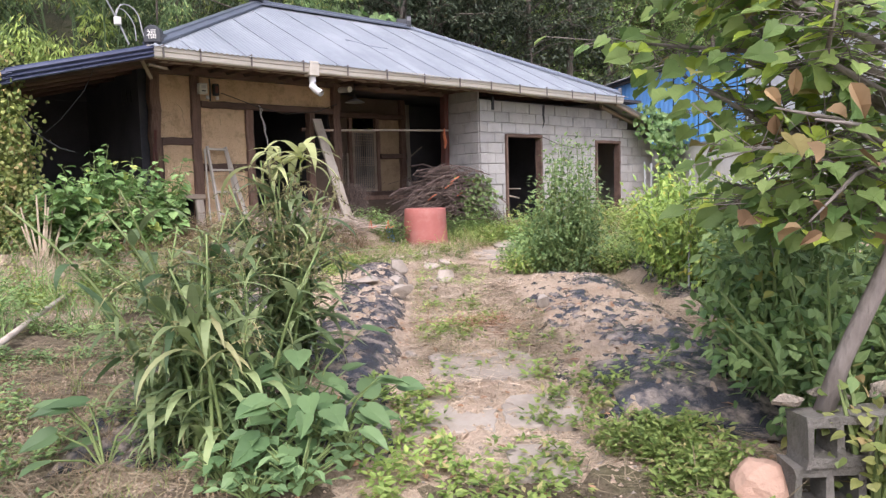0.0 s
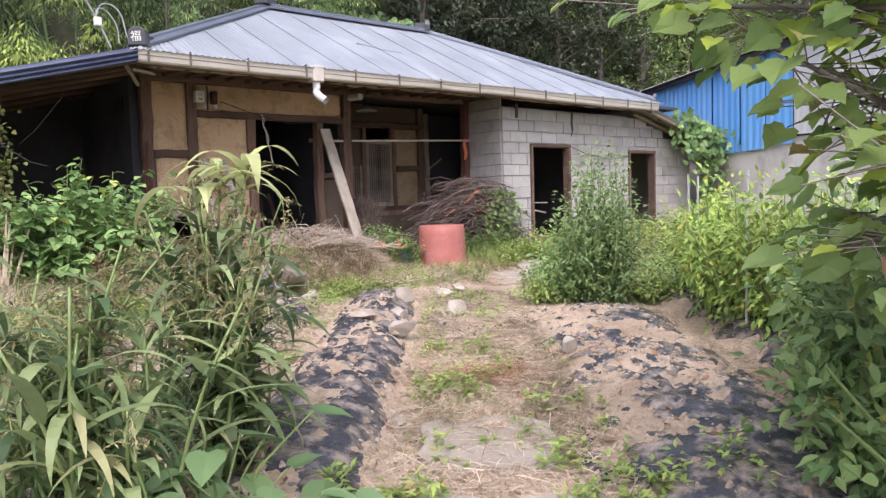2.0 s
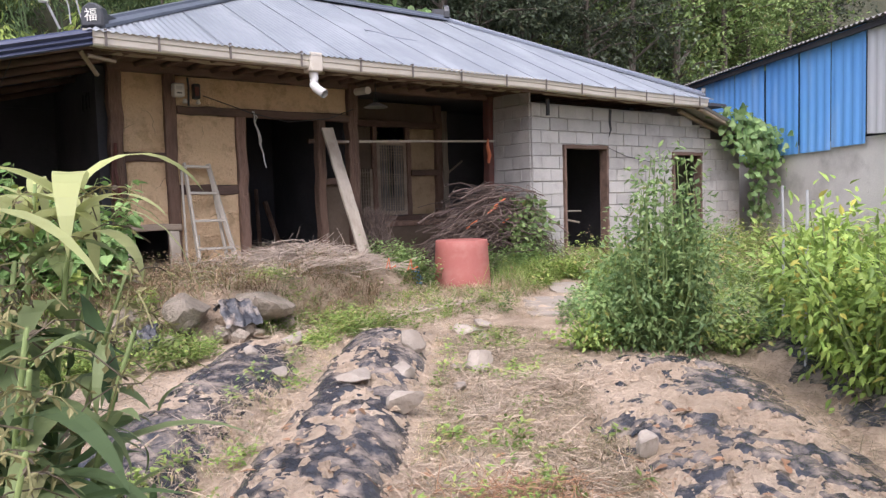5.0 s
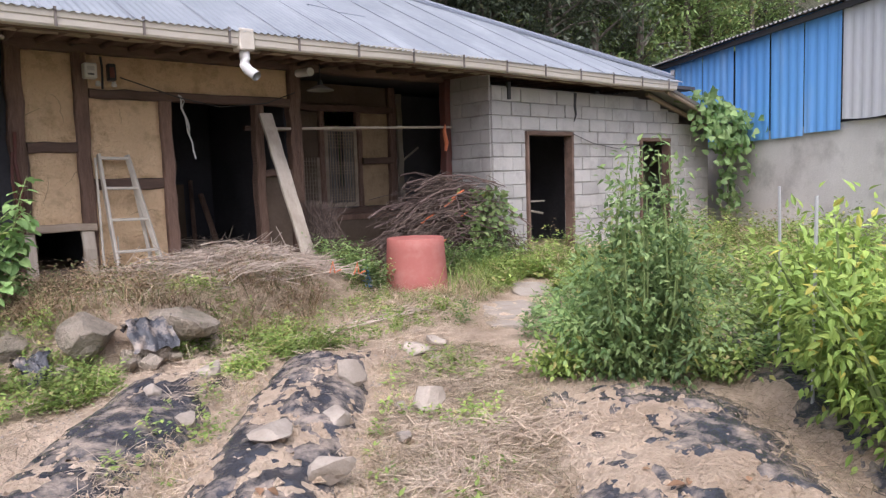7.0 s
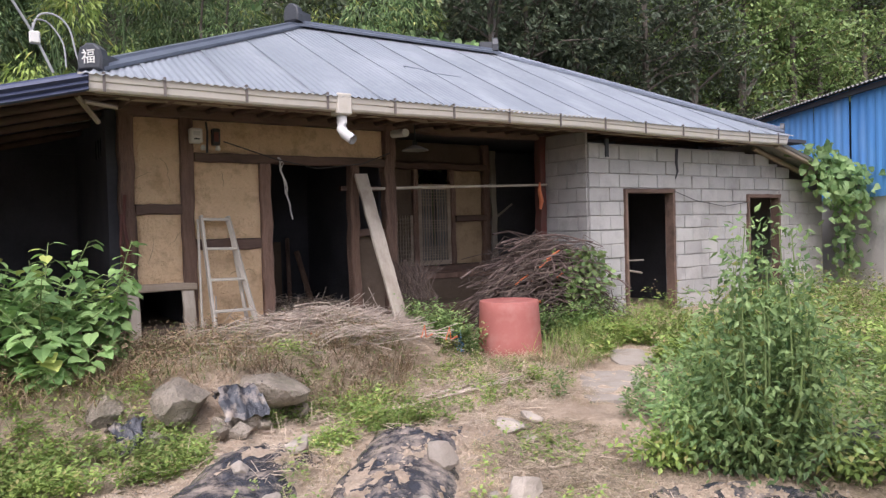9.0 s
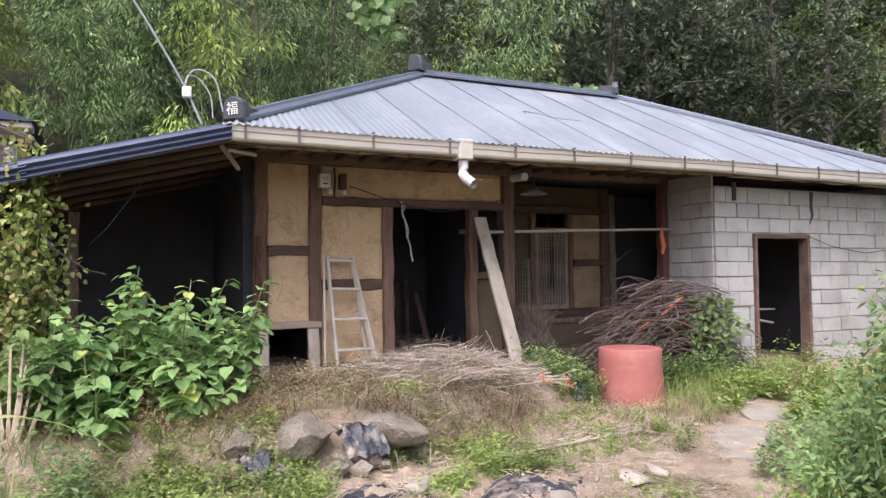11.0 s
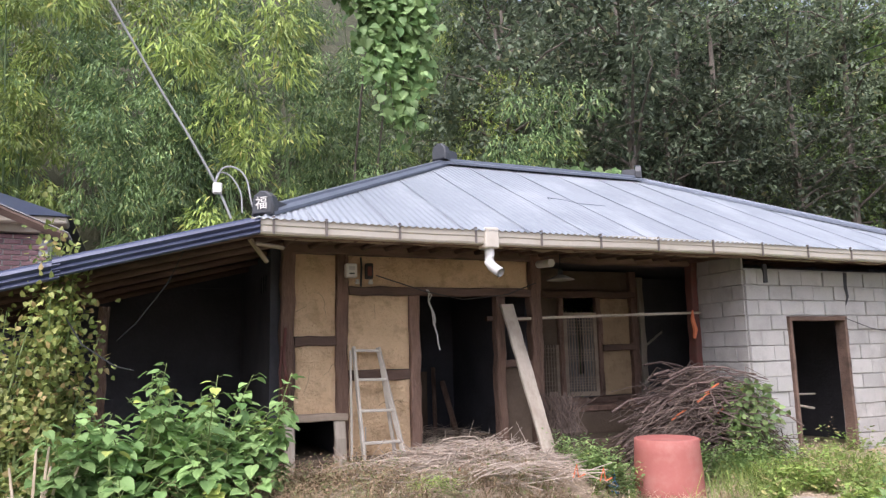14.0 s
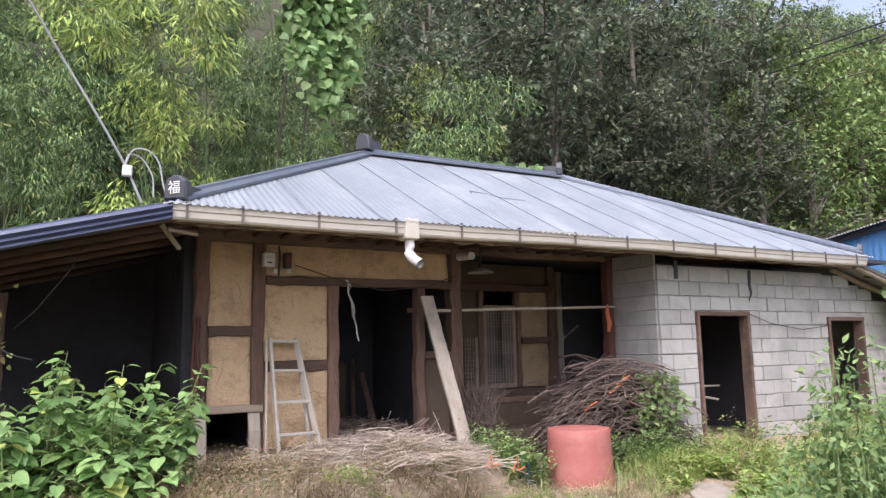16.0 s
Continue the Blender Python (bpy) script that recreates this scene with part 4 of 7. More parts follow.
def cap_strip(a, b, w=0.15, h=0.075):
    """A folded metal ridge cap from a to b."""
    a, b = Vector(a), Vector(b)
    d = (b - a).normalized()
    side = d.cross(Vector((0, 0, 1))).normalized()
    up = side.cross(d)
    prof = [(-w, -0.03), (-w, 0.0), (-w * 0.55, 0.035), (-w * 0.5, h), (w * 0.5, h), (w * 0.55, 0.035), (w, 0.0), (w, -0.03)]
    vs = [tuple(p + side * u + up * v) for p in (a, b) for u, v in prof]
    k = len(prof)
    return Geo().add(vs, [(i, i + 1, k + i + 1, k + i) for i in range(k - 1)] + [tuple(range(k)), tuple(range(2 * k - 1, k - 1, -1))])


hpart("ridge_cap", cap_strip((RL - 0.05, RIDGE_Y, RIDGE_Z), (RR + 0.05, RIDGE_Y, RIDGE_Z)), MAT["cap"], "blue-grey folded ridge cap")
for a, b in (((XL + 0.1, EAVE_Y + 0.1, EAVE_Z + 0.05), (RL, RIDGE_Y, RIDGE_Z)), ((XR - 0.1, EAVE_Y + 0.1, EAVE_Z + 0.05), (RR, RIDGE_Y, RIDGE_Z)), ((XL + 0.1, 15.75, EAVE_Z + 0.05), (RL, RIDGE_Y, RIDGE_Z)), ((XR - 0.1, 15.75, EAVE_Z + 0.05), (RR, RIDGE_Y, RIDGE_Z))):
    hpart("hip_cap", cap_strip(a, b, 0.13, 0.06), MAT["cap"], "blue-grey folded hip cap")


def end_tile(at, turn, size=1.0):
    """A cast ridge-end ornament: a rounded shield on a stub."""
    prof = [(-0.13, 0), (-0.14, 0.12), (-0.11, 0.22), (-0.03, 0.27), (0.05, 0.26), (0.12, 0.2), (0.14, 0.1), (0.13, 0)]
    m = Matrix.Translation(at) @ Matrix.Rotation(turn, 4, "Z") @ Matrix.Scale(size, 4)
    vs = [tuple(m @ Vector((u, y, v))) for y in (-0.05, 0.05) for u, v in prof] + [tuple(m @ Vector((u * 0.85, -0.068, 0.02 + v * 0.86))) for u, v in prof]
    k = len(prof)
    fs = [(i, (i + 1) % k, k + (i + 1) % k, k + i) for i in range(k)] + [tuple(range(k, 2 * k))] + [(2 * k + i, 2 * k + (i + 1) % k, (i + 1) % k, i) for i in range(k)] + [tuple(range(3 * k - 1, 2 * k - 1, -1))]
    g = Geo().add(vs, fs)
    return g.box(-0.1, 0.1, 0.05, 0.3, 0.0, 0.17, m)


hpart("ridge_end", end_tile((RL - 0.02, RIDGE_Y - 0.05, RIDGE_Z + 0.04), radians(-60), 0.95), MAT["endtile"], "dark cast ridge-end tile")
hpart("ridge_end", end_tile((RR, RIDGE_Y - 0.02, RIDGE_Z + 0.04), radians(60), 0.85), MAT["endtile"], "dark cast ridge-end tile")
hip_end = hpart("hip_end", end_tile((XL + 0.12, EAVE_Y + 0.1, EAVE_Z + 0.03), radians(-42), 0.85), MAT["endtile"], "dark ridge-end tile with a white character")
hpart("hip_end", end_tile((XR - 0.1, EAVE_Y + 0.1, EAVE_Z + 0.03), radians(30), 0.6), MAT["endtile"], "dark ridge-end tile")
_fc = bpy.data.curves.new("character", "FONT")
_fc.body, _fc.size, _fc.extrude, _fc.align_x = "\u798f", 0.13, 0.004, "CENTER"
_fo = new("character_source", _fc)
_dg = bpy.context.evaluated_depsgraph_get()
_fm = bpy.data.meshes.new_from_object(_fo.evaluated_get(_dg))
bpy.data.objects.remove(_fo)
_fm.materials.clear()
_fm.materials.append(MAT["white"])
_ch = part("character", _fm, None, hip_end, "white painted character")
_ch.matrix_basis = Matrix.Translation((XL + 0.12, EAVE_Y + 0.1, EAVE_Z + 0.03)) @ Matrix.Rotation(radians(-42), 4, "Z") @ Matrix.Translation((0.0, -0.063, 0.06)) @ Matrix.Rotation(radians(90), 4, "X")

# eave boards, rafter ends, gutter with straps, downpipe
hpart("eave_board", timber(XL + 0.05, XR, 9.6, 9.64, 3.28, 3.38, 0.006, 0.004), MAT["beam"])
hpart("soffit", Geo().box(XL + 0.1, XR, 9.62, 10.95, 3.44, 3.46), MAT["beam"])
hpart("soffit_board", timber(XL + 0.1, 9.7, 10.1, 10.2, 3.36, 3.43), MAT["greybeam"])
hpart("wall_plate", timber(9.7, XR + 0.1, 9.75, 9.83, 3.3, 3.38), MAT["greybeam"])
for i in range(34):
    x = 3.55 + i * 0.3
    a = Vector((x, 9.64, 3.36 + R.normal(0, 0.008)))
    hpart("rafter", Geo().tube([a, (x + R.normal(0, 0.02), 10.3, 3.4), (x + R.normal(0, 0.02), 11.1, 3.44)], 0.032 + R.uniform(0, 0.012), 8), MAT["beam"], smooth=True)


def gutter_run():
    prof = [(9.6, 3.43), (9.6, 3.31), (9.575, 3.29), (9.47, 3.29), (9.455, 3.31), (9.45, 3.36), (9.438, 3.37), (9.43, 3.43), (9.442, 3.432), (9.452, 3.375), (9.466, 3.365), (9.47, 3.31), (9.58, 3.305), (9.59, 3.43)]
    vs, fs = [], []
    xs = np.arange(XL - 0.02, XR + 0.05, 0.3)
    for x in xs:
        dz = 0.01 * math.sin(x * 0.9) + R.normal(0, 0.002)
        vs += [(x, y, z + dz) for y, z in prof]
    k = len(prof)
    for i in range(len(xs) - 1):
        fs += [(i * k + j, i * k + (j + 1) % k, (i + 1) * k + (j + 1) % k, (i + 1) * k + j) for j in range(k)]
    fs += [tuple(range(k)), tuple(range(len(vs) - 1, len(vs) - k - 1, -1))]
    return Geo().add(vs, fs)


gutter = hpart("gutter", gutter_run(), MAT["gutter"], "cream metal eaves gutter")
for x in [3.48, 3.97, 4.7, 5.52, 6.29, 7.04, 7.82, 8.62, 9.39, 10.15, 10.92, 11.7, 12.45, 13.2]:
    part("strap", Geo().box(x - 0.011, x + 0.011, 9.424, 9.434, 3.285, 3.45).box(x - 0.011, x + 0.011, 9.43, 9.6, 3.437, 3.445), MAT["strap"], gutter)
pipe = hpart("downpipe", Geo().tube([(5.7, 9.5, 3.3), (5.7, 9.5, 3.16), (5.68, 9.47, 3.1), (5.68, 9.4, 3.04), (5.72, 9.3, 2.97)], 0.052, 14, closed=False)
             .tube([(5.72, 9.3, 2.97), (5.68, 9.4, 3.04), (5.68, 9.47, 3.1), (5.7, 9.5, 3.16)], 0.045, 14, closed=False), MAT["pvc"], "white elbow downpipe", smooth=True)
part("outlet_box", Geo().box(5.62, 5.78, 9.415, 9.6, 3.24, 3.455, c=0.012), MAT["gutter"], pipe)
hpart("pipe_stub", Geo().tube([(6.98, 10.7, 3.27), (6.98, 10.4, 3.25)], 0.05, 12), MAT["plaster"])

# ---- lean-to on the near gable ----
leanto = thing("lean_to", "open timber lean-to under a navy corrugated roof", "shed", (2.5, 11.0, 0.9))
lean_inv = Matrix.Translation((-2.5, -11.0, -0.9))


def lpart(name, geo, material, label="", smooth=False):
    ob = part(name, geo, material, leanto, label, smooth)
    ob.matrix_parent_inverse = lean_inv
    return ob


def lean_z(x):
    return 3.42 + (x - 3.3) * 0.268


def lean_roof(x0, x1, dz):
    vs, fs = [], []
    prof = []
    # corrugations run down the slope; the near edge is rolled over
    for i in range(0, 181):
        y = 9.46 + i * 0.025
        prof.append((y, 0.016 * math.cos(2 * math.pi * (y - 9.46) / 0.1)))
    roll = [(9.43, -0.155), (9.415, -0.14), (9.435, -0.115), (9.412, -0.09), (9.433, -0.065), (9.41, -0.035), (9.43, -0.005)]
    prof = [(y, z) for y, z in roll] + prof
    for x in (x0, x1):
        vs += [(x, y, lean_z(x) + z + dz) for y, z in prof]
    k = len(prof)
    fs = [(i, i + 1, k + i + 1, k + i) for i in range(k - 1)]
    return Geo().add(vs, fs)


lpart("roof_sheet", lean_roof(1.7, 3.36, 0.0), MAT["navy"], smooth=False)
lpart("roof_sheet", lean_roof(0.6, 1.76, -0.02), MAT["navy"], smooth=False)
for y in (9.55, 10.1, 10.7, 11.4, 12.2, 13.0):
    lpart("rafter", Geo().tube([(3.8, y, lean_z(3.8) - 0.13), (2.4, y + 0.02, lean_z(2.4) - 0.1), (0.8, y, lean_z(0.8) - 0.09)], 0.042, 8), MAT["beam"], smooth=True)
for x in (1.2, 1.9, 2.6, 3.2):
    lpart("purlin", timber(x, x + 0.06, 9.5, 13.8, lean_z(x) - 0.06, lean_z(x) - 0.01), MAT["beam"])
lpart("post", timber(1.72, 1.82, 9.75, 9.86, 0.6, 2.9), MAT["wood"])
lpart("post", timber(2.0, 2.1, 10.6, 10.72, 0.6, 2.7), MAT["wood"])
# back and side walls coloured dark for the shade under the roof
lpart("back_wall", Geo().box(-0.2, 3.74, 13.7, 13.85, 0.5, 3.3), MAT["shaded"])
lpart("back_infill", Geo().box(3.0, 3.74, 13.66, 13.76, 3.2, 3.36).box(3.35, 3.74, 13.66, 13.76, 3.36, 3.5), MAT["shaded"])
lpart("side_wall", Geo().box(0.3, 0.42, 10.6, 13.7, 0.5, 2.6), MAT["shaded"])
lpart("corner_brace", Geo().tube([(3.3, 9.7, 3.28), (3.5, 9.95, 3.1)], 0.025, 6).tube([(3.35, 9.62, 3.22), (3.62, 9.7, 3.2)], 0.02, 6), MAT["greybeam"])
for y in (11.45, 11.62, 11.8):
    hpart("vent_slot", Geo().box(3.725, 3.738, y, y + 0.05, 2.95, 3.15), MAT["black"])
lpart("wire", Geo().tube([(2.75, 9.7, 3.2), (2.6, 9.75, 2.85), (2.35, 9.9, 2.5), (2.2, 10.0, 2.35)], 0.006, 5).tube([(1.8, 9.5, 2.55), (1.95, 9.45, 2.3), (2.2, 9.4, 2.12), (2.35, 9.4, 2.08)], 0.007, 5), MAT["black"])
lpart("red_cord", Geo().tube([(3.86, 10.88, 2.5), (3.84, 10.86, 2.2), (3.88, 10.86, 1.9), (3.84, 10.86, 1.6)], 0.018, 6).tube([(3.82, 10.87, 2.3), (3.8, 10.86, 2.0), (3.84, 10.86, 1.7)], 0.014, 6), MAT["redpaint"], "faded red cord bundle")

# ---- lean-to past the block rooms ----
ext = thing("lean_to", "low grey sheet lean-to roof against the block wall", "shed", (14.8, 11.5, 0.8))
ext_inv = Matrix.Translation((-14.8, -11.5, -0.8))


def xpart(name, geo, material, label="", smooth=False):
    ob = part(name, geo, material, ext, label, smooth)
    ob.matrix_parent_inverse = ext_inv
    return ob


def ext_roof():
    vs = []
    ys = np.arange(9.55, 14.0, 0.025)
    for x, z in ((13.45, 3.36), (16.3, 2.62)):
        vs += [(x, y, z + 0.014 * math.cos(2 * math.pi * y / 0.1)) for y in ys]
    k = len(ys)
    return Geo().add(vs, [(i, i + 1, k + i + 1, k + i) for i in range(k - 1)])


xpart("roof_sheet", ext_roof(), MAT["slate"])
for dy in (9.6, 10.0, 11.0):
    xpart("rafter", Geo().tube([(13.4, dy, 3.28), (16.2, dy, 2.55)], 0.04, 8), MAT["greybeam"])
xpart("verge_board", Geo().tube([(13.5, 9.56, 3.31), (16.3, 9.56, 2.57)], 0.03, 4), MAT["slate"])

# ---- blue shed: a long wall seen at a slant ----
shed = thing("blue_shed", "blue corrugated metal shed on a rendered concrete wall", "shed", (14.65, 7.3, 0.0))
shed.rotation_euler = (0, 0, math.atan2(6.07, 3.6))


def corr(x0, x1, z0, z1, y, pitch=0.24, amp=0.007, ragged=0.0):
    xs = np.arange(x0, x1 + 1e-6, pitch / 4)
    vs = []
    for x in xs:
        d = y + amp * (1 if (x / pitch) % 1.0 < 0.5 else -1)
        lo = z0 + ragged * noise.noise(Vector((x * 0.8, 0, 0)))
        vs += [(x, d, lo), (x, d, z1)]
    return Geo().add(vs, [(i * 2, i * 2 + 2, i * 2 + 3, i * 2 + 1) for i in range(len(xs) - 1)])


for x0, x1, z0 in ((0.0, 0.9, 2.5), (0.92, 1.85, 2.46), (1.87, 3.0, 2.46), (3.02, 4.2, 2.44), (4.22, 7.6, 2.44)):
    part("blue_sheet", corr(x0, x1, z0, 4.46, R.normal(0, 0.004)), MAT["blue"], shed, "blue painted corrugated sheet")
part("grey_sheet", corr(-5.5, -0.02, 2.66, 4.5, 0.02, 0.2, 0.004, ragged=0.06), MAT["greysheet"], shed, "grey corrugated sheet")
part("wall", Geo().box(-5.5, 7.6, -0.25, -0.06, -0.2, 2.62, c=0.01), MAT["plaster"], shed, "stained grey rendered wall")
part("wall", Geo().box(-5.5, 7.6, -6.0, -0.25, -0.2, 4.3), MAT["shaded"], shed)
roofv = []
_xs = np.arange(-5.8, 8.0, 0.03)
for yy, zz in ((0.22, 4.44), (-3.2, 5.3), (-6.2, 4.4)):
    roofv += [(x, yy, zz + 0.02 * math.cos(2 * math.pi * x / 0.13)) for x in _xs]
_k = len(_xs)
part("roof", Geo().add(roofv, [(j * _k + i, j * _k + i + 1, (j + 1) * _k + i + 1, (j + 1) * _k + i) for j in range(2) for i in range(_k - 1)]), MAT["slate"], shed, "dark corrugated roof")
part("verge", Geo().box(-5.8, 7.9, 0.06, 0.12, 4.32, 4.41), MAT["shaded"], shed)

# ---- neighbours beyond the lean-to ----
hut = thing("wooden_hut", "dark wooden hut with a corrugated roof edge", "shed", (-1.0, 14.6, 0.9))
hut_inv = Matrix.Translation((1.0, -14.6, -0.9))


def upart(name, geo, material, label=""):
    ob = part(name, geo, material, hut, label)
    ob.matrix_parent_inverse = hut_inv
    return ob


_ys = np.arange(13.1, 13.75, 0.03)
_hv = []
for x, z in ((1.5, 3.82), (-0.1, 4.5), (-3.5, 5.6)):
    _hv += [(x, y, z + 0.02 * math.cos(2 * math.pi * y / 0.13)) for y in _ys]
_k = len(_ys)
upart("roof_sheet", Geo().add(_hv, [(j * _k + i, j * _k + i + 1, (j + 1) * _k + i + 1, (j + 1) * _k + i) for j in range(2) for i in range(_k - 1)]), MAT["slate"], "grey corrugated roof")
upart("verge_board", Geo().tube([(1.48, 13.1, 3.76), (-0.1, 13.1, 4.43), (-3.5, 13.1, 5.52)], 0.06, 4), MAT["beam"])
upart("post", timber(-0.05, 0.08, 13.2, 13.32, 0.5, 4.2), MAT["wood"])
upart("wall", Geo().box(-3.5, -0.9, 13.3, 13.4, 0.5, 4.6), MAT["shaded"])
upart("block_side", Geo().box(0.1, 1.0, 13.86, 14.0, 0.5, 3.3), MAT["mortar"], "grey block wall")

nb = thing("brick_house", "purple brick neighbour house with cream eaves", "house", (-1.0, 18.0, 0.9))
nb_inv = Matrix.Translation((1.0, -18.0, -0.9))
_nw = part("wall", Geo().box(-4, 1.15, 14.34, 18, 0.5, 3.98), MAT["brickjoint"], nb)
_nw.matrix_parent_inverse = nb_inv
BRK = Geo().box(-0.1, 0.1, -0.02, 0.0, 0, 0.06, c=0.004).mesh("brick", MAT["brick"])
for row in range(17):
    for i in range(11):
        xx = 1.04 - i * 0.22 - (0.11 if row % 2 else 0.0)
        b = part("brick", BRK, None, _nw)
        b.location = (xx, 14.335, 2.72 + row * 0.075)
_e = part("eave", Geo().box(-4.3, 1.4, 14.0, 14.4, 4.1, 4.2, c=0.02).box(-4.1, 1.22, 14.2, 14.36, 4.0, 4.1), MAT["cream"], nb, "cream eaves board")
_e.matrix_parent_inverse = nb_inv
_e = part("roof", Geo().add([(-4.4, 13.95, 4.2), (1.45, 13.95, 4.2), (0.0, 16.0, 5.0), (-4.4, 16.0, 5.0), (1.45, 18.2, 4.2), (-4.4, 18.2, 4.2)], [(0, 1, 2, 3), (1, 4, 2), (3, 2, 4, 5)]), MAT["navy"], nb, "dark tiled roof")
_e.matrix_parent_inverse = nb_inv


# ---- hillside trees ----
def bamboo_mesh(seed, light):
    """A clump of arching culms whose leaves hang in rounded plumes with gaps between."""
    r = np.random.RandomState(seed)
    culms, leaves = Geo(), Geo()
    P, Y, up = [], [], []
    for c in range(6):
        bx, by = r.normal(0, 0.6, 2)
        h = r.uniform(5.5, 11.0)
        ax, ay = r.normal(0, 1.0, 2)
        pts = [(bx + ax * (t ** 2.2), by + ay * (t ** 2.2) - 1.1 * t ** 3, h * (t - 0.16 * t ** 4)) for t in np.linspace(0, 1, 9)]
        culms.tube(pts, [0.03 * (1 - 0.85 * t) for t in np.linspace(0, 1, 9)], 6)
        for k in range(8):
            t = r.uniform(0.1, 1.02)
            i = min(int(t * 8), 7)
            p = np.array(pts[i]) + (np.array(pts[i + 1]) - np.array(pts[i])) * (t * 8 - i)
            out = np.array((r.normal(0, 1), r.normal(-0.4, 0.8), 0.0))
            out = out / np.linalg.norm(out)
            ln = r.uniform(0.3, 1.1) * (1.1 - 0.4 * t)
            e = p + out * ln + (0, 0, 0.1)
            culms.tube([p, (p + e) / 2 + (0, 0, 0.12), e], 0.007, 3, closed=False)
            m = 130
            q = r.normal(0, 1, (m, 3))
            w = r.uniform(0.75, 1.25)
            q = q / np.linalg.norm(q, axis=1, keepdims=True) * (r.uniform(0.2, 1.0, (m, 1)) ** 0.45) * (0.52 * w, 0.52 * w, 0.38 * w)
            q[:, 2] -= 0.35 * (q[:, 0] ** 2 + q[:, 1] ** 2) / 0.27
            P.extend(e + q)
            up.extend(q * 1.6)
            d = q * (1.6, 1.6, 0.5) + r.normal(0, 0.28, (m, 3))
            d[:, 2] -= 0.55
            Y.extend(d)
    n = len(P)
    leaves.scatter(DIAMOND, P, Y, np.array(up) + r.normal(0, 0.3, (n, 3)) + (0, 0, 0.6), r.uniform(0.13, 0.26, n), r.uniform(0.03, 0.055, n))
    return culms.mesh("culm", MAT["culm"]), leaves.mesh("foliage", MAT["l_bamboo_y" if light else "l_bamboo"])


def tree_mesh(seed, leafmat, height, crown_r, big=0.175):
    r = np.random.RandomState(seed)
    trunk, crown = Geo(), Geo()
    lean = r.normal(0, 0.35, 2)
    tp = [(lean[0] * t, lean[1] * t, height * 0.8 * t) for t in np.linspace(0, 1, 6)]
    trunk.tube(tp, [0.17 * (1 - 0.75 * t) for t in np.linspace(0, 1, 6)], 8)
    P, Y = [], []
    for k in range(30):
        t = r.uniform(0.12, 1.0)
        o = np.array((lean[0] * t, lean[1] * t, height * 0.8 * t))
        a = r.uniform(0, 2 * math.pi)
        rad = crown_r * r.uniform(0.2, 1.0) * (0.75 + 0.4 * math.sin(math.pi * min(t, 0.95)))
        e = o + np.array((math.cos(a) * rad, math.sin(a) * rad, rad * r.uniform(0.1, 0.65)))
        mid = (o + e) / 2 + (0, 0, 0.12 * rad)
        trunk.tube([o, mid, e], [0.055 * (1.2 - t), 0.032, 0.012], 5, closed=False)
        for c in range(8):
            u = r.uniform(0.35, 1.1)
            centre = o + (e - o) * u + r.normal(0, 0.3, 3)
            if c % 2:
                trunk.tube([o + (e - o) * min(u, 1.0), centre], [0.012, 0.005], 3, closed=False)
            m = 24
            q = r.normal(0, 1, (m, 3))
            q = q / np.linalg.norm(q, axis=1, keepdims=True) * (r.uniform(0.15, 1.0, (m, 1)) ** 0.5) * (0.42, 0.42, 0.24)
            P.extend(centre + q)
            Y.extend(q * 1.2 + r.normal(0, 0.25, (m, 3)) + (0, 0, -0.1))
    n = len(P)
    crown.scatter(DIAMOND, P, Y, r.normal(0, 0.5, (n, 3)) + (0, 0, 1.0), r.uniform(0.7, 1.3, n) * big, r.uniform(0.4, 0.62, n) * big)
    return trunk.mesh("trunk", MAT["bark"]), crown.mesh("crown", MAT[leafmat])


def tree_kind(name, label, category, group, parts):
    ob = thing(name, label, category, (0, 0, -50), group)
    for n, me in zip(("trunk", "crown") if category == "tree" else ("culm", "foliage"), parts):
        part(n, me, None, ob)
    return ob


def bush_mesh(seed, leafmat, radius, height, n, big, shape=OVAL, ratio=0.6):
    r = np.random.RandomState(seed)
    st, lf = Geo(), Geo()
    P, Y = [], []
    stems = 14
    for k in range(stems):
        a, e = r.uniform(0, 2 * math.pi), r.uniform(0.1, 1.0)
        tip = np.array((math.cos(a) * radius * e, math.sin(a) * radius * e, height * r.uniform(0.55, 1.05) * (1.1 - 0.35 * e)))
        base = np.array((math.cos(a), math.sin(a), 0)) * radius * 0.12
        mid = (base + tip) / 2 + (0, 0, 0.1 * height)
        st.tube([base, mid, tip], [0.016, 0.011, 0.004], 5, closed=False)
        for j in range(n // stems):
            u = r.uniform(0.12, 1.0)
            p = base * (1 - u) ** 2 + 2 * mid * u * (1 - u) + tip * u * u
            off = r.normal(0, 1, 3) * (0.16 * radius, 0.16 * radius, 0.1 * height)
            P.append(p + off)
            Y.append(off * 2 + r.normal(0, 0.2, 3) + (0, 0, -0.08))
    m = len(P)
    lf.scatter(shape, P, Y, r.normal(0, 0.35, (m, 3)) + (-0.15, -0.3, 1.0), r.uniform(0.65, 1.2, m) * big, r.uniform(0.85, 1.1, m) * big * ratio)
    return st.mesh("stem", MAT["stem"]), lf.mesh("foliage", MAT[leafmat])


def bush(name, label, x, y, seed, leafmat, radius, height, n, big, shape=OVAL, ratio=0.6, group="", dz=0.0, category="shrub"):
    ob = thing(name, label, category, (x, y, ground_z(x, y) + dz - 0.02), group)
    a, b = bush_mesh(seed, leafmat, radius, height, n, big, shape, ratio)
    part("stem", a, None, ob)
    part("foliage", b, None, ob)
    return ob


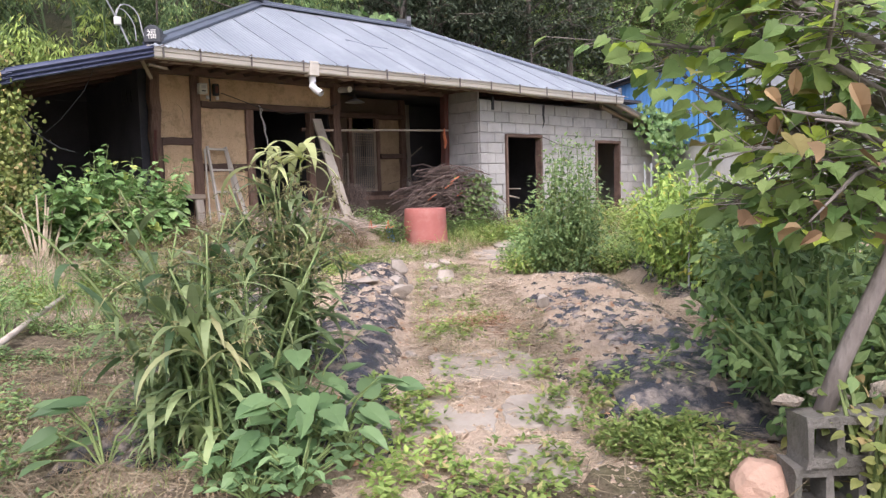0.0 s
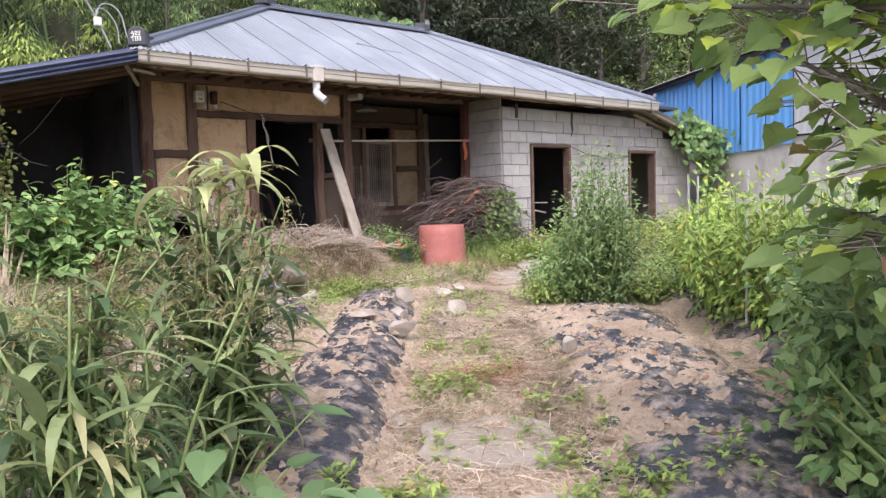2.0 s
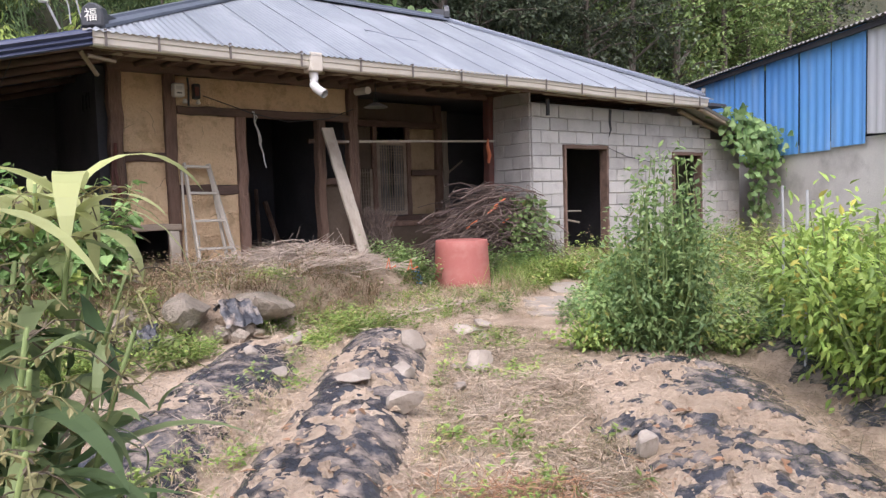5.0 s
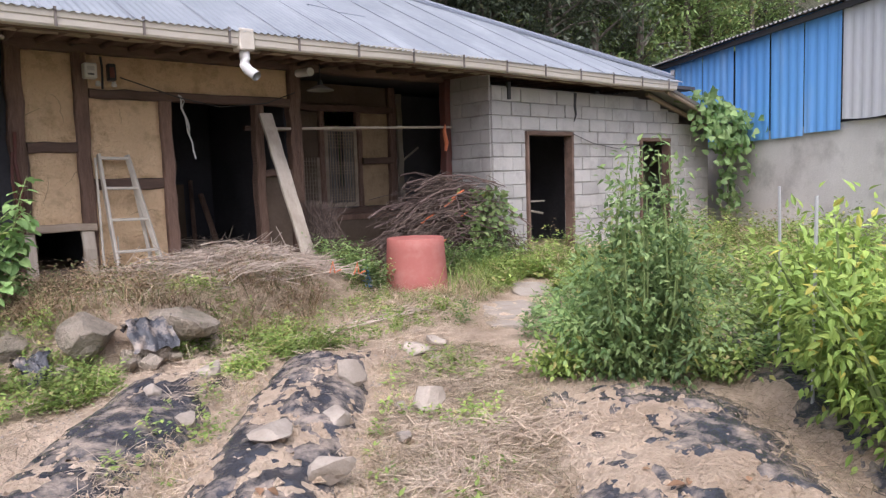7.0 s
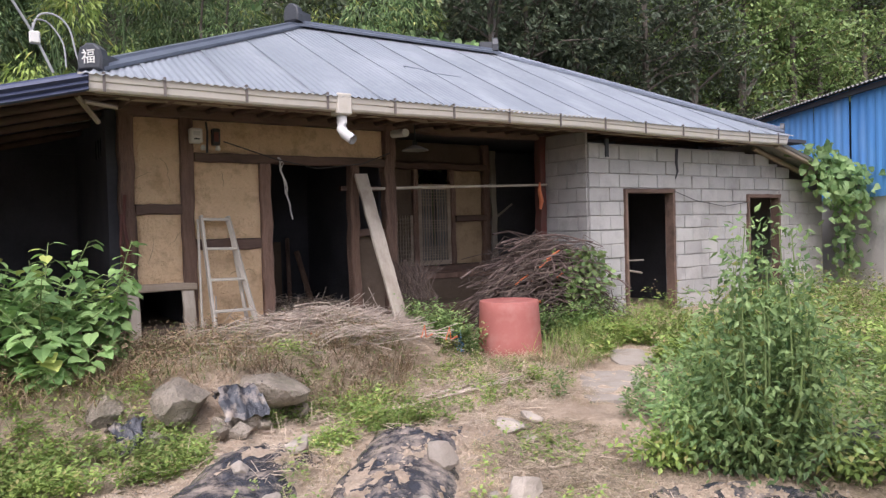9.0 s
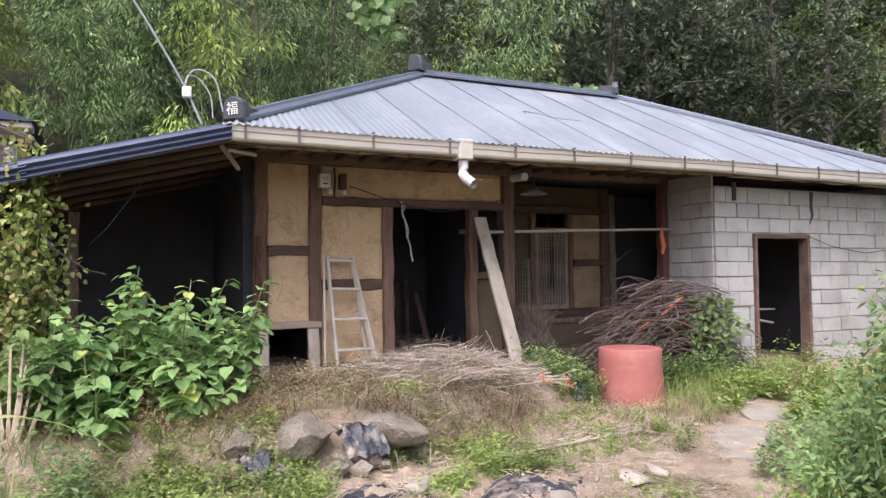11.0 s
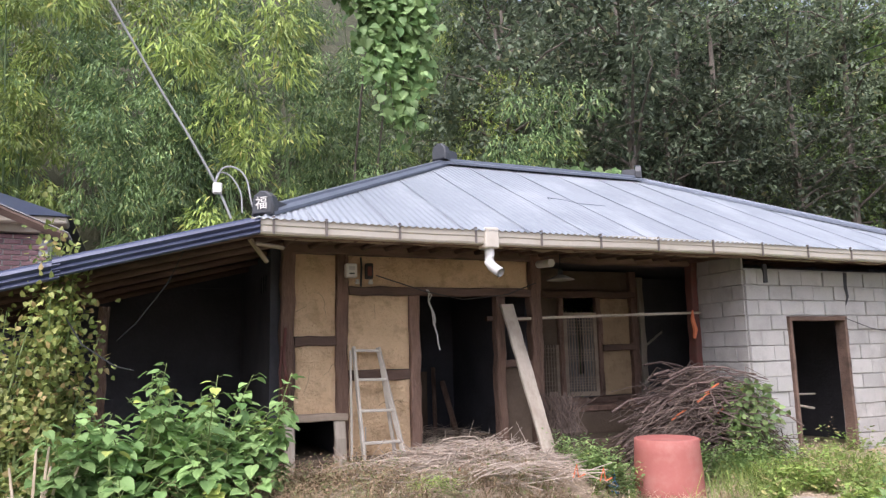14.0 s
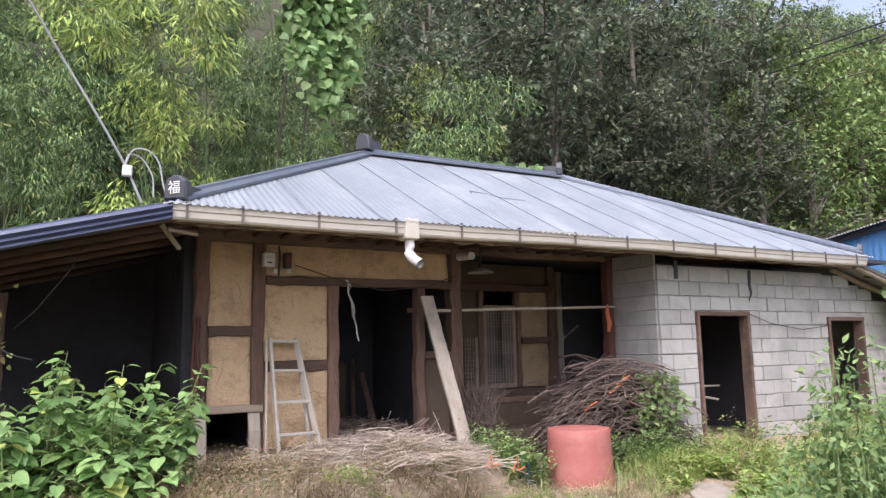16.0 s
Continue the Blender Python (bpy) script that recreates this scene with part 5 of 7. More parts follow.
def shoot_mesh(seed, leafmat, radius, height, shoots, big, shape=HEART, ratio=0.85):
    """Arching shoots; leaves stand out on stalks alternately up each, smaller towards the tip."""
    r = np.random.RandomState(seed)
    st, lf = Geo(), Geo()
    for k in range(shoots):
        a, e = r.uniform(0, 6.28), r.uniform(0.05, 1.0) ** 0.7
        ca, sa = math.cos(a), math.sin(a)
        h = height * r.uniform(0.55, 1.08) * (1.08 - 0.3 * e)
        pts = [np.array((ca * radius * (0.1 + e * t ** 1.5), sa * radius * (0.1 + e * t ** 1.5), h * (t - 0.1 * e * t ** 3))) for t in np.linspace(0, 1, 7)]
        st.tube(pts, [0.011 * (1 - 0.75 * t) for t in np.linspace(0, 1, 7)], 5, closed=False)
        n = int(h / 0.05) + 3
        for j in range(n):
            t = 0.12 + 0.88 * (j + r.uniform(0, 0.6)) / n
            i = min(int(t * 6), 5)
            p = pts[i] + (pts[i + 1] - pts[i]) * (t * 6 - i)
            b = r.uniform(0, 6.28)
            ln = r.uniform(0.04, 0.12) * (1.25 - 0.7 * t)
            q = p + np.array((math.cos(b) * ln, math.sin(b) * ln, 0.35 * ln))
            st.tube([p, q], 0.0025, 3, closed=False)
            sz = big * r.uniform(0.75, 1.15) * (1.1 - 0.5 * t ** 3)
            lf.scatter(shape, [q], [(math.cos(b), math.sin(b), r.uniform(-0.75, 0.1))], [(r.normal(0, 0.25), r.normal(0, 0.25), 1.0)], [sz], [sz * ratio * r.uniform(0.85, 1.1)])
    return st.mesh("stem", MAT["stem"]), lf.mesh("foliage", MAT[leafmat])


def forest():
    r = np.random.RandomState(11)
    kinds_b = [tree_kind("bamboo", "feathery green bamboo clump on the hillside", "bamboo", "bamboo on the hillside", bamboo_mesh(i, i == 2)) for i in range(3)]
    kinds_t = [tree_kind("tree", "dark-leaved broadleaf tree on the hillside", "tree", "trees on the hillside", tree_mesh(20 + i, "l_dark", 10.0 + i, 2.6)) for i in range(3)]
    kinds_m = [tree_kind("tree", "lighter green tree on the hillside", "tree", "trees on the hillside", tree_mesh(40, "l_mid", 9.5, 2.5))]
    first = set()

    def put(kind, x, y, sc):
        m = Matrix.Translation((x, y, ground_z(x, y) - 0.1)) @ Matrix.Rotation(r.uniform(0, 6.28), 4, "Z") 
        if kind in first:
            ob = copy_thing(kind, m)
        else:
            first.add(kind)
            kind.matrix_basis = m
            ob = kind
        ob.scale = (sc, sc, sc * r.uniform(0.9, 1.1))
    for row, y in enumerate((17.3, 19.3, 21.6, 24.5, 28.0, 33.0)):
        x = -15 - row * 2
        while x < 11.5 + row * 1.0:
            put(kinds_b[2] if r.rand() < 0.3 else kinds_b[r.randint(2)], x + r.normal(0, 0.5), y + r.normal(0, 0.8), r.uniform(0.65, 1.1))
            x += r.uniform(2.3, 3.2) + 0.12 * row
        x = 10.5 + row * 1.0
        while x < 38 + row * 5:
            k = kinds_m[0] if (x > 21 and r.rand() < 0.7) else kinds_t[r.randint(3)]
            put(k, x + r.normal(0, 0.5), y + r.normal(0, 0.6) + max(0, (x - 22) * 0.15), r.uniform(0.85, 1.2))
            x += r.uniform(2.3, 3.1) + 0.22 * row


forest()


def surf(x, y):
    """Top of the soil."""
    return ground_z(x, y) + clods(x, y)


# ---- black mulch film on the beds: torn, with soil washed over it ----
def film(bed, amount, label):
    lc, w, top, s0, s1, drift = bed
    g, st = Geo(), 0.024
    ns, nl = int((s1 - s0 + 0.3) / st), int(2.1 * w / st)
    idx = {}
    keep = {}
    for i in range(ns + 1):
        for j in range(nl + 1):
            s = s0 - 0.05 + i * st
            mid = lc + drift * (s - 4.5)
            l = mid - 1.05 * w + j * st
            x, y = xy(s, l)
            q = abs(l - mid) / w
            if lc > 1 and lc < 2:
                q = q * 0.3 + 0.25 + 0.75 * (l - mid) / w + 0.9 * float(step(4.6, 3.6, s)) * (l > 0.85)
            f = 0.62 * noise.fractal(Vector((s * 2.3, l * 3.4, lc)), 0.7, 2.2, 6) + 0.42 * (q - 0.55) + 0.5 * noise.noise(Vector((s * 7 + l * 4, l * 13, 4))) + 0.3 * noise.noise(Vector((s * 22, l * 20, 9)))
            rim = abs(l - mid) / w - 0.84 - 0.3 * noise.noise(Vector((s * 2.6, l * 0.5 + lc, 3.0)))
            proud = min(0.014, 0.06 * (f - amount), -0.1 * rim)
            keep[i, j] = proud > -0.022
            wr = proud + 0.007 * abs(noise.noise(Vector((s * 18, l * 6, 1.0)))) + 0.006 * noise.noise(Vector((s * 40, l * 36, 1.0)))
            idx[i, j] = len(g.v)
            g.v.append((x, y, ground_z(x, y) + 0.55 * clods(x, y) + 0.006 + wr))
    for i in range(ns):
        for j in range(nl):
            if keep[i, j] and keep[i + 1, j] and keep[i + 1, j + 1]:
                if keep[i, j + 1]:
                    g.f.append((idx[i, j], idx[i, j + 1], idx[i + 1, j + 1], idx[i + 1, j]))
                else:
                    g.f.append((idx[i, j], idx[i + 1, j + 1], idx[i + 1, j]))
    ob = part("mulch_film", g, MAT["film"], smooth=True)
    tagged(ob, label, "plastic film", "mulch film on the beds")


film(BEDS[0], -0.2, "torn black mulch film half buried in sandy soil")
film(BEDS[1], -0.2, "torn black mulch film half buried in sandy soil")
film(BEDS[2], 0.0, "scraps of black mulch film under washed soil")
film(BEDS[3], -0.4, "black mulch film under the pepper plants")


# ---- stones ----
def stone(x, y, size, seed, mat="rock", squash=0.7, sink=0.25, round_off=0.0, label="pale angular field stone on the soil", group="stones in the garden", z=None, name="stone"):
    r = np.random.RandomState(seed)
    b = bmesh.new()
    bmesh.ops.create_icosphere(b, subdivisions=3, radius=1.0)
    cuts = [Vector(r.normal(0, 1, 3)).normalized() for k in range(15)]
    lim = [r.uniform(0.43, 0.72) + round_off for k in cuts]
    ax = (r.uniform(0.8, 1.2), r.uniform(0.65, 0.95), squash)
    for v in b.verts:
        for c, m in zip(cuts, lim):
            d = v.co.dot(c)
            if d > m:
                v.co -= c * (d - m) * 0.96
        v.co *= 1 + 0.13 * noise.fractal(v.co * 1.7 + Vector((seed, 0, 0)), 1.0, 2.0, 4)
        v.co = Vector((v.co.x * ax[0], v.co.y * ax[1], v.co.z * ax[2])) * size
    me = bpy.data.meshes.new(name)
    b.to_mesh(me)
    b.free()
    me.materials.append(MAT[mat])
    ob = new(name, me)
    zz = surf(x, y) if z is None else z
    ob.matrix_basis = pose(x, y, zz + size * squash * (0.75 - sink), 0, 0, r.uniform(0, 360))
    return tagged(ob, label, "stone", group)


for i, (x, y, sz, sq) in enumerate(((4.82, 6.45, 0.18, 0.8), (5.0, 5.86, 0.17, 0.95), (4.44, 4.0, 0.14, 0.7), (3.97, 5.33, 0.19, 0.7), (3.92, 5.78, 0.19, 0.4), (4.2, 7.2, 0.17, 0.6), (4.57, 5.55, 0.1, 0.6),
                                    (4.87, 5.97, 0.12, 0.6), (4.4, 5.9, 0.15, 0.6), (5.86, 7.04, 0.22, 0.35), (6.05, 7.05, 0.16, 0.4), (3.8, 6.57, 0.13, 0.6), (3.75, 6.9, 0.1, 0.7), (5.75, 6.7, 0.12, 0.5),
                                    (4.55, 4.4, 0.05, 0.7), (3.3, 3.8, 0.045, 0.7), (2.86, 3.8, 0.07, 0.6), (3.6, 4.3, 0.04, 0.7), (3.2, 4.4, 0.05, 0.7), (3.9, 4.6, 0.05, 0.6), (4.3, 5.0, 0.04, 0.6), (3.0, 4.9, 0.05, 0.7), (3.0, 2.5, 0.05, 0.6))):
    stone(x, y, sz * (0.84 if i < 14 else 0.75), 100 + i, squash=sq)
for i, (x, y, sz, sq) in enumerate(((3.72, 8.42, 0.31, 0.85), (4.42, 8.48, 0.4, 0.6), (3.25, 8.6, 0.26, 0.75), (2.8, 8.75, 0.22, 0.7), (4.02, 8.3, 0.16, 0.7), (3.95, 8.12, 0.12, 0.7), (4.12, 8.08, 0.11, 0.7), (3.5, 8.15, 0.12, 0.7),
                                    (2.5, 8.75, 0.25, 0.7), (2.2, 8.9, 0.2, 0.7), (3.45, 8.5, 0.2, 0.8), (3.0, 8.65, 0.24, 0.75), (4.2, 8.35, 0.2, 0.7), (3.6, 8.2, 0.1, 0.7), (4.3, 8.2, 0.1, 0.7), (3.3, 8.25, 0.1, 0.8), (4.65, 8.35, 0.14, 0.7), (2.85, 8.4, 0.1, 0.7), (5.0, 8.75, 0.16, 0.6), (2.0, 8.7, 0.14, 0.7), (3.05, 8.5, 0.13, 0.7), (2.65, 8.5, 0.12, 0.7), (4.75, 8.65, 0.2, 0.6), (3.85, 8.6, 0.2, 0.7))):
    stone(x, y - (0.08 if i < 3 else 0.06), sz * 1.05, 140 + i, "rockdark", sq, 0.1, 0.0, "weathered grey-brown stone in the terrace bank", "stones in the bank", z=0.55 + 0.08 * (sz > 0.2))
stone(2.62, 1.3, 0.15, 170, "redstone", 0.75, 0.1, 0.25, "smooth reddish-brown boulder beside the cinder blocks", "", name="boulder")
stone(2.45, 1.28, 0.09, 171, "redstone", 0.6, 0.2, 0.2, "small reddish stone beside the boulder", "")
for i, (x, y, s) in enumerate(((1.62, 1.98, 0.05), (1.9, 2.35, 0.06), (1.45, 2.3, 0.05))):
    stone(x, y, s, 180 + i, "redstone", 0.6, 0.2, 0.0, "reddish brick fragment in the weeds", "brick fragments")


def crumple(x, y, z, w, d, seed, mat, name, label, category):
    g = Geo()
    n = 16
    for j in range(n + 1):
        for i in range(n + 1):
            u, v = i / n - 0.5, j / n - 0.5
            h = 0.045 * noise.fractal(Vector((u * 5 + seed, v * 5, 0)), 0.8, 2.0, 4)
            g.v.append((x + u * w + 0.06 * noise.noise(Vector((v * 6, seed, 0))), y + v * d + 0.06 * noise.noise(Vector((u * 6, seed, 3))), z + h - 0.35 * v * v - 0.25 * max(0, -v)))
    g.f = [(j * (n + 1) + i, j * (n + 1) + i + 1, (j + 1) * (n + 1) + i + 1, (j + 1) * (n + 1) + i) for j in range(n) for i in range(n)]
    return tagged(part(name, g, MAT[mat], smooth=True), label, category)


crumple(4.16, 8.2, 0.9, 0.34, 0.3, 1.0, "film", "film_scrap", "crumpled black film caught on the bank stones", "plastic film")
crumple(3.36, 8.24, 0.74, 0.22, 0.3, 5.0, "film", "film_scrap", "crumpled black film caught on the bank stones", "plastic film")


# ---- worn concrete path slabs ----
def slab(s0, s1, l0, l1, seed):
    r = np.random.RandomState(seed)
    n = 26
    g = Geo()
    ring = []
    for k in range(n):
        a = 2 * math.pi * k / n
        ca, sa = math.cos(a), math.sin(a)
        q = 1 / max(abs(ca), abs(sa)) ** 0.75
        rr = q * (1 + r.normal(0, 0.045))
        ring.append(((s0 + s1) / 2 + ca * rr * (s1 - s0) / 2, (l0 + l1) / 2 + sa * rr * (l1 - l0) / 2))
    c = xy((s0 + s1) / 2, (l0 + l1) / 2)
    zc = max(surf(*xy(s, l)) for s, l in ring) * 0.5 + 0.5 * surf(*c) + 0.008
    for dz, k in ((-0.1, 1.0), (-0.006, 1.0), (0.0, 0.97)):
        for s, l in ring:
            px, py = xy((s0 + s1) / 2 + (s - (s0 + s1) / 2) * k, (l0 + l1) / 2 + (l - (l0 + l1) / 2) * k)
            g.v.append((px, py, ground_z(px, py) + 0.016 + dz))
    g.v.append((*c, ground_z(*c) + 0.018))
    g.f = [(j * n + k, j * n + (k + 1) % n, (j + 1) * n + (k + 1) % n, (j + 1) * n + k) for j in range(2) for k in range(n)]
    g.f += [(2 * n + k, 2 * n + (k + 1) % n, 3 * n) for k in range(n)]
    return tagged(part("paving_slab", g, MAT["slab"]), "worn pale concrete slab sunk in the soil", "slab", "slabs in the path")


slab(3.38, 3.86, -0.22, 0.27, 1)
slab(3.42, 3.84, 0.3, 0.72, 2)
slab(4.05, 4.75, -0.05, 0.62, 3)
slab(2.88, 3.22, 0.26, 0.55, 4)
slab(10.0, 11.2, 0.75, 1.35, 5)
slab(11.5, 12.4, 1.2, 1.65, 6)


# ---- straw, litter, grass and low weeds: uncountable stuff ----
def spots(n, s0, s1, l0, l1, seed, thresh=-1.0, sc=1.3):
    r = np.random.RandomState(seed)
    out = []
    while len(out) < n:
        s, l = r.uniform(s0, s1), r.uniform(l0, l1)
        if noise.noise(Vector((s * sc, l * sc, seed))) + r.normal(0, 0.12) > thresh:
            out.append(xy(s, l))
    return out


def spots_xy(n, x0, x1, y0, y1, seed, thresh=-1.0, sc=1.3):
    r = np.random.RandomState(seed)
    out = []
    while len(out) < n:
        x, y = r.uniform(x0, x1), r.uniform(y0, y1)
        s, l = sl(x, y)
        on_path = 9.3 < s < 12.7 and abs(l - 0.95 - 0.33 * (s - 10.4)) < 0.3
        if not on_path and noise.noise(Vector((x * sc, y * sc, seed))) + r.normal(0, 0.12) > thresh:
            out.append((x, y))
    return out


def stuff(name, g, mat, label, category):
    return tagged(part(name, g, MAT[mat]), label, category, kind="stuff")


def strew(pts, size, width, lift, seed, up=0.12):
    r = np.random.RandomState(seed)
    n = len(pts)
    P = np.array([(x, y, surf(x, y) + r.uniform(0.004, lift)) for x, y in pts])
    Y = r.normal(0, 1, (n, 3))
    Y[:, 2] = r.normal(0.0, up, n)
    return Geo().scatter(STRAW, P, Y, r.normal(0, 0.3, (n, 3)) + (0, 0, 1), r.uniform(0.4, 1.3, n) * size, r.uniform(0.6, 1.3, n) * width)


stuff("straw_litter", strew(spots(11000, 3.6, 10.5, -0.2, 0.85, 3, -0.02) + spots(2600, 4.5, 9.5, -1.35, -0.9, 4, -0.1) + spots(900, 6.5, 8.5, 0.1, 0.9, 5), 0.12, 0.0032, 0.03, 1), "straw", "dry cut straw strewn over the path", "straw")
stuff("straw_litter", strew(spots_xy(8000, 3.4, 8.8, 7.2, 10.4, 6, -0.15), 0.17, 0.0038, 0.05, 2), "straw", "dry straw and stems on the terrace", "straw")
stuff("straw_litter", strew(spots(4600, 1.7, 9.0, -4.6, -2.0, 7, -0.2) + spots(5200, 2.2, 5.4, -3.6, -1.3, 71) + spots(2200, 1.7, 3.1, -2.6, -0.9, 42) + spots(700, 1.9, 3.4, 0.6, 1.5, 8), 0.17, 0.0042, 0.04, 3), "hay", "dry grass lying among the weeds", "straw")
stuff("hay_litter", strew(spots(7000, 4.3, 9.4, -0.1, 0.85, 81, 0.0, 1.8) + spots(2200, 4.6, 9.0, 1.75, 2.3, 82), 0.1, 0.0035, 0.035, 81), "hay", "brown matted hay on the path", "straw")
_lr = np.random.RandomState(83)
_lp = spots(2600, 3.3, 9.3, -1.3, 2.1, 83, -0.1, 1.6)
stuff("clods", Geo().scatter(CLOD, [(x, y, surf(x, y) - 0.004) for x, y in _lp], _lr.normal(0, 1, (2600, 3)) * (1, 1, 0.1), _lr.normal(0, 0.2, (2600, 3)) + (0, 0, 1), _lr.gamma(2.2, 0.009, 2600) + 0.012, _lr.gamma(2.2, 0.009, 2600) + 0.012), "soil", "dry clods of soil on the path", "soil")
stuff("leaf_litter", Geo().scatter(OVAL, [(x, y, surf(x, y) + 0.012) for x, y in spots(260, 2.0, 6.5, -0.9, 1.6, 9)], rdir(260, 0.0) * (1, 1, 0.15), R.normal(0, 0.25, (260, 3)) + (0, 0, 1), R.uniform(0.03, 0.09, 260), R.uniform(0.02, 0.05, 260)), "litter", "brown fallen leaves on the soil", "leaves")
_gr = [p for p in spots(6000, 2.6, 9.3, -2.3, 2.0, 12) if float(bed_height(*[np.array(q) for q in sl(*p)])) < 0.05 ]
_ng = len(_gr)
stuff("gravel", Geo().scatter((A((-0.5, 0, 0), (0.5, 0.1, 0), (0.4, 1, 0), (-0.45, 0.9, 0), (0, 0.5, 0.5)), [(0, 1, 4), (1, 2, 4), (2, 3, 4), (3, 0, 4)]), [(x, y, surf(x, y)) for x, y in _gr], rdir(_ng) * (1, 1, 0), [(0, 0, 1)] * _ng, R.uniform(0.006, 0.024, _ng), R.uniform(0.006, 0.022, _ng)), "rock", "small clods and gravel on the beds", "gravel")


_cl = [p for p in spots(9000, 2.6, 9.3, -2.3, 2.0, 61)]
stuff("clods", Geo().scatter((A((-0.5, 0, 0), (0.5, 0.1, 0), (0.4, 1, 0), (-0.45, 0.9, 0), (0.1, 0.5, 0.55)), [(0, 1, 4), (1, 2, 4), (2, 3, 4), (3, 0, 4)]), [(x, y, surf(x, y) - 0.002) for x, y in _cl], rdir(9000) * (1, 1, 0), R.normal(0, 0.15, (9000, 3)) + (0, 0, 1), R.gamma(2.0, 0.007, 9000) + 0.006, R.gamma(2.0, 0.007, 9000) + 0.006), "soil", "loose crumbs of dry soil on the beds", "soil")


def herb(pts, height, big, seed, per=14, shape=LEAFLET, ratio=0.55, wide=0.5):
    """Low leafy weeds: short stalks with leaves up them."""
    r = np.random.RandomState(seed)
    g = Geo()
    P, Y, Z = [], [], []
    for x, y in pts:
        h = height * r.uniform(0.4, 1.25)
        lean = r.normal(0, 0.22, 2)
        z0 = surf(x, y)
        for k in range(per):
            t = r.uniform(0.12, 1.0)
            a = r.uniform(0, 6.283)
            P.append((x + lean[0] * h * t + math.cos(a) * 0.02, y + lean[1] * h * t + math.sin(a) * 0.02, z0 + h * t))
            Y.append((math.cos(a), math.sin(a), r.normal(0.25, 0.35)))
            Z.append((r.normal(0, 0.3), r.normal(0, 0.3), 1.0))
    n = len(P)
    return g.scatter(shape, P, Y, Z, r.uniform(0.6, 1.3, n) * big, r.uniform(0.8, 1.2, n) * big * ratio)


def grass(pts, height, width, seed, per=7, shape=GRASS_SOFT):
    r = np.random.RandomState(seed)
    P, Y, Z = [], [], []
    for x, y in pts:
        z0 = surf(x, y)
        for k in range(per):
            a = r.uniform(0, 6.283)
            e = r.uniform(0.15, 0.75)
            P.append((x + r.normal(0, 0.03), y + r.normal(0, 0.03), z0 - 0.01))
            Y.append((math.cos(a) * e, math.sin(a) * e, 1.0))
            Z.append((-math.cos(a), -math.sin(a), e))
    n = len(P)
    return Geo().scatter(shape, P, Y, Z, r.uniform(0.5, 1.2, n) * height, r.uniform(0.7, 1.3, n) * width)


for s, l, w, n in ((5.52, 0.34, 0.3, 900), (7.2, 0.6, 0.38, 1100), (6.6, 0.35, 0.25, 500)):
    _hr = np.random.RandomState(int(s * 10))
    _o = _hr.normal(0, 1, (n, 2)) * (0.6 * w, 0.8 * w)
    _hp = [(*xy(s + a, l + b), surf(*xy(s + a, l + b)) + 0.005 + 0.09 * math.exp(-(a * a + b * b) / (0.7 * w * w)) * q) for (a, b), q in zip(_o, _hr.uniform(0.1, 1, n))]
    stuff("straw_heap", Geo().scatter(STRAW, _hp, _hr.normal(0, 1, (n, 3)) * (1, 1, 0.22), _hr.normal(0, 0.4, (n, 3)) + (0, 0, 1), _hr.uniform(0.06, 0.2, n), _hr.uniform(0.002, 0.005, n)), "litter" if s < 6 else "straw", "small heap of dry pulled weeds on the path", "straw")
# about the slabs and path mouth
stuff("weeds", herb(spots(330, 1.9, 3.9, -0.4, 1.35, 21, 0.0, 2.2) + spots(60, 3.9, 6.5, 0.0, 0.9, 22, 0.15, 2.0), 0.1, 0.05, 21, 12), "l_weed", "low green weeds between the slabs", "weeds")
stuff("weeds", herb(spots(170, 2.7, 3.6, 0.65, 1.15, 23, 0.08, 2.4), 0.12, 0.04, 22, 16), "l_weed", "dark green weeds by the bed's end", "weeds")
stuff("dry_grass", grass(spots(1100, 4.3, 10.6, -0.15, 0.9, 62, -0.02, 1.5) + spots(260, 4.5, 9.0, -1.3, -0.95, 63, 0.0, 1.5), 0.13, 0.0034, 62, 9, GRASS_HANG), "l_dry", "matted dry grass on the path", "grass")
# at the foot of the bank and over the terrace slope
stuff("weeds", herb(spots_xy(620, 2.2, 5.7, 7.45, 8.3, 24, 0.02, 1.6), 0.16, 0.042, 23, 18), "l_weed", "lush low weeds at the foot of the bank", "weeds")
stuff("weeds", herb(spots_xy(430, 4.6, 7.2, 7.6, 9.6, 25, 0.1, 1.5), 0.15, 0.04, 24, 17), "l_weed", "green weeds on the terrace slope", "weeds")
stuff("weeds", herb(spots(150, 4.4, 9.2, -1.3, -0.95, 26, 0.1, 1.8) + spots(190, 4.4, 9.2, -0.1, 0.6, 26, 0.15, 1.8), 0.09, 0.04, 25, 10), "l_weed", "scattered weeds between the beds", "weeds")
stuff("dry_grass", grass(spots_xy(950, 2.6, 6.2, 8.3, 10.5, 27, -0.1, 1.4), 0.42, 0.006, 26, 8, GRASS_ARCH), "l_brown", "brown dry grass along the terrace edge", "grass")
stuff("hay_litter", strew(spots_xy(4200, 4.6, 7.2, 8.0, 9.6, 85), 0.2, 0.0042, 0.06, 85, 0.25), "straw", "dry stems lying down the terrace slope", "straw")
stuff("dry_weeds", herb(spots_xy(520, 2.3, 5.8, 8.75, 9.9, 28, -0.15, 1.3), 0.3, 0.028, 27, 22, DIAMOND), "l_brown", "withered brown weeds on the terrace edge", "weeds")
stuff("weeds", herb(spots_xy(430, 1.4, 3.6, 7.4, 8.6, 51, -0.1, 1.3), 0.18, 0.042, 51, 18), "l_weed", "lush weeds under the shrubs", "weeds")
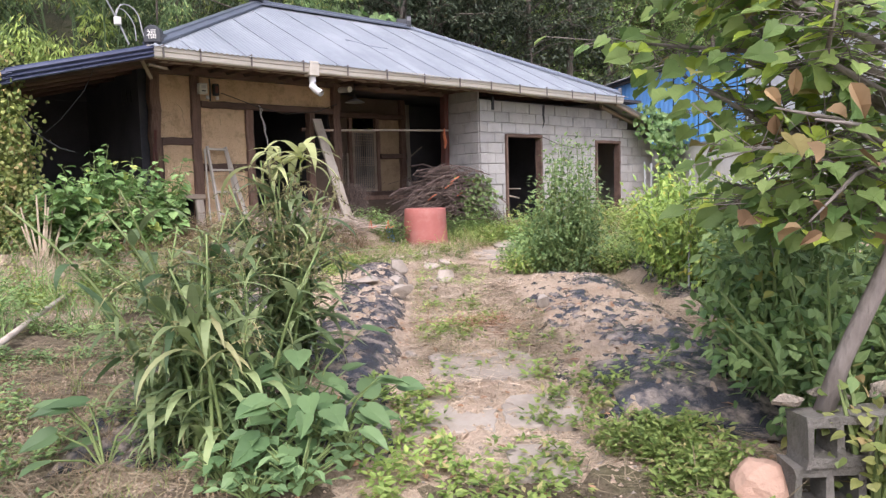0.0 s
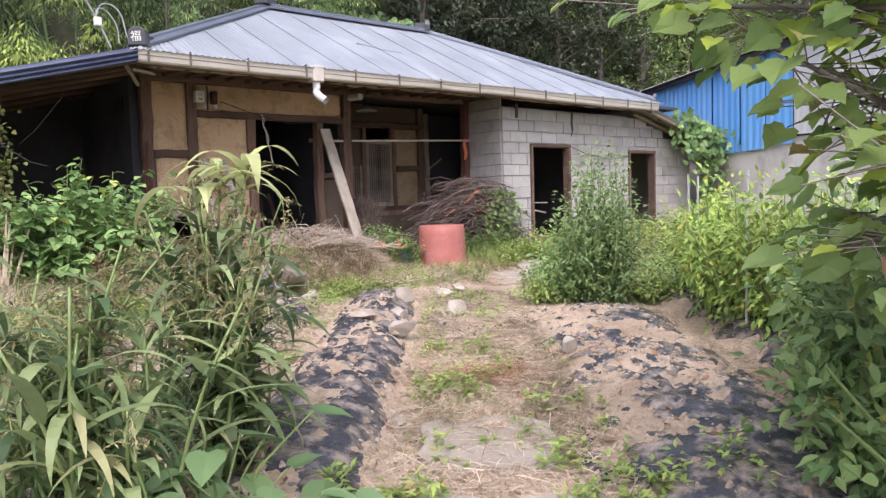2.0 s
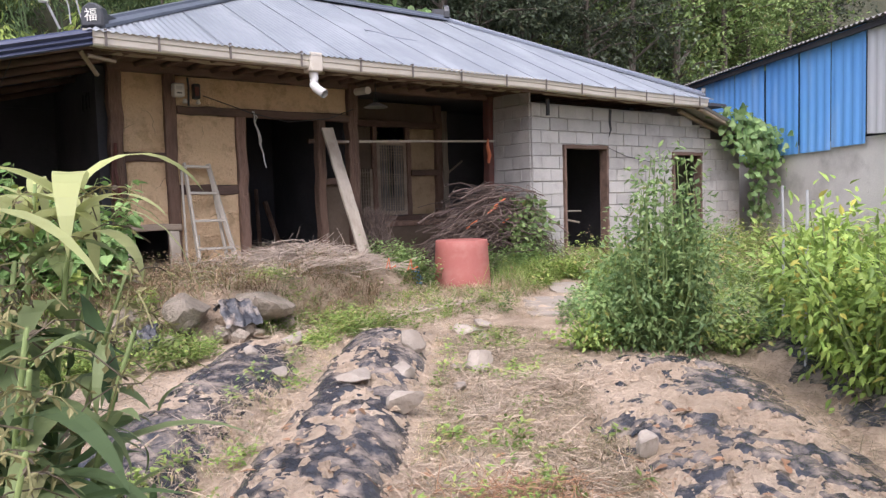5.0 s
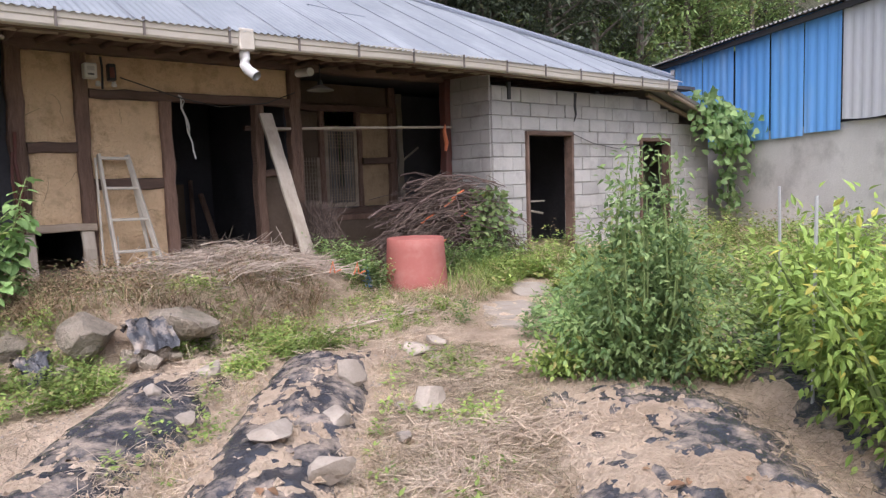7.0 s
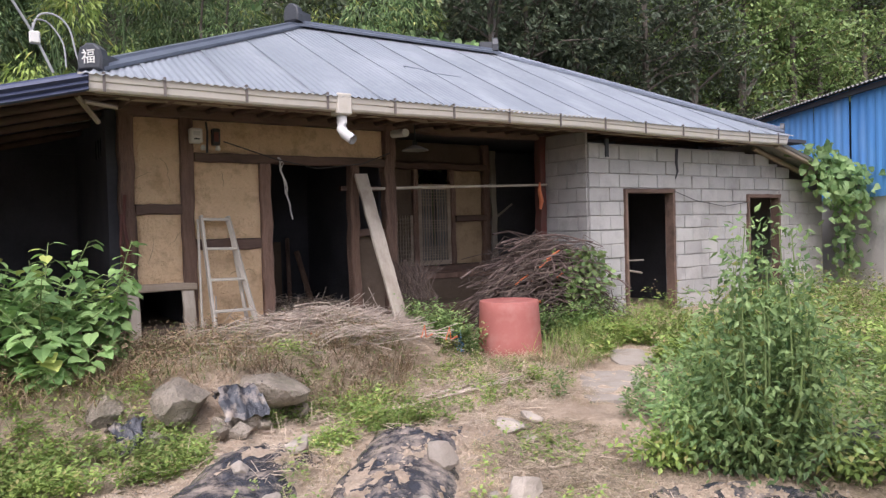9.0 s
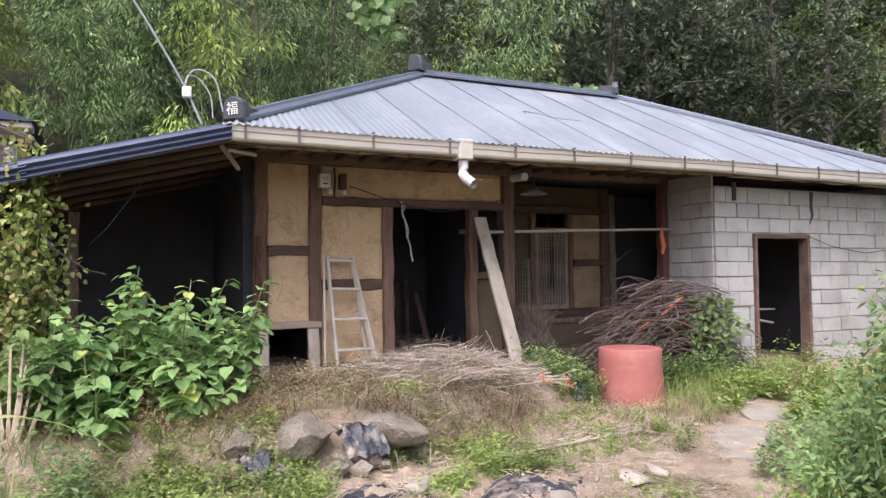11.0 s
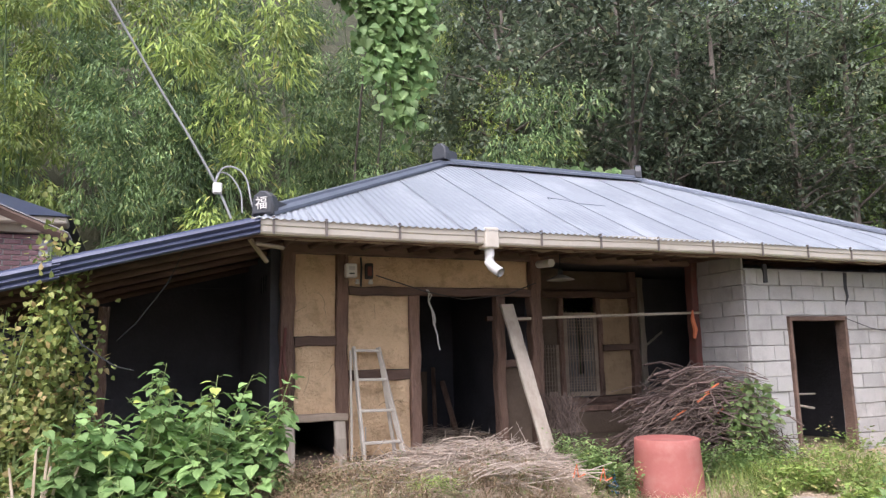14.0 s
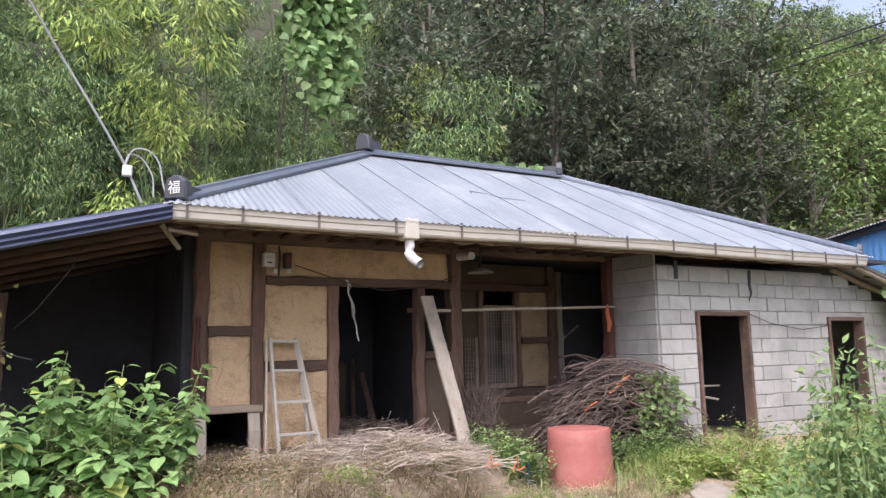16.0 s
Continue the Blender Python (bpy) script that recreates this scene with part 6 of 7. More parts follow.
stuff("dry_grass", grass(spots_xy(170, 1.6, 5.4, 8.55, 8.95, 52, -0.1, 1.4), 0.32, 0.006, 52, 9, GRASS_HANG), "l_brown", "dry grass hanging over the bank stones", "grass")
# about the tub, woodpile and block wall
stuff("weeds", herb(spots_xy(300, 6.7, 7.4, 9.3, 10.4, 29, -0.1, 1.4) + spots_xy(330, 8.1, 10.0, 9.6, 10.1, 40), 0.38, 0.055, 28, 18), "l_tomato", "tall weeds round the tub and woodpile", "weeds")
stuff("weeds", herb(spots_xy(300, 8.0, 9.4, 7.9, 9.2, 30, -0.1, 1.4), 0.2, 0.075, 29, 15), "l_weed", "leafy green weeds before the tub", "weeds")
stuff("grass", grass(spots_xy(500, 8.2, 10.8, 7.8, 9.9, 31, 0.0, 1.2), 0.3, 0.006, 30, 7), "l_weed", "long green grass before the block wall", "grass")
stuff("dry_grass", grass(spots_xy(420, 6.4, 11.0, 7.9, 10.0, 32, 0.0, 1.2), 0.3, 0.005, 31, 8, GRASS_ARCH), "l_dry", "pale dry grass before the block wall", "grass")
stuff("dry_grass", grass(spots_xy(130, 7.1, 8.4, 8.75, 9.05, 84), 0.3, 0.0045, 84, 9, GRASS_ARCH), "l_dry", "pale dry grass round the foot of the tub", "grass")
# the wild plot beyond the right-hand bed
stuff("weeds", herb(spots_xy(1200, 6.7, 10.5, 4.4, 7.6, 33, -0.15, 1.2), 0.24, 0.05, 32, 18), "l_tomato", "dense knee-high weeds", "weeds")
stuff("weeds", herb(spots_xy(1100, 9.4, 14.5, 5.0, 9.6, 34, -0.2, 1.0), 0.42, 0.06, 33, 18, DIAMOND), "l_weed", "dense tall weeds before the block wall", "weeds")
stuff("grass", grass(spots_xy(700, 7.6, 13.5, 4.5, 9.6, 35, -0.1, 1.0), 0.42, 0.007, 34, 7), "l_weed", "long grass in the wild plot", "grass")
stuff("dry_weeds", herb(spots_xy(330, 8.0, 14.5, 5.5, 9.5, 36, -0.1, 1.0), 0.55, 0.035, 35, 26, DIAMOND), "l_brown", "grey-brown seeding weeds", "weeds")
# the left-hand plot
stuff("dry_grass", grass(spots(1300, 2.2, 5.2, -3.4, -0.95, 72, -0.2), 0.13, 0.004, 72, 9, GRASS_HANG), "l_brown", "trampled brown grass beside the sorghum", "grass")
stuff("grass", grass(spots(220, 2.2, 5.2, -3.4, -1.0, 73, 0.1), 0.1, 0.004, 73, 8), "l_weed", "short green grass beside the sorghum", "grass")
stuff("weeds", herb(spots_xy(1250, -3.5, 2.3, 6.4, 9.4, 37, -0.2, 0.9), 0.42, 0.06, 36, 20, LEAFLET), "l_tomato", "rank green weeds on the plot", "weeds")
stuff("weeds", herb(spots(420, 1.8, 6.0, -4.2, -1.9, 38, 0.1, 1.5) + spots(420, 2.2, 5.0, -3.3, -0.9, 41, 0.15, 1.6), 0.1, 0.045, 37, 12), "l_dkshrub", "low weeds among dry grass", "weeds")
stuff("grass", grass(spots_xy(420, -4.0, 2.0, 6.3, 9.4, 39, -0.1, 1.0), 0.5, 0.008, 38, 7), "l_tomato", "long grass on the plot", "grass")


# ---- sorghum ----
def sorghum(s, l, h, seed, crest=0, broad=1.0):
    """A clump of leafy tillers with long folded blades, loose nodding panicles and, on some, a crest of wide pale blades."""
    r = np.random.RandomState(seed)
    x, y = xy(s, l)
    ob = thing("sorghum", "tall sorghum plant with drooping blades and seed head", "crop plant", (x, y, surf(x, y) - 0.02), "sorghum in the beds")
    stalk, lf, seedh, pale = Geo(), Geo(), Geo(), []
    for tiller in range(4):
        hh = h * (1.0 if tiller == 0 else r.uniform(0.6, 0.95))
        bx, by = r.normal(0, 0.04, 2)
        lean = r.normal(0, 0.05 if crest and tiller == 0 else 0.19, 2)
        pts = [np.array((bx + lean[0] * hh * t * t, by + lean[1] * hh * t * t, hh * t)) for t in np.linspace(0, 1, 8)]
        stalk.tube(pts, [0.011 * (1 - 0.6 * t) for t in np.linspace(0, 1, 8)], 6)
        a0 = r.uniform(0, 6.28)
        for k in range(8):
            t = 0.14 + 0.78 * k / 8 + r.uniform(0, 0.06)
            i = min(int(t * 7), 6)
            p = pts[i] + (pts[i + 1] - pts[i]) * (t * 7 - i)
            a = a0 + k * math.pi + r.normal(0, 0.5)
            ln = r.uniform(0.26, 0.5) * (1.0 if t < 0.75 else 0.8)
            shape = (BLADE_ARCH, BLADE_HANG, BLADE_ARCH, BLADE_SOFT)[r.randint(4)]
            lf.scatter(shape, [p], [(math.cos(a), math.sin(a), r.uniform(0.6, 1.8))], [(-math.cos(a), -math.sin(a), 0.8)], [ln], [r.uniform(0.024, 0.046) * broad])
        m = 20
        tt = r.uniform(0.03, 0.9, m)
        P = np.array([pts[min(int(t * 7), 6)] for t in tt]) + r.normal(0, 0.045, (m, 3))
        P[:, 2] = np.maximum(P[:, 2], 0.03)
        lf.scatter(BLADE_ARCH, P, r.normal(0, 1, (m, 3)) + (0, 0, 0.2), r.normal(0, 0.4, (m, 3)) + (0, 0, 1), r.uniform(0.1, 0.22, m), r.uniform(0.014, 0.028, m))
        # loose panicle: thin drooping branchlets strung with grains
        tip = pts[-1]
        for k in range(7):
            a = r.uniform(0, 6.28)
            ln, up = r.uniform(0.07, 0.17), r.uniform(0.1, 0.9)
            o = tip - (0, 0, 0.14 * r.rand())
            br = [o + np.array((math.cos(a) * ln * u, math.sin(a) * ln * u, up * ln * u - 0.9 * ln * u * u)) for u in np.linspace(0, 1, 4)]
            seedh.tube(br, 0.0018, 3, closed=False)
            u = r.uniform(0.3, 3, 9)
            P = np.array([br[min(int(q), 2)] + (br[min(int(q), 2) + 1] - br[min(int(q), 2)]) * (q - min(int(q), 2)) for q in u])
            seedh.scatter(DIAMOND, P, r.normal(0, 1, (9, 3)) + (0, 0, -0.7), r.normal(0, 1, (9, 3)), r.uniform(0.012, 0.032, 9), r.uniform(0.006, 0.012, 9))
        if tiller == 0:
            for k in range(crest):
                a = a0 + k * 2.4 + r.normal(0, 0.3)
                p = pts[6] + (pts[7] - pts[6]) * r.uniform(0.2, 0.9)
                pale.append(Geo().scatter((BLADE_ARCH, BLADE_HANG)[k % 2], [p], [(math.cos(a), math.sin(a), r.uniform(0.7, 1.3))], [(-math.cos(a), -math.sin(a), 0.8)], [r.uniform(0.26, 0.5)], [r.uniform(0.04, 0.075)]))
    part("stalk", stalk, MAT["stem"], ob, smooth=True)
    part("foliage", lf, MAT["l_corn"], ob)
    for g in pale:
        part("bleached_blade", g, MAT["l_corn_y"], ob, "yellow-bleached drooping blade")
    tagged(part("seed_head", seedh, MAT["l_husk"], ob, "dry brown seed head"), kind="stuff")
    return ob


_sr = np.random.RandomState(31)
for i in range(8):
    sorghum(3.36 + _sr.normal(0, 0.13), -1.08 + np.clip(_sr.normal(0, 0.12), -0.22, 0.22), _sr.uniform(0.95, 1.26), 300 + i, broad=1.35)
for i in range(7):
    sorghum(3.96 + _sr.normal(0, 0.1), -0.83 + np.clip(_sr.normal(0, 0.1), -0.16, 0.12), 1.34 - 0.08 * (i % 5), 330 + i, crest=(8 if i in (0, 5) else 3 if i == 6 else 0), broad=1.55)
for i, (s, l, h) in enumerate(((4.5, -1.3, 0.85), (3.7, -1.36, 1.0))):
    sorghum(s, l, h, 350 + i)


def broad_weed(s, l, h, big, n, seed):
    x, y = xy(s, l)
    r = np.random.RandomState(seed)
    ob = thing("broadleaf_weed", "broad-leaved dark green weed under the sorghum", "weed", (x, y, surf(x, y) - 0.02), "broad weeds under the sorghum")
    st, lf = Geo(), Geo()
    for k in range(n):
        a, e = r.uniform(0, 6.28), r.uniform(0.1, 1)
        tip = np.array((math.cos(a) * e * h * 0.8, math.sin(a) * e * h * 0.8, h * r.uniform(0.35, 1.0)))
        st.tube([(0, 0, 0), tip * (0.4, 0.4, 0.65), tip], [0.006, 0.005, 0.003], 4, closed=False)
        lf.scatter(HEART if big > 0.12 else OVAL, [tip], [(math.cos(a), math.sin(a), r.uniform(-0.4, 0.2))], [(r.normal(0, 0.25), r.normal(0, 0.25) - 0.2, 1)], [r.uniform(0.6, 1.2) * big], [r.uniform(0.6, 1.0) * big * 0.75])
    tagged(part("stem", st, MAT["stem"], ob), kind="stuff")
    part("foliage", lf, MAT["l_broad"], ob)


for i, (s, l, h, b, n) in enumerate(((3.15, -0.62, 0.42, 0.16, 30), (3.0, -0.8, 0.26, 0.085, 60), (3.3, -0.5, 0.4, 0.17, 18), (2.85, -0.62, 0.22, 0.07, 60), (3.4, -0.7, 0.5, 0.18, 14), (2.95, -0.95, 0.2, 0.075, 44), (3.2, -1.55, 0.34, 0.19, 9), (2.78, -0.8, 0.17, 0.06, 50), (3.1, -0.45, 0.24, 0.08, 40))):
    broad_weed(s, l, h, b, n, 400 + i)


# ---- right-hand plants ----
for i, (s, l, rad, h, n) in enumerate(((3.55, 1.72, 0.42, 0.95, 700), (3.95, 1.85, 0.45, 1.05, 800), (4.3, 2.1, 0.5, 1.05, 800), (4.7, 2.3, 0.5, 1.0, 750), (3.6, 2.3, 0.55, 1.15, 800), (5.1, 2.45, 0.5, 0.95, 700), (4.1, 2.9, 0.6, 1.2, 800), (3.2, 2.2, 0.5, 0.95, 600))):
    x, y = xy(s, l)
    bush("pepper_plant", "leafy dark green pepper plant", x, y, 500 + i, "l_dkshrub", rad, h, int(n * 1.7), 0.075, OVAL, 0.5, "pepper plants", category="crop plant")
for i, (s, l, rad, h, n) in enumerate(((5.6, 2.55, 0.5, 0.95, 800), (6.1, 2.5, 0.5, 1.05, 850), (6.6, 2.4, 0.5, 1.05, 850), (7.1, 2.45, 0.5, 1.0, 800), (7.6, 2.6, 0.5, 1.0, 800), (6.2, 3.1, 0.55, 1.1, 800), (7.0, 3.2, 0.55, 1.1, 800), (8.2, 2.8, 0.5, 0.9, 700), (5.4, 3.1, 0.5, 1.1, 700))):
    x, y = xy(s, l)
    bush("pepper_plant", "bright yellow-green pepper plant", x, y, 520 + i, "l_pepper", rad, h, int(n * 2.4), 0.072, OVAL, 0.42, "pepper plants", category="crop plant")
for i, (s, l) in enumerate(((6.4, 2.35), (7.3, 2.3), (8.1, 2.5), (7.6, 3.0))):
    x, y = xy(s, l)
    ob = part("stake", Geo().tube([(x, y, surf(x, y) - 0.1), (x + 0.01, y, surf(x, y) + 0.6), (x + R.normal(0, 0.02), y, surf(x, y) + 1.15)], 0.01, 6), MAT["steel"])
    tagged(ob, "thin pale metal garden stake among the peppers", "stake", "stakes in the pepper bed")


def tall_bush(x, y):
    r = np.random.RandomState(61)
    ob = thing("tall_bush", "tall feathery green bush at the end of the bed", "shrub", (x, y, surf(x, y)))
    st, lf = Geo(), Geo()
    P, Y = [], []
    for k in range(54):
        a, e = r.uniform(0, 6.28), r.uniform(0, 1) ** 1.1
        h = max(0.3, 1.62 - 1.25 * e) * r.uniform(0.82, 1.05)
        tip = np.array((math.cos(a) * (0.08 + e * 0.5), math.sin(a) * (0.08 + e * 0.5), h))
        base = np.array((math.cos(a) * 0.06, math.sin(a) * 0.06, 0))
        mid = base * 0.5 + tip * 0.5 + np.array((math.cos(a) * 0.1, math.sin(a) * 0.1, 0.05))
        st.tube([base, mid, tip], [0.012, 0.008, 0.003], 4, closed=False)
        for j in range(150):
            u = r.uniform(0.06, 1.02)
            p = base * (1 - u) ** 2 + 2 * mid * u * (1 - u) + tip * u * u
            off = r.normal(0, 1, 3) * (0.035 + 0.07 * abs(math.sin(u * 16 + k)))
            P.append(p + off)
            Y.append(off * 6 + r.normal(0, 0.3, 3) + (0, 0, -0.1))
    n = len(P)
    lf.scatter(LEAFLET, P, Y, r.normal(0, 0.4, (n, 3)) + (-0.2, -0.3, 1), r.uniform(0.035, 0.075, n), r.uniform(0.022, 0.042, n))
    part("stem", st, MAT["stem"], ob)
    part("foliage", lf, MAT["l_dkshrub"], ob)


tall_bush(6.42, 5.32)
for i, (x, y, rad, h) in enumerate(((6.75, 5.0, 0.5, 0.6), (6.15, 5.75, 0.4, 0.5), (7.1, 5.4, 0.55, 0.7), (6.6, 5.9, 0.45, 0.55), (7.4, 4.8, 0.55, 0.7))):
    bush("bush", "low spreading green bush beside the bed", x, y, 540 + i, "l_weed", rad * 0.9, h * 0.62, 700, 0.055, OVAL, 0.5, "low bushes")

# ---- shrubs left of the house ----
for i, (x, y, rad, h, n) in enumerate(((2.9, 9.15, 0.6, 1.25, 20), (2.4, 9.0, 0.6, 1.15, 20), (3.36, 9.3, 0.34, 1.32, 12), (1.95, 8.8, 0.55, 0.9, 14), (3.0, 8.75, 0.5, 0.75, 14), (2.6, 9.35, 0.5, 1.3, 14), (2.3, 8.6, 0.5, 0.6, 14))):
    ob = thing("shrub", "light green broad-leaved shrub before the lean-to", "shrub", (x, y, ground_z(x, y) - 0.02), "shrubs before the lean-to")
    for nm, me in zip(("stem", "foliage"), shoot_mesh(560 + i, "l_mulb", rad, h, n, 0.135)):
        part(nm, me, None, ob)
for i, (x, y, rad, h, n) in enumerate(((1.72, 9.6, 0.42, 2.1, 1700), (1.25, 9.4, 0.55, 1.75, 1400), (0.6, 9.7, 0.7, 1.3, 1300), (1.5, 9.1, 0.5, 0.9, 800), (0.2, 9.0, 0.7, 1.2, 1000), (-0.6, 9.5, 0.8, 1.5, 1000), (-1.5, 8.5, 0.9, 1.3, 900))):
    bush("vine_bush", "yellowing vine smothering the lean-to's post", x, y, 580 + i, "l_vine", rad, h, int(n * 1.6), 0.056, HEART, 0.85, "vine-covered bushes")
cb = thing("cane_bundle", "bundle of pale dry stalks standing in the weeds", "stalks", (1.74, 8.62, 0.6))
for k in range(9):
    a = R.normal(0, 0.06)
    part("stalk", Geo().tube([(R.normal(0, 0.05), R.normal(0, 0.05), 0.0), (a, 0.0, 0.4), (a * 2, R.normal(0, 0.04), 0.65 + R.uniform(0, 0.35))], [0.016, 0.014, 0.008], 5), MAT["straw"], cb)
tagged(part("pole", Geo().tube([(0.78, 5.75, 0.52), (1.3, 6.85, 0.56), (1.85, 7.95, 0.6)], 0.024, 8), MAT["greywood"], smooth=True), "pale wooden pole lying in the grass", "pole")


# ---- the near tree on its block footing ----
def near_tree():
    r = np.random.RandomState(77)
    ob = thing("tree", "young tree with large lobed leaves, some browning", "tree", (2.72, 1.06, 0.5))
    tk, lf, ly, dry = Geo(), Geo(), Geo(), Geo()
    o = np.array((2.72, 1.06, 0.5))
    main = [np.array(p) for p in ((2.73, 1.14, 0.58), (2.77, 1.07, 0.85), (2.84, 0.93, 1.25), (2.93, 0.88, 1.7), (2.98, 1.0, 2.3), (3.0, 1.1, 2.9))]
    tk.tube([p - o for p in main], [0.04, 0.034, 0.032, 0.028, 0.02, 0.01], 9)
    tk.tube([np.array(p) - o for p in ((3.0, 1.0, 0.45), (3.08, 0.98, 0.9), (3.05, 0.95, 1.5))], [0.02, 0.018, 0.014], 7)
    limbs = []
    for a, b in (((2.98, 0.95, 1.55), (2.75, 1.75, 2.0)), ((2.98, 1.0, 1.9), (2.85, 1.85, 2.6)), ((2.95, 0.95, 1.4), (2.55, 1.3, 1.65)), ((2.98, 1.0, 2.1), (3.15, 2.1, 2.75)), ((2.98, 0.97, 1.75), (3.4, 1.7, 2.2)), ((2.98, 1.05, 2.3), (2.6, 1.5, 2.8)),
                 ((2.93, 0.95, 1.35), (2.95, 1.55, 1.5)), ((2.98, 1.0, 2.0), (3.35, 1.0, 2.5)), ((2.98, 0.96, 1.8), (2.62, 1.05, 2.2)), ((2.98, 1.0, 1.5), (3.25, 1.35, 1.75)), ((2.98, 1.0, 2.0), (2.55, 1.75, 2.4)), ((2.98, 1.0, 1.8), (2.85, 2.1, 2.2)), ((2.98, 1.0, 2.2), (2.8, 2.0, 2.75)), ((2.98, 1.0, 2.2), (3.35, 2.0, 2.5)), ((2.95, 0.95, 1.5), (3.1, 1.65, 1.85)), ((2.95, 0.95, 1.4), (2.7, 1.4, 1.45)), ((2.98, 1.0, 2.4), (2.7, 1.2, 3.0))):
        a, b = np.array(a), np.array(b)
        mid = (a + b) / 2 + r.normal(0, 0.06, 3)
        tk.tube([a - o, mid - o, b - o], [0.018, 0.012, 0.006], 5)
        limbs.append((a, mid, b))
    for a, mid, b in limbs:
        for k in range(84):
            u = r.uniform(0.15, 1.1)
            p = a * (1 - u) ** 2 + 2 * mid * u * (1 - u) + b * u * u
            d = r.normal(0, 1, 3)
            d[2] = d[2] * 0.4
            d = d / np.linalg.norm(d)
            q = p + d * r.uniform(0.06, 0.3)
            tk.tube([p - o, q - o], 0.0025, 3, closed=False)
            pick = r.rand()
            target = dry if (pick < 0.05 and q[2] < 1.75) else (ly if pick > 0.85 else lf)
            sz = r.uniform(0.055, 0.118) if target is not dry else r.uniform(0.05, 0.1)
            target.scatter(LOBED, [q - o], [d * (1, 1, 0.3) + (0, 0, r.uniform(-0.7, 0.1))], [r.normal(0, 0.35, 3) + (-0.3, -0.3, 0.9)], [sz], [sz * r.uniform(0.75, 1.0)])
    # a withered spray low on the crown
    for c in ((2.36, 1.02, 1.72), (2.46, 1.2, 1.78), (2.42, 1.06, 1.38)):
        tk.tube([np.array((2.93, 0.95, 1.6)) - o, (np.array(c) + (2.93, 0.95, 1.7)) / 2 - o, np.array(c) - o], [0.012, 0.009, 0.004], 5)
        for k in range(3):
            q = np.array(c) + r.normal(0, 0.06, 3)
            dry.scatter(CURLED, [q - o], [r.normal(0, 1, 3) + (0, 0, -0.5)], [r.normal(0, 0.6, 3) + (-0.3, -0.3, 0.6)], [r.uniform(0.06, 0.12)], [r.uniform(0.04, 0.08)])
    part("trunk", tk, MAT["barkpale"], ob, smooth=True)
    part("crown", lf, MAT["l_tree"], ob)
    part("young_foliage", ly, MAT["l_tree_y"], ob, "pale yellow-green young leaves")
    part("withered_foliage", dry, MAT["l_wither"], ob, "curled brown withered leaves")


near_tree()


def cinder_block(x, y, z, turn, seed):
    """A hollow block lying on its face, three cells showing."""
    b = bmesh.new()
    xs = [-0.195, -0.165, -0.075, -0.045, 0.045, 0.075, 0.165, 0.195]
    zs = [0.0, 0.035, 0.155, 0.19]
    vs = {(i, k): b.verts.new((x, -0.07, z)) for i, x in enumerate(xs) for k, z in enumerate(zs)}
    solid = [b.faces.new((vs[i, k], vs[i + 1, k], vs[i + 1, k + 1], vs[i, k + 1])) for i in range(7) for k in range(3) if not (k == 1 and i in (1, 3, 5))]
    ext = bmesh.ops.extrude_face_region(b, geom=solid)
    bmesh.ops.translate(b, vec=(0, 0.14, 0), verts=[v for v in ext["geom"] if isinstance(v, bmesh.types.BMVert)])
    rnd = np.random.RandomState(seed)
    for v in b.verts:
        v.co += Vector(rnd.normal(0, 0.003, 3))
    g = bpy.data.meshes.new("cinder_block")
    b.to_mesh(g)
    b.free()
    g.materials.append(MAT["oldblock"])
    ob = part("cinder_block", g, MAT["oldblock"])
    ob.matrix_basis = pose(x, y, z, 0, 0, turn)
    return tagged(ob, "weathered grey hollow cinder block under the tree", "cinder block", "stacked cinder blocks")


cinder_block(2.76, 1.08, 0.265, -42, 1)
cinder_block(2.78, 1.06, 0.457, -37, 2)
cinder_block(3.06, 0.81, 0.26, -40, 3)
cinder_block(3.09, 0.81, 0.452, -45, 4)
for i, (x, y, sz) in enumerate(((2.66, 1.22, 0.1), (2.86, 1.15, 0.11), (2.98, 0.82, 0.1))):
    stone(x, y, sz, 194 + i, "rockdark", 0.32, 0.3, 0.0, "flat broken slab of rubble on the cinder blocks", "rubble on the cinder blocks", z=0.66)
stone(3.0, 0.98, 0.13, 190, "rockdark", 0.5, 0.0, 0.0, "broken grey rubble on the cinder blocks", "", z=0.65)
bush("vine", "small green climber on the cinder blocks", 2.85, 0.98, 620, "l_vine", 0.3, 0.6, 240, 0.05, HEART, 0.9)
for i, (x, y) in enumerate(((3.3, 1.3), (3.5, 0.9), (3.7, 1.7))):
    bush("shrub", "tangled green undergrowth behind the tree", x, y, 630 + i, "l_dkshrub", 0.5, 1.0, 700, 0.08, OVAL, 0.55, "undergrowth behind the tree")

# ---- things before the house ----
tub = thing("tub", "faded red plastic tub turned upside down in the grass", "tub", (7.72, 9.4, 0.44))
part("body", Geo().lathe([(0.0, 0.775), (0.27, 0.775), (0.315, 0.78), (0.335, 0.782), (0.343, 0.772), (0.348, 0.65), (0.368, 0.3), (0.388, 0.0), (0.37, -0.02), (0.35, 0.0), (0.335, 0.7), (0.0, 0.74)], 40), MAT["barrel"], tub, smooth=True)
part("rim", Geo().lathe([(0.385, 0.02), (0.398, 0.01), (0.398, -0.03), (0.38, -0.04)], 40), MAT["barrel"], tub, smooth=True)

ladder = thing("ladder", "worn aluminium step ladder leaning at the clay wall", "ladder", (4.85, 10.6, 1.0))
lad_inv = Matrix.Translation((-4.85, -10.6, -1.0))


def ladpart(name, g):
    ob = part(name, g, MAT["alu"], ladder)
    ob.matrix_parent_inverse = lad_inv
    return ob


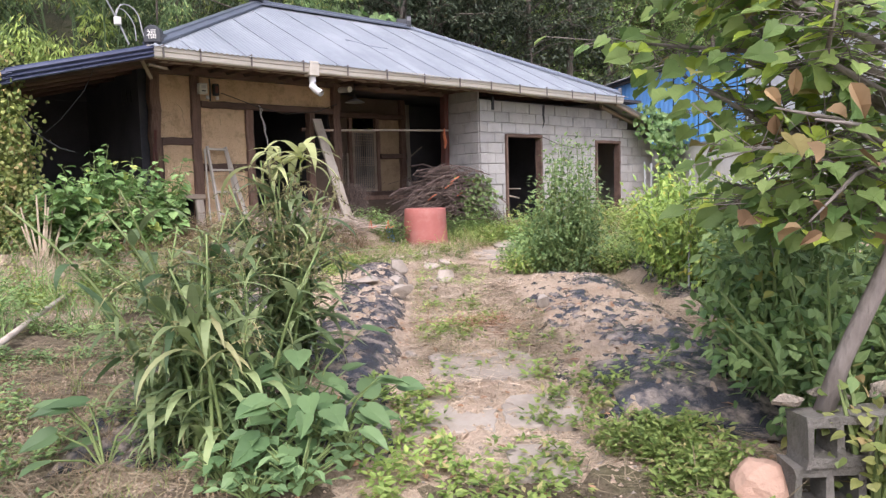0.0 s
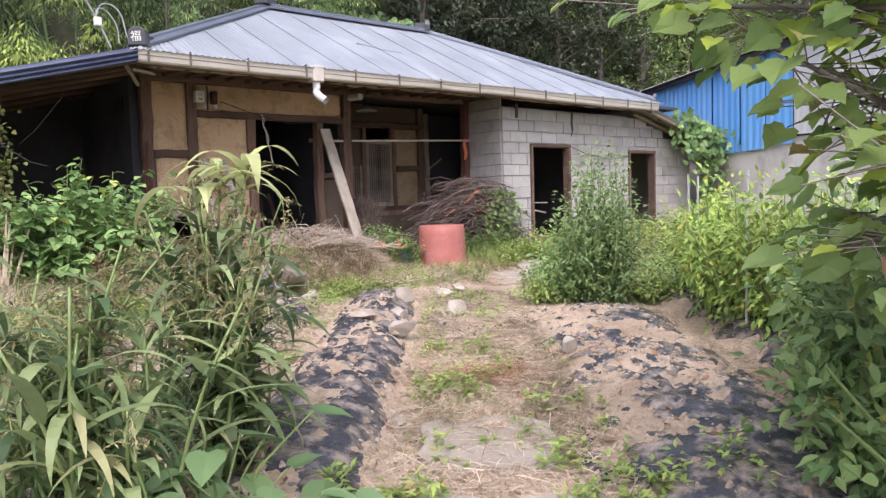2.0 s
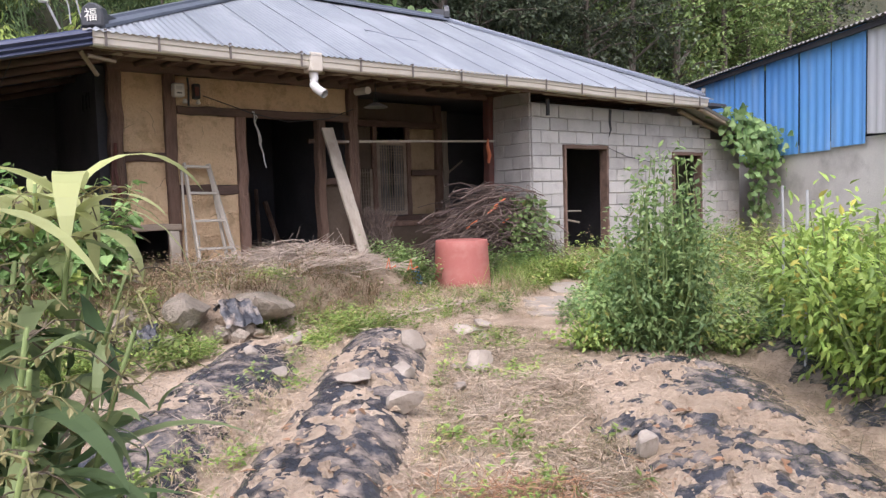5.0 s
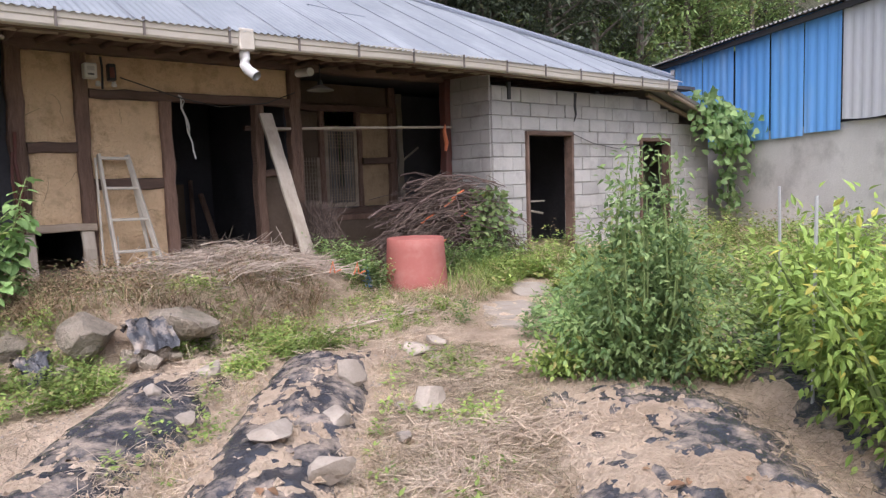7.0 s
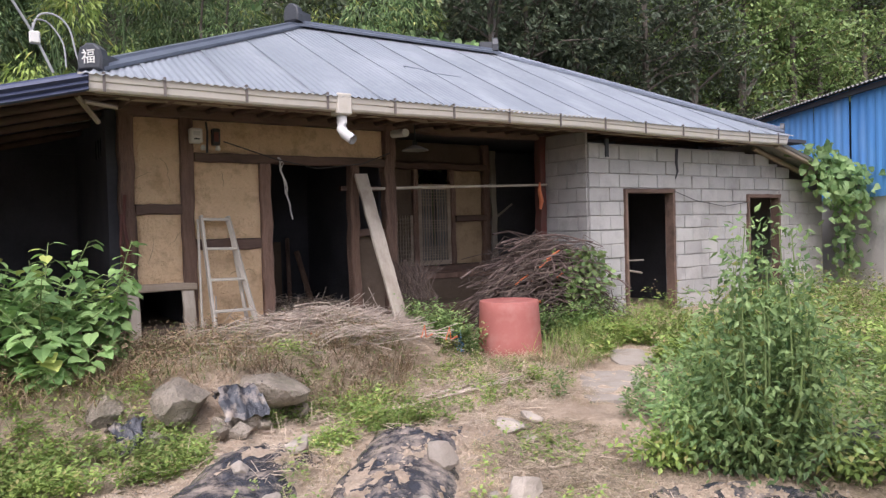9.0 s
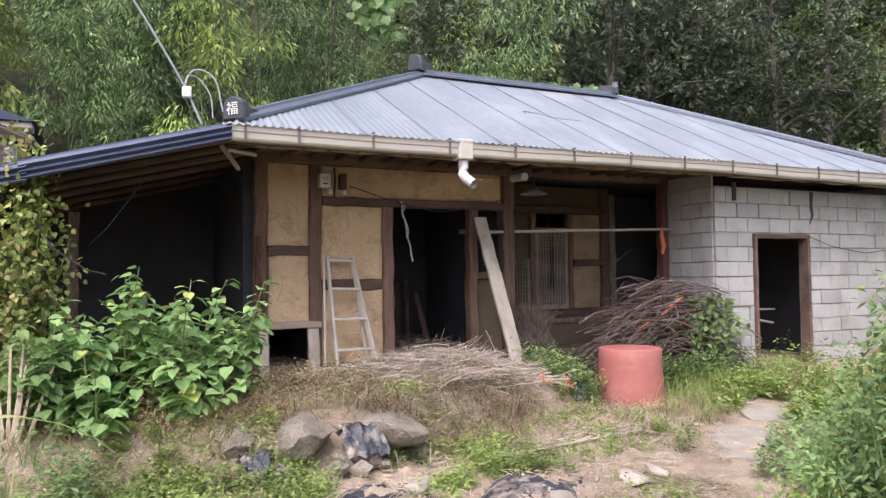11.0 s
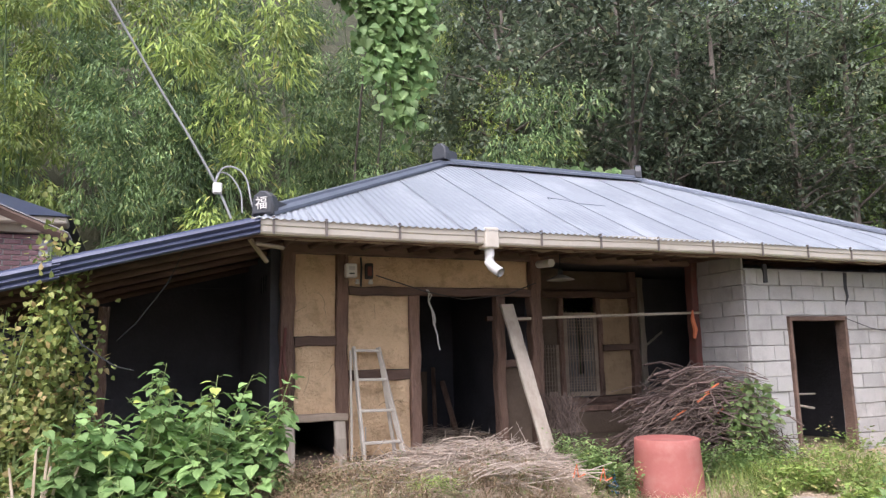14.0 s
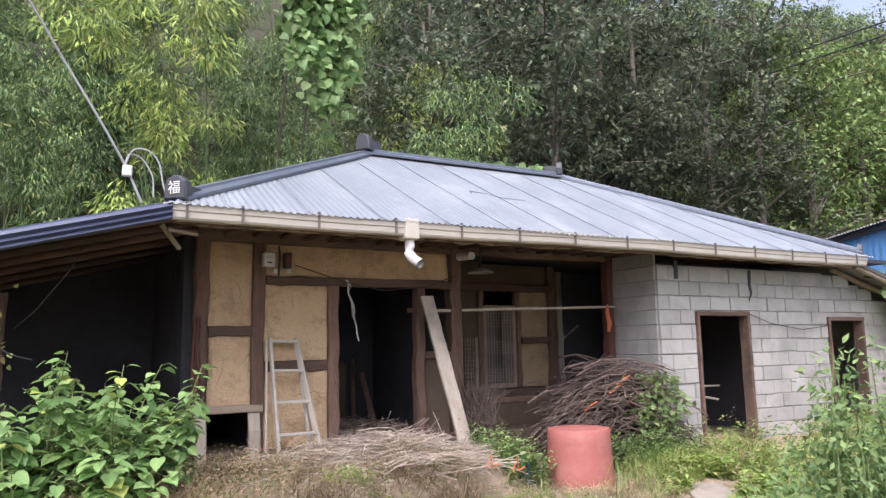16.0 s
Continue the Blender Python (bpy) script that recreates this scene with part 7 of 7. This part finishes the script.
def bar(a, b, w, d):
    """A square-section rail from a to b."""
    a, b = Vector(a), Vector(b)
    m = Matrix.Translation(a) @ (b - a).to_track_quat("Z", "Y").to_matrix().to_4x4()
    return Geo().box(-w / 2, w / 2, -d / 2, d / 2, 0, (b - a).length, m, c=0.004)


LT, LB, RT, RB = Vector((4.63, 10.88, 2.28)), Vector((4.66, 10.55, 0.98)), Vector((4.92, 10.88, 2.27)), Vector((5.13, 10.55, 0.98))
ladpart("stile", bar(LB, LT, 0.03, 0.06))
ladpart("stile", bar(RB, RT, 0.03, 0.06))
ladpart("rear_stile", bar((4.57, 10.74, 0.98), (4.6, 10.9, 2.24), 0.025, 0.04))
ladpart("rear_stile", bar((5.08, 10.74, 0.98), (4.94, 10.9, 2.24), 0.025, 0.04))
for t in (0.2, 0.46, 0.72, 0.97):
    a, b = LB.lerp(LT, t), RB.lerp(RT, t)
    ladpart("tread", bar(a + Vector((0, 0, 0)), b, 0.06 if t < 0.9 else 0.08, 0.03))
ladpart("brace", bar((4.72, 10.72, 1.02), (4.73, 10.76, 1.4), 0.015, 0.015))

pl = part("plank", timber(-0.085, 0.085, -0.02, 0.02, 0.0, 2.02, 0.002, 0.005), MAT["greywood"])
_a, _b = Vector((6.66, 10.02, 0.93)), Vector((6.58, 10.89, 2.86))
pl.matrix_basis = Matrix.Translation(_a) @ Matrix.Rotation(math.atan2((_b - _a).x, (_b - _a).z), 4, "Y") @ Matrix.Rotation(-math.atan2((_b - _a).y, (_b - _a).z), 4, "X")
tagged(pl, "long weathered plank leaning against the door post", "plank")

meter = thing("electric_meter", "pale electric meter box on the timber post", "meter", (4.6, 10.9, 3.15))
part("box", Geo().box(-0.065, 0.065, -0.08, 0.03, -0.08, 0.08, c=0.012), MAT["white"], meter)
part("window", Geo().box(-0.035, 0.035, -0.086, -0.079, 0.0, 0.045), MAT["cloth"], meter)
part("label_bar", Geo().box(-0.03, 0.03, -0.084, -0.079, -0.045, -0.03), MAT["black"], meter)
sw = thing("switch_box", "dark old fuse box beside the meter", "fuse box", (4.82, 10.9, 3.15))
part("box", Geo().box(-0.04, 0.04, -0.06, 0.03, -0.09, 0.09, c=0.008), MAT["black"], sw)
part("cover", Geo().box(-0.03, 0.02, -0.075, -0.058, -0.06, 0.05, c=0.006), MAT["redpaint"], sw)
part("conduit", Geo().tube([(-0.1, -0.02, -0.18), (-0.09, -0.02, 0.05), (-0.1, -0.02, 0.16)], 0.012, 6), MAT["black"], sw)
for x in (4.68, 4.84):
    tagged(part("insulator", Geo().lathe([(0.0, -0.02), (0.025, -0.02), (0.03, 0.0), (0.02, 0.015), (0.025, 0.03), (0.0, 0.035)], 12, (x, 10.88, 3.02)), MAT["white"], smooth=True), "small white cable insulator on the beam", "insulator", "insulators on the beam")
rag = Geo()
for k in range(3):
    pts = [(5.53 + 0.012 * k + 0.12 * t + R.normal(0, 0.012), 10.88 + 0.005 * k, 2.95 - t * (0.4 + 0.16 * k)) for t in np.linspace(0, 1, 9)]
    rag.tube(pts, [0.005 + R.uniform(0, 0.006) for t in pts], 5)
tagged(part("rag", rag, MAT["cloth"]), "frayed pale rag hanging from the lintel", "rag")
tagged(part("power_line", Geo().tube([(4.9, 10.86, 3.1), (5.5, 10.84, 2.92), (6.0, 10.84, 2.83), (6.6, 10.84, 2.9), (7.0, 10.84, 3.05)], 0.007, 5), MAT["black"]), "slack black wire along the lintel", "wire")
lamp = thing("lamp", "dusty enamel lamp shade under the porch eave", "lamp", (7.35, 10.8, 3.1))
part("shade", Geo().lathe([(0.03, 0.06), (0.06, 0.05), (0.17, 0.0), (0.175, -0.01), (0.16, -0.005), (0.05, 0.035)], 24), MAT["slate"], lamp, smooth=True)
part("cord", Geo().tube([(0, 0, 0.05), (0, 0, 0.34)], 0.008, 6), MAT["black"], lamp)
part("socket", Geo().lathe([(0.0, 0.12), (0.03, 0.12), (0.035, 0.05), (0.0, 0.05)], 12), MAT["black"], lamp)
tagged(part("twine", Geo().tube([(9.5, 10.86, 2.72), (9.47, 10.84, 2.6), (9.5, 10.83, 2.45), (9.48, 10.84, 2.33)], [0.01, 0.03, 0.035, 0.02], 6), MAT["orange"]), "orange twine knotted on the drying pole", "twine")


# ---- firewood and brushwood ----
def stick_mesh(seed, ln, rad, mat):
    r = np.random.RandomState(seed)
    bow = r.normal(0.07, 0.05)
    pts = [(ln * (t - 0.5), r.normal(0, 0.022) * ln, r.normal(0, 0.022) * ln + bow * ln * 4 * t * (1 - t)) for t in np.linspace(0, 1, 6)]
    return Geo().tube(pts, [rad * (1.1 - 0.5 * t) for t in np.linspace(0, 1, 6)], 6).mesh("stick", MAT[mat])


pile = thing("woodpile", "heap of dark dry branches before the porch", "firewood", (8.95, 10.35, 0.65))
STK = [stick_mesh(900 + i, 0.6 + 0.12 * i, 0.008 + 0.0035 * (i % 3), "stick") for i in range(6)]
_r = np.random.RandomState(5)
for k in range(280):
    u = _r.uniform(-1, 1)
    h = 1.12 * (1 - 0.55 * u * u)
    ob = part("stick", STK[_r.randint(6)], None, pile)
    ob.matrix_basis = pose(u * 0.74 + 0.14 + _r.normal(0, 0.06), _r.normal(0, 0.24), 0.1 + h * _r.uniform(0, 1) ** 0.75, _r.normal(0, 20), _r.normal(0, 9) + u * 24 + 3, _r.normal(4, 27))
tw = Geo()
for k in range(1300):
    u = _r.uniform(-1.2, 1.3)
    h = 1.2 * (1 - 0.5 * u * u)
    c = np.array((u * 0.75 + _r.normal(0, 0.1), _r.normal(-0.05, 0.28), 0.1 + h * _r.uniform(0, 1) ** 0.6))
    d = np.array((1.0, _r.normal(0, 0.35), _r.normal(0, 0.16) - 0.42 * u))
    d = d / np.linalg.norm(d) * _r.uniform(0.12, 0.3)
    tw.tube([c - d, c + _r.normal(0, 0.06, 3), c + d], [0.006, 0.005, 0.003], 4, closed=False)
tagged(part("twig", tw, MAT["twig"], pile), kind="stuff")
for dx, dy, dz in ((-0.55, -0.35, 0.75), (-0.2, -0.42, 0.95), (0.1, -0.4, 0.8), (-0.4, -0.4, 0.4), (0.45, -0.4, 0.9), (-0.1, -0.45, 1.05)):
    part("twine", Geo().tube([(dx - 0.1, dy, dz - 0.06), (dx, dy - 0.03, dz + 0.01), (dx + 0.12, dy, dz + 0.05)], 0.012, 5), MAT["orange"], pile, "orange plastic twine")
_n = 380
_P = np.stack([_r.normal(0.46, 0.2, _n), _r.normal(-0.42, 0.1, _n), np.clip(_r.normal(0.72, 0.2, _n), 0.05, 1.08)], 1)
part("creeper", Geo().scatter(HEART, _P, _r.normal(0, 1, (_n, 3)) + (0, -0.6, -0.4), _r.normal(0, 0.3, (_n, 3)) + (-0.3, -0.9, 0.4), _r.uniform(0.06, 0.11, _n), _r.uniform(0.05, 0.09, _n)), MAT["l_tomato"], pile, "green creeper over the branches")

brush = thing("brushwood", "heap of thin pale brushwood before the door", "brushwood", (5.55, 9.9, 0.95))
BSK = [stick_mesh(950 + i, 0.4 + 0.09 * i, 0.0035 + 0.001 * (i % 3), "brush") for i in range(6)]
for k in range(150):
    x, y = np.clip(_r.normal(-0.1, 0.55), -1.2, 0.6), _r.normal(-0.05, 0.32)
    h = 0.24 * math.exp(-(x / 0.9) ** 2 - (y / 0.5) ** 2)
    ob = part("stick", BSK[_r.randint(6)], None, brush)
    ob.matrix_basis = pose(x, y, 0.04 + h * _r.uniform(0.1, 1.1), 0, _r.normal(0, 7), _r.normal(-10, 32))
for k in range(26):
    ob = part("stick", BSK[_r.randint(6)], None, brush)
    ob.matrix_basis = pose(_r.normal(0.1, 0.16), -0.85 + _r.normal(0, 0.1), 0.07 + _r.uniform(0, 0.07), 0, _r.normal(0, 3), _r.normal(-4, 7))
bt = Geo()
for k in range(2200):
    x, y = np.clip(_r.normal(-0.1, 0.68), -1.6, 0.85), _r.normal(-0.05, 0.38)
    h = 0.26 * math.exp(-(x / 0.9) ** 2 - (y / 0.5) ** 2)
    c = np.array((x, y, 0.03 + h * _r.uniform(0.2, 1.15)))
    d = np.array((_r.normal(0, 1), _r.normal(0, 0.6), _r.normal(0, 0.12)))
    d = d / np.linalg.norm(d) * _r.uniform(0.1, 0.4)
    bt.tube([c - d, c + d], [0.004, 0.002], 3, closed=False)
tagged(part("twig", bt, MAT["brush"], brush), kind="stuff")
for dx, dy in ((-0.3, -0.5), (0.3, -0.62), (0.75, -0.9), (0.85, -1.2)):
    part("twine", Geo().tube([(dx - 0.03, dy, 0.02), (dx, dy - 0.02, 0.14), (dx + 0.03, dy, 0.02), (dx + 0.08, dy - 0.04, 0.05)], 0.008, 5), MAT["orange"], brush, "orange plastic twine")
bundle = Geo()
for k in range(330):
    bundle.tube([(7.25 + _r.normal(0, 0.1), 10.75 + _r.normal(0, 0.08), 0.85), (7.28 + _r.normal(0, 0.12), 10.8 + _r.normal(0, 0.1), 1.2), (7.25 + _r.normal(0, 0.16), 10.85 + _r.normal(0, 0.1), 1.45 + _r.uniform(0, 0.25))], [0.006, 0.005, 0.003], 4, closed=False)
tagged(part("kindling", bundle, MAT["twig"]), "bundle of dark twigs standing by the porch post", "brushwood")
stuff("straw_heap", Geo().scatter(STRAW, np.stack([_r.uniform(5.4, 6.6, 700), _r.uniform(11.1, 12.8, 700), 1.07 + _r.uniform(0, 0.12, 700)], 1), _r.normal(0, 1, (700, 3)) * (1, 1, 0.15), _r.normal(0, 0.3, (700, 3)) + (0, 0, 1), _r.uniform(0.1, 0.35, 700), _r.uniform(0.004, 0.009, 700)), "straw", "straw strewn over the doorway floor", "straw")
for k in range(9):
    y = 8.15 + _r.normal(0, 0.12)
    ob = part("cane", Geo().tube([(5.6 + _r.normal(0, 0.2), y, surf(5.6, y) + 0.04), (6.3, y + 0.13, surf(6.3, y + 0.13) + 0.03), (7.0 + _r.normal(0, 0.2), y + 0.25, surf(7.0, y + 0.25) + 0.04)], 0.008, 5), MAT["brush"])
    tagged(ob, "thin pale cane lying across the yard", "cane", "canes across the yard")
crumple(7.05, 9.5, 0.9, 0.12, 0.1, 9.0, "blue", "plastic_scrap", "scrap of blue plastic in the weeds", "plastic scrap")

# ---- creepers and wires ----
_n = 420
_u = _r.uniform(0, 1, _n)
_P = np.stack([14.3 + 1.7 * _u + _r.normal(0, 0.16, _n), 9.5 + _r.normal(0, 0.16, _n), 3.25 - 0.42 * 1.7 * _u * 0.7 - np.abs(_r.normal(0, 0.42, _n)) + 0.12], 1)
_P2 = np.stack([_r.normal(15.45, 0.16, 160), _r.normal(9.6, 0.12, 160), _r.uniform(1.1, 2.8, 160)], 1)
_P = np.concatenate([_P, _P2])
cv = thing("creeper", "green creeper hanging over the low lean-to roof", "creeper", (15.0, 9.55, 0.75))
cg = Geo().scatter(HEART, _P - (15.0, 9.55, 0.75), _r.normal(0, 1, (len(_P), 3)) + (0, -0.3, -0.8), _r.normal(0, 0.3, (len(_P), 3)) + (-0.5, -0.9, 0.5), _r.uniform(0.09, 0.17, len(_P)), _r.uniform(0.08, 0.15, len(_P)))
part("foliage", cg, MAT["l_kudzu"], cv)
part("stem", Geo().tube([(0.5, 0.1, 0), (0.45, 0.05, 1.2), (0.3, 0.0, 2.2), (-0.4, 0.0, 2.45)], 0.015, 6).tube([(0.45, 0.05, 1.2), (0.7, 0, 1.9)], 0.01, 5), MAT["bark"], cv)


def kudzu(x, y, top, spread, drop, n, seed, label):
    r = np.random.RandomState(seed)
    z0 = ground_z(x, y)
    ob = thing("kudzu_vine", label, "vine", (x, y, z0), "kudzu on the hillside")
    st, lf = Geo(), Geo()
    st.tube([(0.2, 2.6, ground_z(x, y + 2.6) - z0), (0.1, 2.0, (top - z0) * 0.6), (0, 0.3, top - z0)], [0.03, 0.025, 0.02], 6)
    P = []
    for k in range(9):
        a, e = r.uniform(0, 6.28), r.uniform(0, spread)
        L = drop * r.uniform(0.45, 1.0) * (1.1 - 0.5 * e / max(spread, 0.1))
        pts = [np.array((math.cos(a) * e + r.normal(0, 0.05), math.sin(a) * e * 0.6 - 0.2, top - z0 + 0.2 - L * t)) for t in np.linspace(0, 1, 6)]
        st.tube([(0, 0, top - z0)] + pts, 0.01, 4, closed=False)
        m = int(n / 9)
        t = r.uniform(0, 5, m)
        for q in t:
            i = min(int(q), 4)
            P.append(pts[i] + (pts[i + 1] - pts[i]) * (q - i) + r.normal(0, 0.17, 3))
    m = len(P)
    lf.scatter(HEART, P, r.normal(0, 0.7, (m, 3)) + (0, -0.4, -0.8), r.normal(0, 0.3, (m, 3)) + (-0.3, -0.9, 0.45), r.uniform(0.14, 0.24, m), r.uniform(0.12, 0.21, m))
    part("stem", st, MAT["bark"], ob)
    part("foliage", lf, MAT["l_kudzu"], ob)


kudzu(6.5, 15.75, 9.9, 1.05, 2.6, 1300, 1, "kudzu hanging in a curtain over the bamboo")
kudzu(6.95, 15.7, 9.3, 0.45, 3.3, 800, 2, "kudzu hanging in a curtain over the bamboo")
kudzu(10.0, 16.05, 5.75, 1.1, 1.2, 620, 3, "kudzu mounded behind the ridge")
kudzu(11.2, 16.05, 5.6, 1.0, 1.2, 520, 4, "kudzu mounded behind the ridge")
kudzu(9.0, 16.0, 5.6, 0.8, 1.0, 320, 5, "kudzu mounded behind the ridge")

wire = thing("service_cable", "overhead service cable tied at the roof corner", "cable", (3.12, 9.6, 3.44))


def wpart(name, pts, rad, mat="cable"):
    p = [Vector(q) for q in pts]
    p = [p[0] * 2 - p[1]] + p + [p[-1] * 2 - p[-2]]
    pts = []
    for i in range(1, len(p) - 2):
        for k in range(6):
            u = k / 6
            pts.append(0.5 * (2 * p[i] + (p[i + 1] - p[i - 1]) * u + (2 * p[i - 1] - 5 * p[i] + 4 * p[i + 1] - p[i + 2]) * u * u + (3 * p[i] - p[i - 1] - 3 * p[i + 1] + p[i + 2]) * u ** 3))
    pts.append(p[-2])
    return part(name, Geo().tube([Vector(p) - Vector((3.12, 9.6, 3.44)) for p in pts], rad, 6), MAT[mat], wire)


wpart("cable", [(3.12, 9.6, 3.44), (2.97, 9.58, 3.76), (2.7, 9.5, 4.2), (2.4, 9.4, 4.65), (1.8, 9.0, 5.55), (0.5, 8.0, 7.6), (-2.0, 6.0, 11.5)], 0.011)
wpart("loop", [(2.97, 9.58, 3.76), (3.03, 9.58, 3.9), (3.15, 9.6, 3.92), (3.25, 9.6, 3.82), (3.3, 9.6, 3.6), (3.36, 9.6, 3.45)], 0.008)
wpart("loop", [(2.97, 9.58, 3.76), (3.0, 9.6, 3.86), (3.1, 9.62, 3.85), (3.2, 9.62, 3.7), (3.22, 9.62, 3.5)], 0.007)
part("clamp", Geo().box(-0.04, 0.04, -0.03, 0.03, -0.05, 0.05, c=0.01), MAT["white"], wire).location = (-0.13, -0.02, 0.27)
for a, b in [((18.29, 14.48, 9.28), (11.36, 3.08, 5.76)), ((18.42, 14.47, 9.0), (11.32, 3.24, 5.62))]:
    tagged(part("power_line", Geo().tube([a, b], 0.016, 5), MAT["black"]), "black overhead power line against the trees", "cable", "overhead lines")

lay_blocks()
